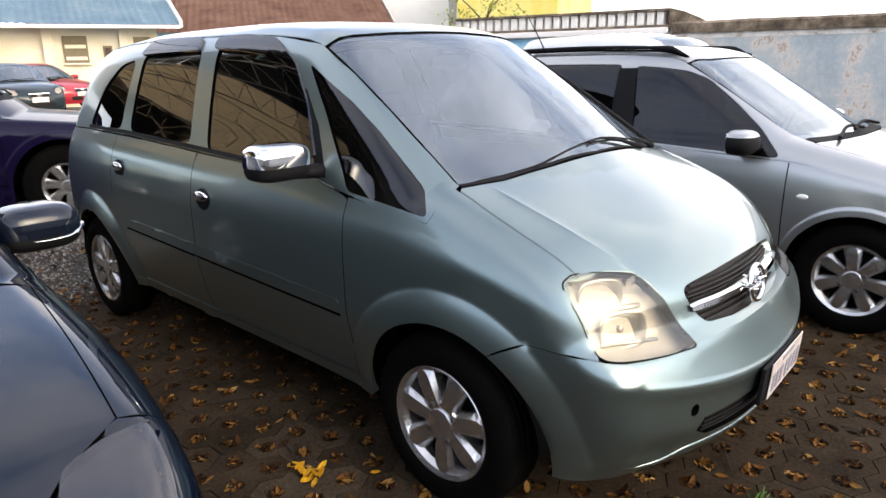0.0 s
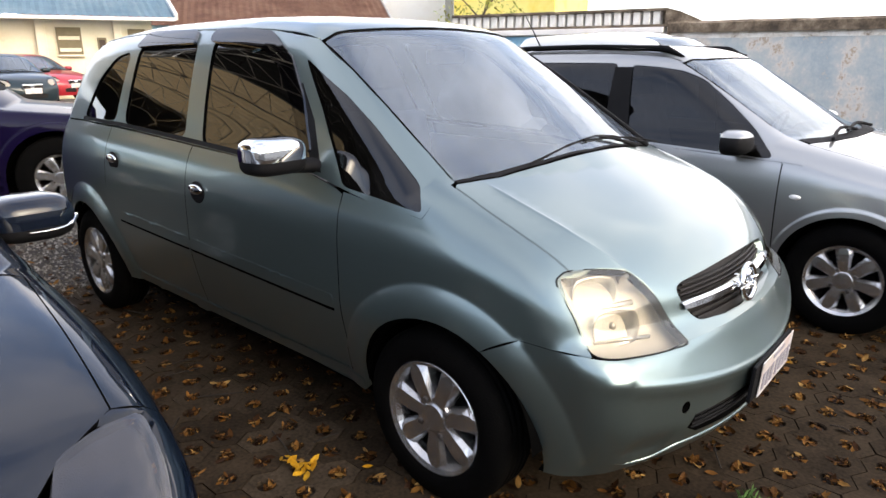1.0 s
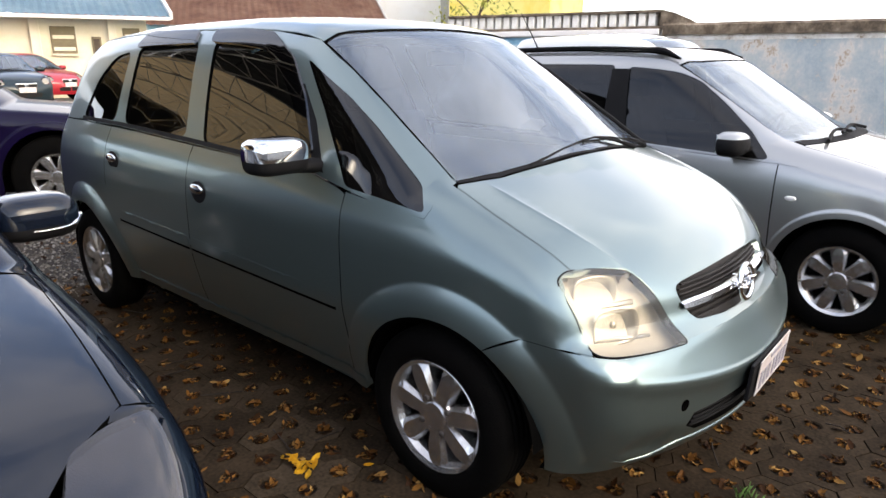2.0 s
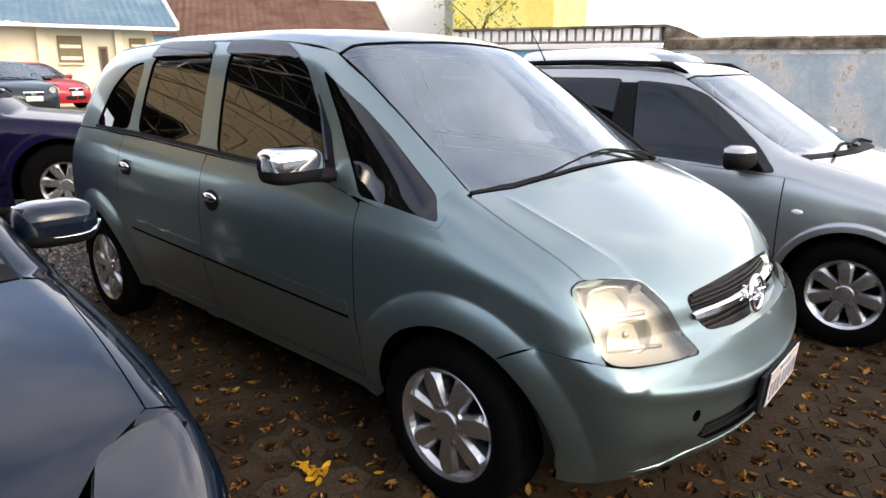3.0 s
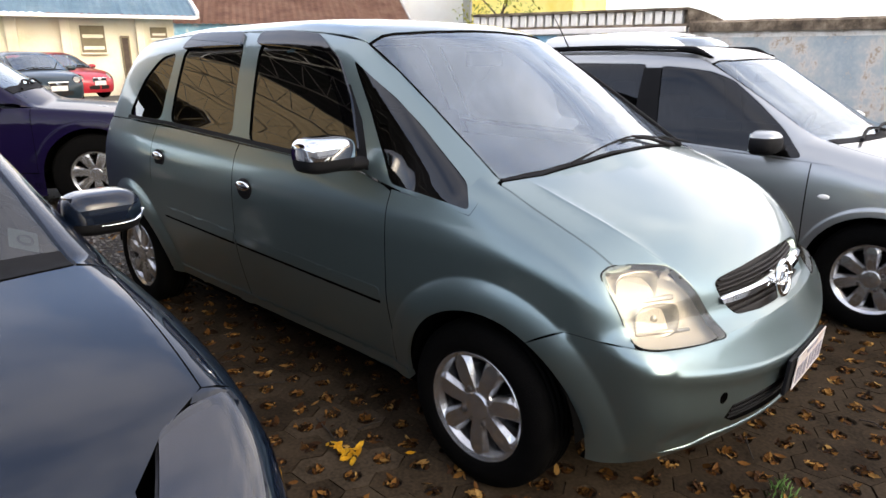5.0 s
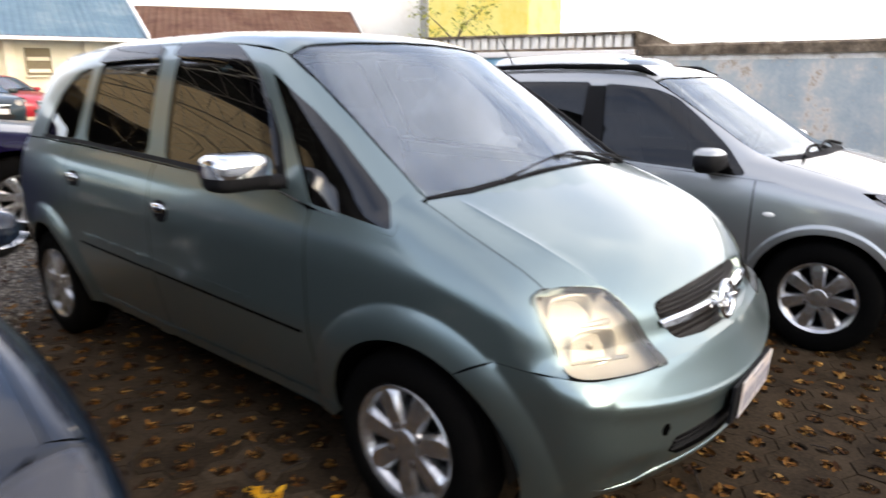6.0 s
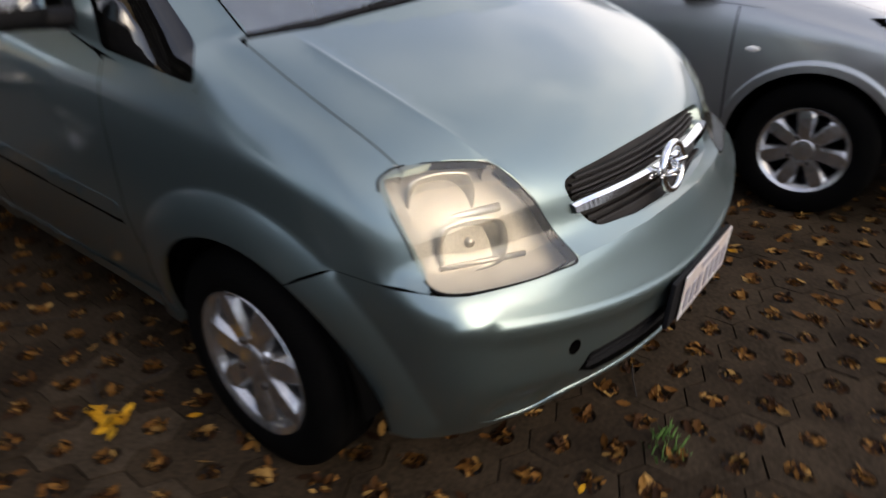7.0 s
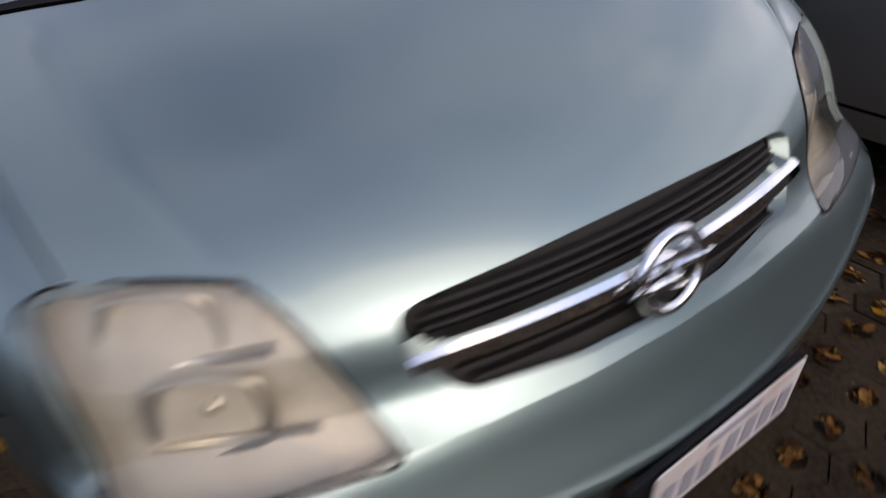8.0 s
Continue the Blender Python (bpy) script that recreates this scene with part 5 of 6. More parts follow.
# the near dark car
NEAR = dict(HATCH, taper=(-0.35, 1.25, 0.17), front_bow=0.27, bonnet=((-0.6, -0.2, 0.1, 0.35, 0.6, 0.8), (1.03, 0.955, 0.905, 0.85, 0.755, 0.63)))
NEAR_G = dict(HATCH_G, seam=dense([(0.38, 0.665), (0.1, 0.695), (-0.24, 0.725)]), nose=[(0.48, 0.545, 0.80), (0.62, 0.40, 0.74), (0.70, 0.2, 0.71), (0.72, 0, 0.71)],
    lamp=[(0.385, -0.71, 0.775), (0.43, -0.63, 0.805), (0.475, -0.555, 0.805), (0.60, -0.49, 0.74), (0.73, -0.47, 0.62), (0.69, -0.56, 0.60), (0.62, -0.65, 0.64), (0.50, -0.70, 0.72)],
    mirror=(-0.58, 0.855, 0.975), mirror_size=(0.085, 0.108, 0.066), mirror_cap=NAVY, screen_glass=GLASS_MID, lens=GLASS_PALE, bucket=TRIM, sharp=True)
near, near_f = parked_car(NEAR, NEAR_G, NAVY, "hatchback", "blue-black hatchback with a dusty bonnet", "parked cars", pose(-0.25, -2.45, 0), h=0.035)
for s in (-1, 1):
    bm = bmesh.new()
    tube(bm, spline([(-0.510, s * 0.79, 0.948), (-0.492, s * 0.86, 0.948), (-0.502, s * 0.925, 0.952), (-0.552, s * 0.965, 0.968)], False, 6), [0.002] * 8 + [0.004] * 5 + [0.010] * 6, 8, flat=0.8)
    part("mirror_indicator", bm, CHROME, near, "bright indicator strip on the mirror", smooth=True)

sheet = panel("windscreen_sticker", near_f, TOP, [rounded([(-0.395, 0.565), (-0.375, 0.625), (-0.305, 0.605), (-0.325, 0.545)], 0.006)], WHITE, near, "white paper sticker behind the windscreen", h=0.02, lift=-0.012, thick=0.001)
ring = [p for p in from_top(near_f, [(-0.350 + 0.016 * math.cos(a), 0.585 + 0.016 * math.sin(a)) for a in np.linspace(0, 2 * math.pi, 16, endpoint=False)])]
bm = bmesh.new()
tube(bm, [Vector(p) - Vector((0, 0, 0.011)) for p in ring], 0.003, 6, closed=True)
part("printed_ring", bm, PLATE_INK, sheet)

PICKUP = dict(
    width=((0.2, 0.4, 0.6, 0.8, 0.95, 1.05, 1.12, 1.3, 1.5, 1.7), (0.84, 0.865, 0.88, 0.875, 0.855, 0.82, 0.79, 0.73, 0.67, 0.60)),
    taper=(0.0, 1.2, 0.12), tail=(-9, 1.0, 0.0), arches=(0.0, -3.0), arch_z=0.38, flare=0.035, flare_r=0.50,
    bonnet=((-0.7, -0.3, 0.1, 0.5, 0.8, 1.0), (1.05, 1.01, 0.97, 0.92, 0.85, 0.75)), bonnet_crown=0.06,
    screen=(1.13, -0.50, 0.75, 0.18), roof=((-2.4, -2.2, -1.9, -1.6, -1.3), (1.05, 1.60, 1.68, 1.68, 1.62)), roof_crown=0.08,
    front=((0.2, 0.4, 0.6, 0.8, 1.0, 1.1), (0.92, 0.98, 0.98, 0.96, 0.92, 0.85)), front_bow=0.25,
    rear=((0.2, 0.5, 1.0, 1.5), (4.1, 4.15, 4.15, 4.1)), k_top=0.10, k_front=0.10)
PICKUP_G = dict(HATCH_G, sill=0.42, doors=(-0.46, -1.50, -2.1), arch_r=0.42, tail_x=-3.9, belt=[(-0.40, 0.985), (-0.46, 0.99), (-1.5, 1.02), (-2.2, 1.03), (-3.9, 1.03)],
    wind=[(-0.60, 0.70), (-0.55, 0.45), (-0.52, 0.2), (-0.50, 0)], wind_top=[(-1.24, 0.60), (-1.20, 0.4), (-1.18, 0.2), (-1.17, 0)], roof_edge=[(-1.28, 0.60), (-1.6, 0.60), (-2.0, 0.58), (-2.15, 0.56)], seam=dense([(0.62, 0.70), (0.2, 0.73), (-0.58, 0.75)]),
    panes=[[(-1.46, 1.08), (-0.72, 1.07), (-1.05, 1.42), (-1.22, 1.54), (-1.48, 1.57)], [(-2.05, 1.09), (-1.56, 1.09), (-1.58, 1.57), (-2.02, 1.55)]],
    wing_front=(0.40, 0.72), lamp=[(0.66, -0.74, 0.87), (0.74, -0.66, 0.89), (0.84, -0.55, 0.87), (0.88, -0.50, 0.79), (0.86, -0.56, 0.73), (0.78, -0.70, 0.73), (0.70, -0.76, 0.77)],
    nose=[(0.76, 0.62, 0.90), (0.86, 0.45, 0.83), (0.92, 0.2, 0.81), (0.93, 0, 0.81)], front_x=0.98, mirror=(-0.78, 1.0, 1.13), axles=(0, -3.0), track=0.86, wheel_r=0.37, rim_r=0.21, seats=(-1.5, -1.95), mirror_cap=CHROME)
parked_car(PICKUP, PICKUP_G, VIOLET, "pickup_truck", "dark violet pickup truck with silver wheels", "parked cars", pose(-6.05, 0.30, 0, 0, 0, 64), h=0.06, glass_side=GLASS_MID)


# ---------------------------------------------------------------- wall, houses, canopy, gate
def wear(name, colours, stops, scale=1.2, fine=40, bump=0.3, rough=0.85, stretch=(1, 1, 1)):
    """Weathered paint: several colours in ragged patches, with grain."""
    m = bpy.data.materials.new(name)
    m.use_nodes = True
    n, l = m.node_tree.nodes, m.node_tree.links
    b = n["Principled BSDF"]
    co, mp, no, fn, ra, add, bu = (n.new(k) for k in ("ShaderNodeTexCoord", "ShaderNodeMapping", "ShaderNodeTexNoise", "ShaderNodeTexNoise", "ShaderNodeValToRGB", "ShaderNodeMath", "ShaderNodeBump"))
    mp.inputs["Scale"].default_value = stretch
    no.inputs["Scale"].default_value, no.inputs["Detail"].default_value, no.inputs["Roughness"].default_value = scale, 9, 0.68
    fn.inputs["Scale"].default_value, fn.inputs["Detail"].default_value = fine, 5
    l.new(co.outputs["Object"], mp.inputs["Vector"]), l.new(mp.outputs["Vector"], no.inputs["Vector"]), l.new(mp.outputs["Vector"], fn.inputs["Vector"])
    add.operation = "MULTIPLY_ADD"
    add.inputs[1].default_value, add.inputs[2].default_value = 0.16, 0.0
    l.new(fn.outputs["Fac"], add.inputs[0]), l.new(no.outputs["Fac"], add.inputs[2])
    while len(ra.color_ramp.elements) < len(colours):
        ra.color_ramp.elements.new(0.5)
    for e, c, s in zip(ra.color_ramp.elements, colours, stops):
        e.position, e.color = s, (*c, 1)
    l.new(add.outputs[0], ra.inputs["Fac"]), l.new(ra.outputs["Color"], b.inputs["Base Color"])
    bu.inputs["Strength"].default_value, bu.inputs["Distance"].default_value = bump, 0.02
    l.new(add.outputs[0], bu.inputs["Height"]), l.new(bu.outputs["Normal"], b.inputs["Normal"])
    b.inputs["Roughness"].default_value = rough
    return m


WALL = wear("peeling_blue_wall", [(0.16, 0.13, 0.10), (0.46, 0.43, 0.39), (0.30, 0.36, 0.40), (0.37, 0.42, 0.44), (0.43, 0.45, 0.45), (0.56, 0.53, 0.49), (0.34, 0.26, 0.19), (0.60, 0.58, 0.54)], [0.40, 0.435, 0.46, 0.55, 0.61, 0.66, 0.705, 0.75], 1.9, 26, 0.6, stretch=(1, 1, 0.75))
BLUE_WALL = wear("bright_blue_paint", [(0.18, 0.40, 0.58), (0.26, 0.50, 0.66), (0.70, 0.74, 0.74)], [0.45, 0.62, 0.72], 2.2, 30, 0.3)
CAP = wear("mossy_concrete", [(0.045, 0.032, 0.022), (0.15, 0.11, 0.075), (0.34, 0.27, 0.20)], [0.45, 0.60, 0.78], 4.0, 30, 0.8)
CREAM = wear("cream_plaster", [(0.66, 0.57, 0.40), (0.74, 0.67, 0.50), (0.78, 0.72, 0.58)], [0.40, 0.55, 0.70], 0.7, 20, 0.1)
PINKISH = wear("pale_pink_plaster", [(0.78, 0.73, 0.69), (0.84, 0.81, 0.78)], [0.42, 0.62], 0.6, 20, 0.1)
YELLOW = wear("yellow_plaster", [(0.80, 0.60, 0.10), (0.84, 0.70, 0.22)], [0.42, 0.62], 0.7, 20, 0.1)
GREYW = wear("grey_plaster", [(0.34, 0.33, 0.32), (0.44, 0.43, 0.41)], [0.42, 0.62], 0.8, 20, 0.1)
ROOF_BLUE = wear("blue_metal_roof", [(0.15, 0.27, 0.36), (0.22, 0.35, 0.43), (0.34, 0.45, 0.50)], [0.40, 0.58, 0.74], 0.6, 12, 0.05, 0.45)
ROOF_TILE = wear("brown_roof_tiles", [(0.15, 0.070, 0.046), (0.23, 0.115, 0.078), (0.29, 0.165, 0.115)], [0.40, 0.55, 0.72], 1.1, 14, 0.3)
SHUTTER = mat("brown_shutter", (0.20, 0.16, 0.09), 0.6, 0, 0.2, 5, 60, 0.2)
def translucent(m, tint, share):
    """Let part of the light through a thin sheet."""
    n, l = m.node_tree.nodes, m.node_tree.links
    t, mx = n.new("ShaderNodeBsdfTranslucent"), n.new("ShaderNodeMixShader")
    t.inputs["Color"].default_value, mx.inputs[0].default_value = (*tint, 1), share
    l.new(n["Principled BSDF"].outputs[0], mx.inputs[1]), l.new(t.outputs[0], mx.inputs[2]), l.new(mx.outputs[0], n["Material Output"].inputs["Surface"])
    return m


SHEET_TAN = wear("tan_translucent_sheet", [(0.34, 0.20, 0.075), (0.48, 0.31, 0.13), (0.56, 0.40, 0.20)], [0.42, 0.56, 0.72], 0.8, 14, 0.1, 0.5)
translucent(SHEET_TAN, (0.75, 0.53, 0.27), 0.60)
SHEET_DARK = wear("dark_roof_sheet", [(0.03, 0.026, 0.022), (0.06, 0.052, 0.045)], [0.4, 0.65], 0.8, 14, 0.1, 0.6)
TRUSS = mat("galvanised_steel", (0.62, 0.61, 0.58), 0.5, 0.5, 0.15)
TIMBER = mat("dark_timber", (0.07, 0.045, 0.03), 0.7, 0, 0.25, 6, 60, 0.3)
LIMEWASH_WARM = wear("stained_whitewash", [(0.22, 0.15, 0.10), (0.60, 0.56, 0.50), (0.74, 0.72, 0.68)], [0.40, 0.52, 0.66], 5.0, 30, 0.4)
LIMEWASH = wear("whitewashed_wall", [(0.14, 0.14, 0.14), (0.23, 0.23, 0.225)], [0.42, 0.62], 0.7, 20, 0.2)


def line_frame(a, b):
    """A frame at a whose x runs to b; z up."""
    d = (Vector(b) - Vector(a)).normalized()
    return Matrix.Translation((a[0], a[1], 0)) @ Matrix.Rotation(math.atan2(d.y, d.x), 4, "Z")


# the boundary wall: a rendered wall with a rough cap, and a pierced parapet along its far half
WF = line_frame((-9.4, 6.98), (-0.55, 9.06))
wall = thing("wall_north", "peeling blue and white boundary wall with a mossy cap", "wall", kind="structure", m=WF)
bm = bmesh.new()
box(bm, (8.0, 0.11, 0.85), (20.0, 0.22, 1.70 + 0.10), 0.008)
part("wall_body", bm, WALL, wall)
bm = bmesh.new()
box(bm, (2.55, 0.097, 1.42), (2.6, 0.22, 0.62), 0.004)
part("blue_panel", bm, BLUE_WALL, wall, "bright blue painted stretch")
bm = bmesh.new()
n = 60
rows = []
for i in range(n + 1):
    x = 6.05 + 11.95 * i / n
    up, out = 0.012 * noise.noise(Vector((x * 2.3, 0, 0))), 0.012 * noise.noise(Vector((x * 3.1, 5, 0)))
    rows.append([bm.verts.new((x, y, z)) for y, z in ((-0.05 + out, 1.74 + up), (-0.06 + out, 1.88 + up * 0.6), (0.0, 1.915 + up), (0.2, 1.915 + up), (0.28, 1.88), (0.27, 1.74))])
for p, q in zip(rows[:-1], rows[1:]):
    for k in range(6):
        bm.faces.new((p[k], q[k], q[(k + 1) % 6], p[(k + 1) % 6]))
bm.faces.new(rows[0][::-1]), bm.faces.new(rows[-1])
bmesh.ops.recalc_face_normals(bm, faces=bm.faces)
part("wall_cap", bm, CAP, wall, "rough mossy concrete cap")
boxpart("ledge", (3.0, 0.06, 1.79), (6.0, 0.30, 0.09), PINKISH, wall, 0.012)
parapet = [2.2, 6.0]
boxpart("parapet_rail", ((parapet[0] + parapet[1]) / 2, 0.08, 2.10), (parapet[1] - parapet[0], 0.16, 0.045), CAP, wall, 0.012)
boxpart("parapet_foot", ((parapet[0] + parapet[1]) / 2, 0.08, 1.855), (parapet[1] - parapet[0], 0.14, 0.05), CAP, wall, 0.012)
bm = bmesh.new()
box(bm, (0, 0, 0), (0.105, 0.10, 0.21), 0.01, Matrix.Shear("XZ", 4, (0.30, 0)))
fin = part("parapet_block", bm, LIMEWASH_WARM, wall)
fin.matrix_basis = pose(parapet[0] + 0.06, 0.08, 1.975)
for i in range(1, 24):
    o = new("parapet_block", fin.data)
    o.parent = wall
    o.matrix_basis = pose(parapet[0] + 0.06 + 0.157 * i, 0.08, 1.975, 0, 0, 0)
boxpart("parapet_back", ((parapet[0] + parapet[1]) / 2, 0.16, 1.97), (parapet[1] - parapet[0], 0.04, 0.24), CAP, wall, 0.006)
bm = bmesh.new()
end = [bm.verts.new((x, y, z)) for y in (0.0, 0.17) for x, z in ((parapet[1], 1.83), (6.60, 1.88), (6.45, 1.96), (6.20, 2.07), (parapet[1], 2.125))]
bm.faces.new(end[:5]), bm.faces.new(end[:4:-1])
for i in range(5):
    bm.faces.new((end[i], end[(i + 1) % 5], end[5 + (i + 1) % 5], end[5 + i]))
bmesh.ops.recalc_face_normals(bm, faces=bm.faces)
part("parapet_end", bm, CAP, wall)
# pale drips of lime below the cap
boxpart("lime_band", (8.0, 0.0, 1.70), (20.0, 0.012, 0.085), LIMEWASH_WARM, wall, 0.003)


def corrugated(name, length, depth, rise, material, parent, pitch=0.25, amp=0.018, label=""):
    """A sloped ribbed sheet: x along the eaves, y back, rising from 0."""
    bm = bmesh.new()
    n = int(length / pitch * 4)
    rows = [[bm.verts.new((length * i / n, depth * t, rise * t + amp * math.sin(2 * math.pi * i / 4) + dz)) for i in range(n + 1)] for t, dz in ((0, 0), (1, 0))]
    for i in range(n):
        bm.faces.new((rows[0][i], rows[0][i + 1], rows[1][i + 1], rows[1][i]))
    bmesh.ops.solidify(bm, geom=bm.faces[:], thickness=0.02)
    return part(name, bm, material, parent, label)


# cream house with a blue roof
HF = line_frame((-29.6, -8.0), (-23.97, 9.76))
house = thing("house", "cream single-storey house with a blue metal roof", "house", m=HF)
L = 18.63
bm = bmesh.new()
box(bm, (L / 2 - 4, 3.2, 1.4), (L + 8, 6.0, 2.8), 0.02)
part("house_wall", bm, CREAM, house)
for x, w in ((L - 3.6, 0.30), (L - 5.2, 0.35), (L - 1.2, 0.25), (L - 8.2, 0.35)):
    boxpart("pilaster", (x, 0.10, 1.36), (w, 0.30, 2.72), CREAM, house, 0.02)
r = corrugated("roof", L + 9, 5.0, 2.0, ROOF_BLUE, house, label="blue ribbed metal roof")
r.location = (-8.2, -0.75, 2.80)
boxpart("gutter", (L / 2 - 3.8, -0.78, 2.72), (L + 9.0, 0.12, 0.12), WHITE, house, 0.02)
o = boxpart("fascia", (L + 0.75, 1.7, 3.75), (0.12, 5.3, 0.24), WHITE, house, 0.01)
o.matrix_basis = Matrix.Translation((L + 0.75, 1.75, 3.80)) @ pose(0, 0, 0, 21.8, 0, 0) @ Matrix.Translation((-L - 0.75, -1.7, -3.75))
for c, s in (((L - 2.75, 0.16, 1.98), (0.66, 0.10, 0.80)), ((L - 0.55, 0.16, 2.22), (0.45, 0.10, 0.26)), ((L - 6.6, 0.16, 1.75), (1.1, 0.10, 1.5))):
    win = new("window")
    win.parent = house
    win.location = c
    boxpart("window_frame", (0, 0, 0), (s[0] + 0.12, s[1], s[2] + 0.12), SHUTTER, win, 0.01)
    k = max(2, int(s[2] / 0.2))
    for i in range(k):
        boxpart("louvre", (0, -0.06, -s[2] / 2 + s[2] * (i + 0.5) / k), (s[0], 0.06, s[2] / k * 0.6), SHUTTER if i % 2 else CREAM, win, 0.004)
    boxpart("window_sill", (0, -0.05, -s[2] / 2 - 0.09), (s[0] + 0.2, 0.16, 0.06), CREAM, win, 0.01)
d = new("door")
d.parent = house
d.location = (L - 1.72, 0.17, 1.05)
boxpart("door_frame", (0, 0, 0), (0.30, 0.12, 2.1), SHUTTER, d, 0.01)
boxpart("door_leaf", (0.0, -0.05, -0.02), (0.2, 0.04, 2.0), TIMBER, d, 0.01)
# brown-roofed house behind
BF = line_frame((-30.6, 7.2), (-22.47, 20.59))
barn = thing("house", "house with a large brown tiled roof", "house", m=BF)
bm = bmesh.new()
box(bm, (7.6, 4.4, 1.4), (15.2, 8.0, 2.8), 0.02)
part("house_wall", bm, BLUE_WALL, barn)
r = corrugated("roof", 15.7, 4.6, 2.1, ROOF_TILE, barn, 0.30, 0.018, "brown tiled roof")
r.location = (0, 0.05, 2.72)
o = boxpart("barge_board", (15.72, 2.35, 3.70), (0.10, 5.1, 0.22), GREYW, barn, 0.01)
o.matrix_basis = Matrix.Translation((15.72, 2.35, 3.72)) @ pose(0, 0, 0, 24.5, 0, 0) @ Matrix.Translation((-15.72, -2.35, -3.70))
boxpart("ridge", (7.8, 4.65, 4.86), (15.8, 0.3, 0.16), PINKISH, barn, 0.03)
# pale and yellow buildings
pale = thing("house", "pale pink rendered house wall", "house", m=line_frame((-31.5, 19.9), (-24.1, 26.0)))
boxpart("house_wall", (4.8, 3.0, 3.6), (9.5, 6.0, 7.2), PINKISH, pale, 0.02)
boxpart("corner_pier", (9.75, 2.0, 3.4), (0.40, 4.2, 6.8), GREYW, pale, 0.02)
boxpart("house_roof", (4.8, 3.0, 7.3), (10.6, 6.8, 0.2), GREYW, pale, 0.02)
gold = thing("house", "yellow rendered house with a dark eave", "house", m=line_frame((-20.5, 22.6), (-14.15, 24.2)))
boxpart("house_wall", (2.2, 3.0, 3.1), (5.0, 5.0, 6.2), YELLOW, gold, 0.02)
boxpart("eave", (2.2, 2.9, 6.3), (5.4, 5.6, 0.16), TIMBER, gold, 0.02)
for x in (1.2, 3.2):
    w = new("window")
    w.parent = gold
    w.location = (x, 0.48, 2.6)
    boxpart("window_frame", (0, 0, 0), (1.0, 0.1, 1.1), WHITE, w, 0.01)
    boxpart("pane", (0, -0.055, 0), (0.84, 0.02, 0.94), GLASS_MID, w, 0.002)


def leaf_cloud(bm, pts, size, rnd, up=0.3):
    """Small folded leaves at the given points."""
    for p in pts:
        s = size * rnd.uniform(0.6, 1.3)
        m = Matrix.Translation(p) @ Euler((rnd.uniform(-1, 1), rnd.uniform(-1, 1), rnd.uniform(0, 6.3))).to_matrix().to_4x4()
        a, b, c, d, e, g = (bm.verts.new(m @ Vector(v)) for v in ((-s, 0, 0), (-0.2 * s, 0.42 * s, 0.12 * s), (0.5 * s, 0.3 * s, 0.1 * s), (s, 0, 0), (0.5 * s, -0.3 * s, 0.1 * s), (-0.2 * s, -0.42 * s, 0.12 * s)))
        bm.faces.new((a, b, c, d)), bm.faces.new((a, d, e, g))


BARK = mat("bark", (0.10, 0.075, 0.05), 0.9, 0, 0.3, 8, 60, 0.5)
FOLIAGE = mat("yellow_green_leaves", (0.36, 0.32, 0.05), 0.6, 0, 0.3, 4, 30, second=(0.20, 0.24, 0.04))
rnd = random.Random(4)
tree = thing("tree", "small sparse tree with yellow-green leaves behind the wall", "tree", m=pose(-14.6, 17.2, 0))
bm = bmesh.new()
tube(bm, [(0, 0, 0), (0.1, 0, 1.2), (0.05, 0.1, 2.2), (0.2, 0.1, 3.0)], [0.11, 0.09, 0.06, 0.03], 9)
tips = []
for i in range(9):
    a, z = i * 2.4, 1.7 + 0.13 * i
    t = Vector((1.1 * math.cos(a), 1.1 * math.sin(a), z + 0.75 + rnd.uniform(-0.2, 0.4)))
    tube(bm, [(0.08, 0.05, z), t * 0.5 + Vector((0, 0, z * 0.5 + 0.1)), t], [0.035, 0.022, 0.01], 6)
    tips.append(t)
part("trunk", bm, BARK, tree)
bm = bmesh.new()
leaf_cloud(bm, [t + Vector((rnd.gauss(0, 0.28), rnd.gauss(0, 0.28), rnd.gauss(0, 0.2))) for t in tips for _ in range(46)], 0.09, rnd)
tagged(part("crown", bm, FOLIAGE, tree), kind="stuff")

# canopy over the other side of the yard: ribbed vault on lattice frames
CF = Matrix.Translation((-13.0, -7.0, 0.9))
canopy = thing("canopy", "open canopy with a tan ribbed vault on steel trusses", "canopy", m=CF)
n, ln = 40, 17.0
for name, i0, i1, sheet in (("vault", 0, 100, SHEET_TAN), ("dark_vault", 100, 190, SHEET_DARK)):
    bm = bmesh.new()
    rings = []
    for i in range(i0, i1 + 1):
        x = -ln / 2 + ln * i / 208
        rings.append([bm.verts.new((x, -4.6 * math.cos(math.pi * j / n), 3.4 + 2.1 * math.sin(math.pi * j / n) + 0.07 * math.sin(2 * math.pi * i / 6))) for j in range(n + 1)])
    for p, q in zip(rings[:-1], rings[1:]):
        for j in range(n):
            bm.faces.new((p[j], q[j], q[j + 1], p[j + 1]))
    part(name, bm, sheet, canopy, "ribbed sheet vault", smooth=True)
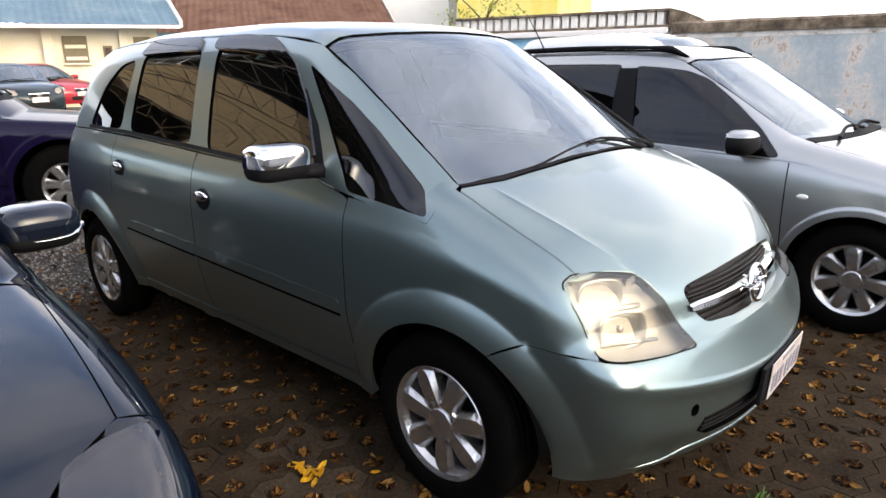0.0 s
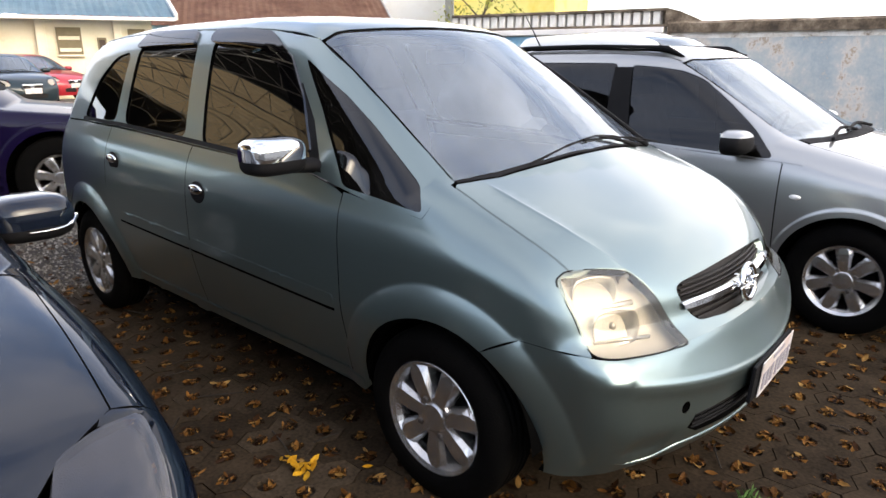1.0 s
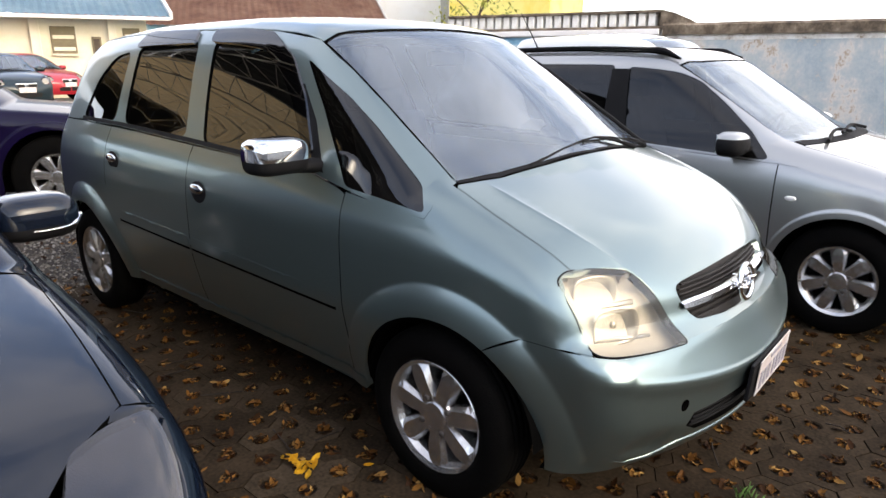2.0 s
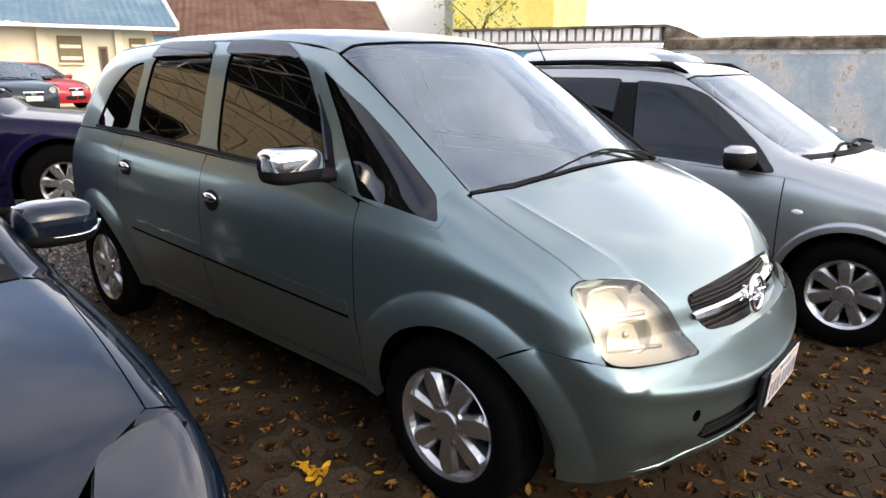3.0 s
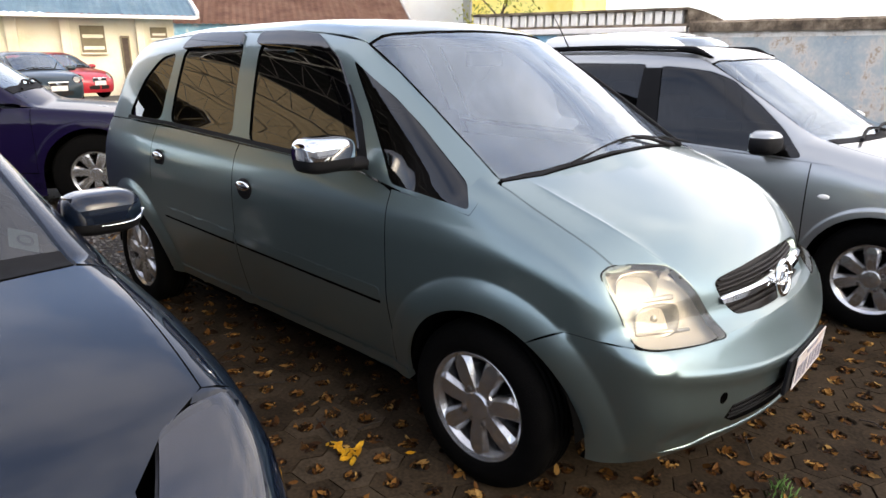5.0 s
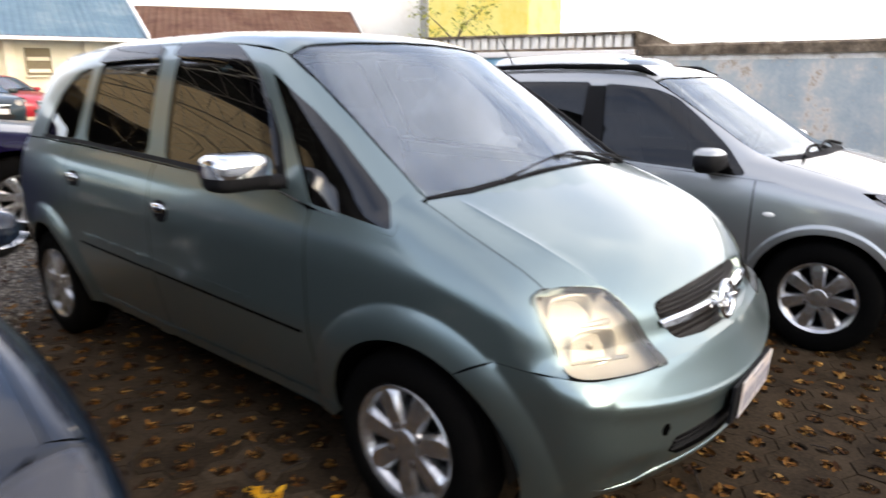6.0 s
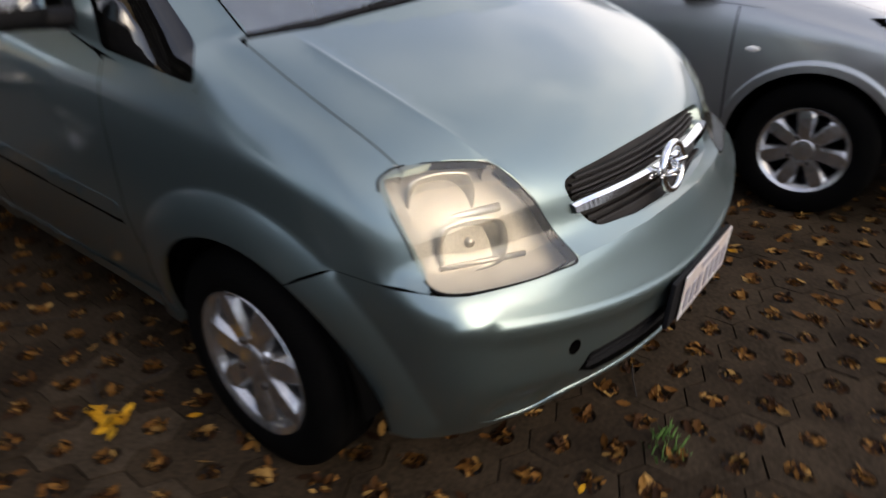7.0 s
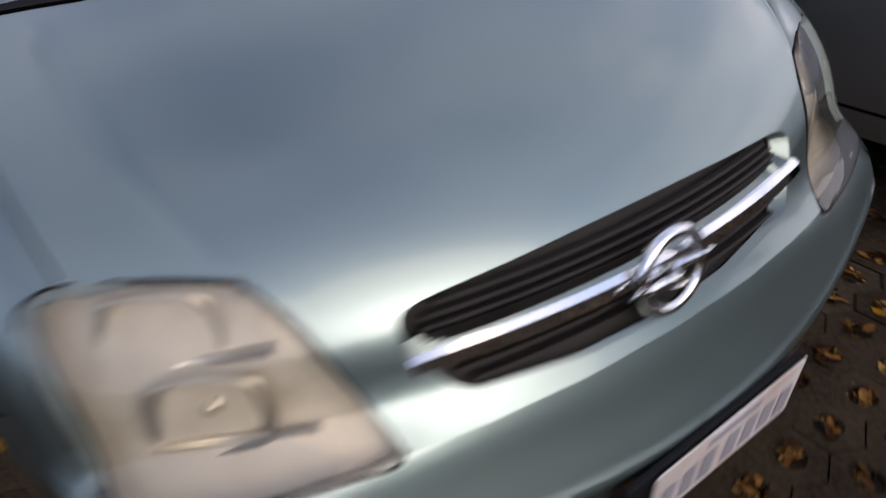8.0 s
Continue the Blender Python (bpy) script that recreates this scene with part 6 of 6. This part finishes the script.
for x in np.linspace(-ln / 2, 5.45, 6):
    for y in (-4.6, 4.6) if x < 0 else (-4.6,):
        bm = bmesh.new()
        tube(bm, [(x, y, -0.9), (x, y, 3.45)], 0.07, 10)
        part("post", bm, TRUSS, canopy)
    bm = bmesh.new()
    top = [(x, -4.5 * math.cos(math.pi * j / 14), 3.33 + 2.05 * math.sin(math.pi * j / 14)) for j in range(15)]
    bot = [(x, -4.5 + 9.0 * j / 14, 3.3 + 1.35 * math.sin(math.pi * j / 14)) for j in range(15)]
    tube(bm, top, 0.024, 6), tube(bm, bot, 0.024, 6)
    for j in range(14):
        tube(bm, [bot[j], top[j + 1]], 0.012, 5), tube(bm, [top[j], bot[j]], 0.012, 5)
    part("truss", bm, TRUSS, canopy, "steel lattice truss")
for y in (-4.6, 4.6):
    bm = bmesh.new()
    a, b = [(-ln / 2 + 13.95 * j / 20, y, 3.4) for j in range(21)], [(-ln / 2 + 13.95 * j / 20, y, 2.75) for j in range(21)]
    tube(bm, a, 0.035, 6), tube(bm, b, 0.035, 6)
    for j in range(20):
        tube(bm, [a[j], b[j + 1]], 0.02, 5), tube(bm, [b[j], a[j + 1]], 0.02, 5)
    part("truss", bm, TRUSS, canopy, "steel lattice truss")
bm = bmesh.new()
rows = [[bm.verts.new((-ln / 2, -4.6 * math.cos(math.pi * j / 20), 3.3 if z < 0 else 3.4 + 2.1 * math.sin(math.pi * j / 20))) for j in range(21)] for z in (-1, 1)]
for j in range(20):
    bm.faces.new((rows[0][j], rows[0][j + 1], rows[1][j + 1], rows[1][j]))
bmesh.ops.solidify(bm, geom=bm.faces[:], thickness=0.02)
part("end_sheet", bm, SHEET_TAN, canopy)
bm = bmesh.new()
box(bm, (0, 0.1, 1.6), (44, 0.2, 3.2), 0.02)
back = part("wall_south", bm, LIMEWASH)
back.matrix_basis = pose(-8, -15.5, 0)
tagged(back, "whitewashed yard wall behind the canopy", "wall", kind="structure")
# service cables from the canopy to the houses
for a, b, sag in (((-7.6, -4.6, 5.7), (-27.0, 9.8, 4.9), 0.5), ((-7.6, -3.2, 4.9), (-26.0, 23.5, 6.9), 0.6)):
    a, b = Vector(a), Vector(b)
    bm = bmesh.new()
    tube(bm, [a + (b - a) * t - Vector((0, 0, 4 * sag * t * (1 - t))) for t in np.linspace(0, 1, 25)], 0.016, 6)
    tagged(part("service_cable", bm, PLASTIC), "black overhead service cable strung over the yard", "cable", "overhead cables")
# street side: a long barred gate between whitewashed walls
gate = thing("gate", "white barred steel gate on the street side", "gate", m=pose(7.6, 2.3, 0, 0, 0, 90))
for z in (0.12, 1.05, 2.20):
    boxpart("gate_rail", (0, 0.03, z), (12.0, 0.05, 0.07), TRUSS, gate)
bm = bmesh.new()
box(bm, (0, 0, 1.15), (0.11, 0.035, 2.2), 0.006)
bar = part("bar", bm, WHITE, gate)
bar.location.x = -5.85
for i in range(1, 46):
    o = new("bar", bar.data)
    o.parent, o.location = gate, (-5.85 + 0.26 * i, 0, 0)
for x, ln2 in ((-9.8, 12.0), (13.4, 10.0)):
    bm = bmesh.new()
    box(bm, (0, 0, 1.0), (ln2, 0.2, 2.0), 0.02)
    w = part("wall_east", bm, LIMEWASH)
    w.matrix_basis = pose(7.6, x, 0, 0, 0, 90)
    tagged(w, "whitewashed wall beside the gate", "wall", kind="structure")

# plain unseen wall, added beyond the gate to darken low reflections
bm = bmesh.new()
box(bm, (0, 0, 2.4), (60, 0.4, 4.8), 0.03)
w = part("reflection_wall", bm, GREYW)
w.matrix_basis = pose(19, 0, 0, 0, 0, 90)
tagged(w, "plain grey wall added out of view to darken reflections", "wall", kind="structure")

# white hatchback beyond the wagon
TALL = dict(HATCH, roof=((-3.3, -2.9, -2.2, -1.6, -1.2, -0.9), (1.49, 1.57, 1.61, 1.625, 1.61, 1.56)), screen=(1.04, -0.10, 0.72, 0.20),
    width=((0.15, 0.3, 0.45, 0.6, 0.75, 0.86, 0.93, 1.0, 1.3, 1.6, 1.75), (0.76, 0.80, 0.825, 0.835, 0.83, 0.80, 0.78, 0.765, 0.70, 0.65, 0.58)), k_top=0.09)
TALL_G = dict(HATCH_G, panes=[[(-1.33, 0.955), (-0.55, 0.935), (-0.80, 1.24), (-0.96, 1.35), (-1.38, 1.40)], [(-2.02, 0.975), (-1.44, 0.96), (-1.48, 1.40), (-2.04, 1.39)], [(-2.6, 0.99), (-2.12, 0.98), (-2.14, 1.38), (-2.4, 1.36)]])
WHITE_PAINT = mat("white_paint", (0.78, 0.78, 0.76), 0.3, 0, 0.05, 2, 400, 0, 1.0)
parked_car(TALL, TALL_G, WHITE_PAINT, "hatchback", "tall white hatchback between wagon and wall", "parked cars", pose(-1.10, 5.3, 0.05), h=0.08, glass_side=GLASS_MID, detail=False)


# ---------------------------------------------------------------- ground, gravel, leaves, pavers
SOIL = mat("dark_soil", (0.012, 0.008, 0.006), 0.95, 0, 0.4, 3.0, 60, 0.6, second=(0.022, 0.015, 0.010))
YARD = mat("yard_concrete", (0.066, 0.064, 0.062), 0.85, 0, 0.2, 0.8, 30, 0.3, second=(0.046, 0.044, 0.042))


def island(name, colours, stops, rough=0.8, objects=False, bump=0.3, grain=0.25):
    """Pieces that each take their own tone."""
    m = bpy.data.materials.new(name)
    m.use_nodes = True
    n, l = m.node_tree.nodes, m.node_tree.links
    b = n["Principled BSDF"]
    src = n.new("ShaderNodeObjectInfo").outputs["Random"] if objects else n.new("ShaderNodeNewGeometry").outputs["Random Per Island"]
    co, no, big, ra, mul, mp, bu = (n.new(k) for k in ("ShaderNodeNewGeometry", "ShaderNodeTexNoise", "ShaderNodeTexNoise", "ShaderNodeValToRGB", "ShaderNodeMix", "ShaderNodeMapRange", "ShaderNodeBump"))
    while len(ra.color_ramp.elements) < len(colours):
        ra.color_ramp.elements.new(0.5)
    for e, c, s in zip(ra.color_ramp.elements, colours, stops):
        e.position, e.color = s, (*c, 1)
    l.new(src, ra.inputs["Fac"])
    no.inputs["Scale"].default_value, no.inputs["Detail"].default_value = 70, 6
    big.inputs["Scale"].default_value, big.inputs["Detail"].default_value = 5, 5
    l.new(co.outputs["Position"], no.inputs["Vector"]), l.new(co.outputs["Position"], big.inputs["Vector"])
    ad = n.new("ShaderNodeMath")
    ad.operation = "ADD"
    l.new(no.outputs["Fac"], ad.inputs[0]), l.new(big.outputs["Fac"], ad.inputs[1])
    mp.inputs["From Min"].default_value, mp.inputs["From Max"].default_value = 0.6, 1.4
    mp.inputs["To Min"].default_value, mp.inputs["To Max"].default_value = 1 - 1.6 * grain, 1 + 1.6 * grain
    l.new(ad.outputs[0], mp.inputs["Value"])
    mul.data_type, mul.blend_type = "RGBA", "MULTIPLY"
    mul.inputs["Factor"].default_value = 1
    l.new(ra.outputs["Color"], mul.inputs["A"]), l.new(mp.outputs["Result"], mul.inputs["B"]), l.new(mul.outputs["Result"], b.inputs["Base Color"])
    b.inputs["Roughness"].default_value, b.inputs["Specular IOR Level"].default_value = rough, 0.06
    bu.inputs["Strength"].default_value, bu.inputs["Distance"].default_value = bump, 0.004
    l.new(no.outputs["Fac"], bu.inputs["Height"]), l.new(bu.outputs["Normal"], b.inputs["Normal"])
    return m


PAVER_COLOURS = [(0.024, 0.0165, 0.0105), (0.035, 0.0245, 0.0155), (0.029, 0.020, 0.0125), (0.048, 0.035, 0.0235)]
PAVER = island("paver_concrete", PAVER_COLOURS, [0.0, 0.4, 0.7, 1.0], 0.82, True, grain=0.45)
PAVER_FAR = island("paver_concrete_joined", PAVER_COLOURS, [0.0, 0.4, 0.7, 1.0], 0.82, grain=0.45)
LEAF = island("dead_leaves", [(0.010, 0.005, 0.003), (0.034, 0.014, 0.005), (0.10, 0.042, 0.010), (0.20, 0.092, 0.022), (0.34, 0.20, 0.065)], [0.0, 0.36, 0.64, 0.86, 1.0], 0.55, bump=0.1)
YELLOW_LEAF = island("yellow_leaves", [(0.40, 0.18, 0.012), (0.52, 0.28, 0.022)], [0.0, 1.0], 0.5, bump=0.1)
PEBBLE = island("gravel_stones", [(0.07, 0.06, 0.05), (0.16, 0.145, 0.125), (0.30, 0.28, 0.25)], [0.0, 0.6, 1.0], 0.85)

bm = bmesh.new()
bmesh.ops.create_grid(bm, x_segments=8, y_segments=8, size=400)
tagged(part("ground", bm, SOIL), "dark earth under the pavers", "ground", kind="structure").location.z = -0.016
bm = bmesh.new()
box(bm, (-29.2, 8, -0.02), (41.6, 70, 0.036), 0.005)
tagged(part("pavement", bm, YARD), "grey concrete yard at the back", "pavement", kind="structure")

rnd = random.Random(11)
DX, DY = 0.13, 0.14
X0, Y0 = 0.83, 0.13


def cell(i, j):
    return X0 + DX * i, Y0 + DY * (j + 0.5 * i)


HEX = [(0.0838, 0), (0.0462, 0.07), (-0.0462, 0.07), (-0.0838, 0), (-0.0462, -0.07), (0.0462, -0.07)]


def paver_mesh(bm, ox, oy, oz, seg, lift=(0, 0)):
    """A block of four hexagonal cells, each with a round hole."""
    cells = [(DX * a, DY * (b + 0.5 * a)) for a in (0, 1) for b in (0, 1)]
    cx, cy = sum(c[0] for c in cells) / 4, sum(c[1] for c in cells) / 4
    key = {}

    def vert(x, y, z):
        k = (round(x, 4), round(y, 4), round(z, 4))
        if k not in key:
            s = 0.984
            key[k] = bm.verts.new((ox + cx + (x - cx) * s, oy + cy + (y - cy) * s, oz + z + lift[0] * (x - cx) + lift[1] * (y - cy)))
        return key[k]

    edges = {}
    for ux, uy in cells:
        outer = []
        for q in range(6):
            a, b = HEX[q], HEX[(q + 1) % 6]
            outer += [(ux + a[0] + (b[0] - a[0]) * t / seg, uy + a[1] + (b[1] - a[1]) * t / seg) for t in range(seg)]
        n = len(outer)
        ring = [(ux + 0.036 * math.cos(math.atan2(p[1] - uy, p[0] - ux)), uy + 0.036 * math.sin(math.atan2(p[1] - uy, p[0] - ux))) for p in outer]
        lip = [(ux + (p[0] - ux) * 0.86, uy + (p[1] - uy) * 0.86) for p in ring]
        for q in range(n):
            r = (q + 1) % n
            bm.faces.new((vert(*outer[q], 0), vert(*outer[r], 0), vert(*ring[r], 0), vert(*ring[q], 0)))
            bm.faces.new((vert(*ring[q], 0), vert(*ring[r], 0), vert(*lip[r], -0.006), vert(*lip[q], -0.006))) if seg > 1 else None
            z = -0.006 if seg > 1 else 0
            w = lip if seg > 1 else ring
            bm.faces.new((vert(*w[q], z), vert(*w[r], z), vert(*w[r], -0.02), vert(*w[q], -0.02)))
            k = tuple(sorted(((round(outer[q][0], 4), round(outer[q][1], 4)), (round(outer[r][0], 4), round(outer[r][1], 4)))))
            edges.setdefault(k, []).append((outer[q], outer[r]))
    for k, v in edges.items():
        if len(v) == 1:
            a, b = v[0]
            bm.faces.new((vert(*b, 0), vert(*a, 0), vert(*a, -0.02), vert(*b, -0.02)))


# gravel behind the pavers
PAVED = (-3.3, 6.2, -5.0, 7.0)
bm = bmesh.new()
for k in range(17000):
    x, y = (rnd.uniform(-6.4, -2.95), rnd.uniform(-1.5, 0.5)) if k < 13000 else (rnd.uniform(-8.5, -2.9), rnd.uniform(-3.2, 3.0))
    s = rnd.uniform(0.009, 0.024)
    m = Matrix.Translation((x, y, -0.018 + s * 0.3)) @ Euler((rnd.uniform(0, 3), rnd.uniform(0, 3), 0)).to_matrix().to_4x4() @ Matrix.Diagonal((s, s * rnd.uniform(0.6, 1), s * rnd.uniform(0.5, 0.8), 1))
    v = [bm.verts.new(m @ Vector(c)) for c in ((1, 0, 0), (0, 1, 0), (-1, 0.1, 0), (0, -1, 0.1), (0.2, 0, 1), (0, 0.1, -1))]
    for a, b in ((0, 1), (1, 2), (2, 3), (3, 0)):
        bm.faces.new((v[a], v[b], v[4])), bm.faces.new((v[b], v[a], v[5]))
tagged(part("gravel", bm, PEBBLE), "grey gravel with fallen leaves", "gravel", kind="stuff").location.z = 0.0
bm = bmesh.new()
box(bm, (-5.9, 0, -0.022), (5.3, 12, 0.03), 0.004)
tagged(part("gravel_bed", bm, SOIL), "packed earth below the gravel", "ground", kind="structure")

# leaves in the holes and on the blocks


def leaf(bm, x, y, z, s, tilt):
    m = Matrix.Translation((x, y, z)) @ Euler((rnd.gauss(0, tilt), rnd.gauss(0, tilt), rnd.uniform(0, 6.3))).to_matrix().to_4x4()
    c = rnd.uniform(0.05, 0.28)
    a = [bm.verts.new(m @ Vector(v)) for v in ((-s, 0, c * s * 0.6), (-0.45 * s, 0.36 * s, c * s * 0.5), (0.25 * s, 0.40 * s, c * s * 0.55), (s, 0, c * s), (0.25 * s, -0.40 * s, c * s * 0.5), (-0.45 * s, -0.36 * s, c * s * 0.55), (0, 0, 0))]
    for p, q in zip((0, 1, 2, 3, 4, 5), (1, 2, 3, 4, 5, 0)):
        bm.faces.new((a[p], a[q], a[6]))


bm = bmesh.new()
for i in range(-36, 42):
    for j in range(-60, 66):
        x, y = cell(i, j)
        if not (-3.4 < x < 4.6 and -3.2 < y < 6.5):
            continue
        for _ in range(rnd.choice((8, 10, 13, 17))):
            leaf(bm, x + rnd.gauss(0, 0.016), y + rnd.gauss(0, 0.016), rnd.uniform(-0.008, 0.008), rnd.uniform(0.010, 0.027), 0.40)
        if rnd.random() < 0.15:
            leaf(bm, x + rnd.gauss(0, 0.05), y + rnd.gauss(0, 0.05), 0.005, rnd.uniform(0.018, 0.036), 0.25)
for i in range(-26, 22):
    for j in range(-40, 46):
        x, y = cell(i, j)
        if -2.6 < x < 3.2 and -1.9 < y < 4.0:
            for _ in range(14):
                a, d = rnd.uniform(0, 6.3), 0.036 * math.sqrt(rnd.random())
                leaf(bm, x + d * math.cos(a), y + d * math.sin(a), rnd.uniform(-0.010, 0.004), rnd.uniform(0.005, 0.013), 0.5)
for _ in range(900):
    leaf(bm, rnd.uniform(-6.5, -3.0), rnd.uniform(-2.4, 2.0), 0.012, rnd.uniform(0.02, 0.035), 0.3)
tagged(part("fallen_leaves", bm, LEAF), "brown and orange fallen leaves lying in the paver holes", "leaves", kind="stuff")
bm = bmesh.new()
for k in range(16):
    leaf(bm, -0.45 + rnd.gauss(0, 0.05), -0.985 + rnd.gauss(0, 0.022), 0.012 + 0.003 * k / 4, rnd.uniform(0.020, 0.033), 0.35)
for _ in range(14):
    leaf(bm, rnd.uniform(-1.6, 2.0), rnd.uniform(-1.5, 1.5), 0.008, rnd.uniform(0.016, 0.030), 0.3)
tagged(part("yellow_leaves", bm, YELLOW_LEAF), "bright yellow fallen leaves on the pavers", "leaves", kind="stuff")
TWIG = mat("twig", (0.018, 0.012, 0.008), 0.9, 0, 0.3)
bm = bmesh.new()
for _ in range(60):
    x, y, a, s = rnd.uniform(-2.6, 2.8), rnd.uniform(-1.7, 2.6), rnd.uniform(0, 6.3), rnd.uniform(0.04, 0.13)
    d = Vector((math.cos(a), math.sin(a), 0)) * s
    tube(bm, [Vector((x, y, 0.006)) - d, Vector((x + rnd.gauss(0, 0.008), y + rnd.gauss(0, 0.008), 0.012)), Vector((x, y, 0.006)) + d], 0.0028, 5)
tagged(part("twigs", bm, TWIG), "thin dark twigs on the pavers", "twigs", kind="stuff")
GRASS = mat("grass", (0.06, 0.14, 0.025), 0.6, 0, 0.3)
bm = bmesh.new()
for _ in range(46):
    x, y, a = 0.80 + rnd.gauss(0, 0.03), -0.14 + rnd.gauss(0, 0.03), rnd.uniform(0, 6.3)
    d = Vector((math.cos(a), math.sin(a), 0)) * rnd.uniform(0.015, 0.045)
    h = rnd.uniform(0.02, 0.05)
    w = Vector((-math.sin(a), math.cos(a), 0)) * 0.003
    p = Vector((x, y, -0.02))
    v = [bm.verts.new(q) for q in (p - w, p + w, p + d * 0.6 + Vector((0, 0, h)) + w * 0.7, p + d + Vector((0, 0, h * 1.2)))]
    bm.faces.new((v[0], v[1], v[2])), bm.faces.new((v[0], v[2], v[3]))
tagged(part("grass_tuft", bm, GRASS), "small green weed in a paver hole", "grass", kind="stuff")

# the pavers, nearest ones as pieces of their own
pavement = thing("pavement", "brownish concrete pavers with leaf-filled round holes", "pavement", kind="structure")
variants = []
for k in range(3):
    bm = bmesh.new()
    paver_mesh(bm, 0, 0, 0, 2, (rnd.uniform(-0.01, 0.01), rnd.uniform(-0.01, 0.01)))
    me = bpy.data.meshes.new("paver")
    bm.normal_update()
    bm.to_mesh(me)
    bm.free()
    me.materials.append(PAVER)
    variants.append(me)
count = 0
far = bmesh.new()
for a in range(-40, 44):
    for b in range(-60, 62):
        x, y = X0 + 2 * DX * a, Y0 + DY * (2 * b + a)
        if not (PAVED[0] < x < PAVED[1] and PAVED[2] < y < PAVED[3]):
            continue
        z = rnd.uniform(-0.003, 0.003)
        if -2.4 < x < 2.2 and -1.75 < y < 2.8 and count < 300:
            o = new("paver", variants[count % 3])
            o.parent, o.location = pavement, (x, y, z)
            count += 1
        else:
            paver_mesh(far, x, y, z, 1, (rnd.uniform(-0.012, 0.012), rnd.uniform(-0.012, 0.012)))
tagged(part("far_pavers", far, PAVER_FAR, pavement), kind="stuff")
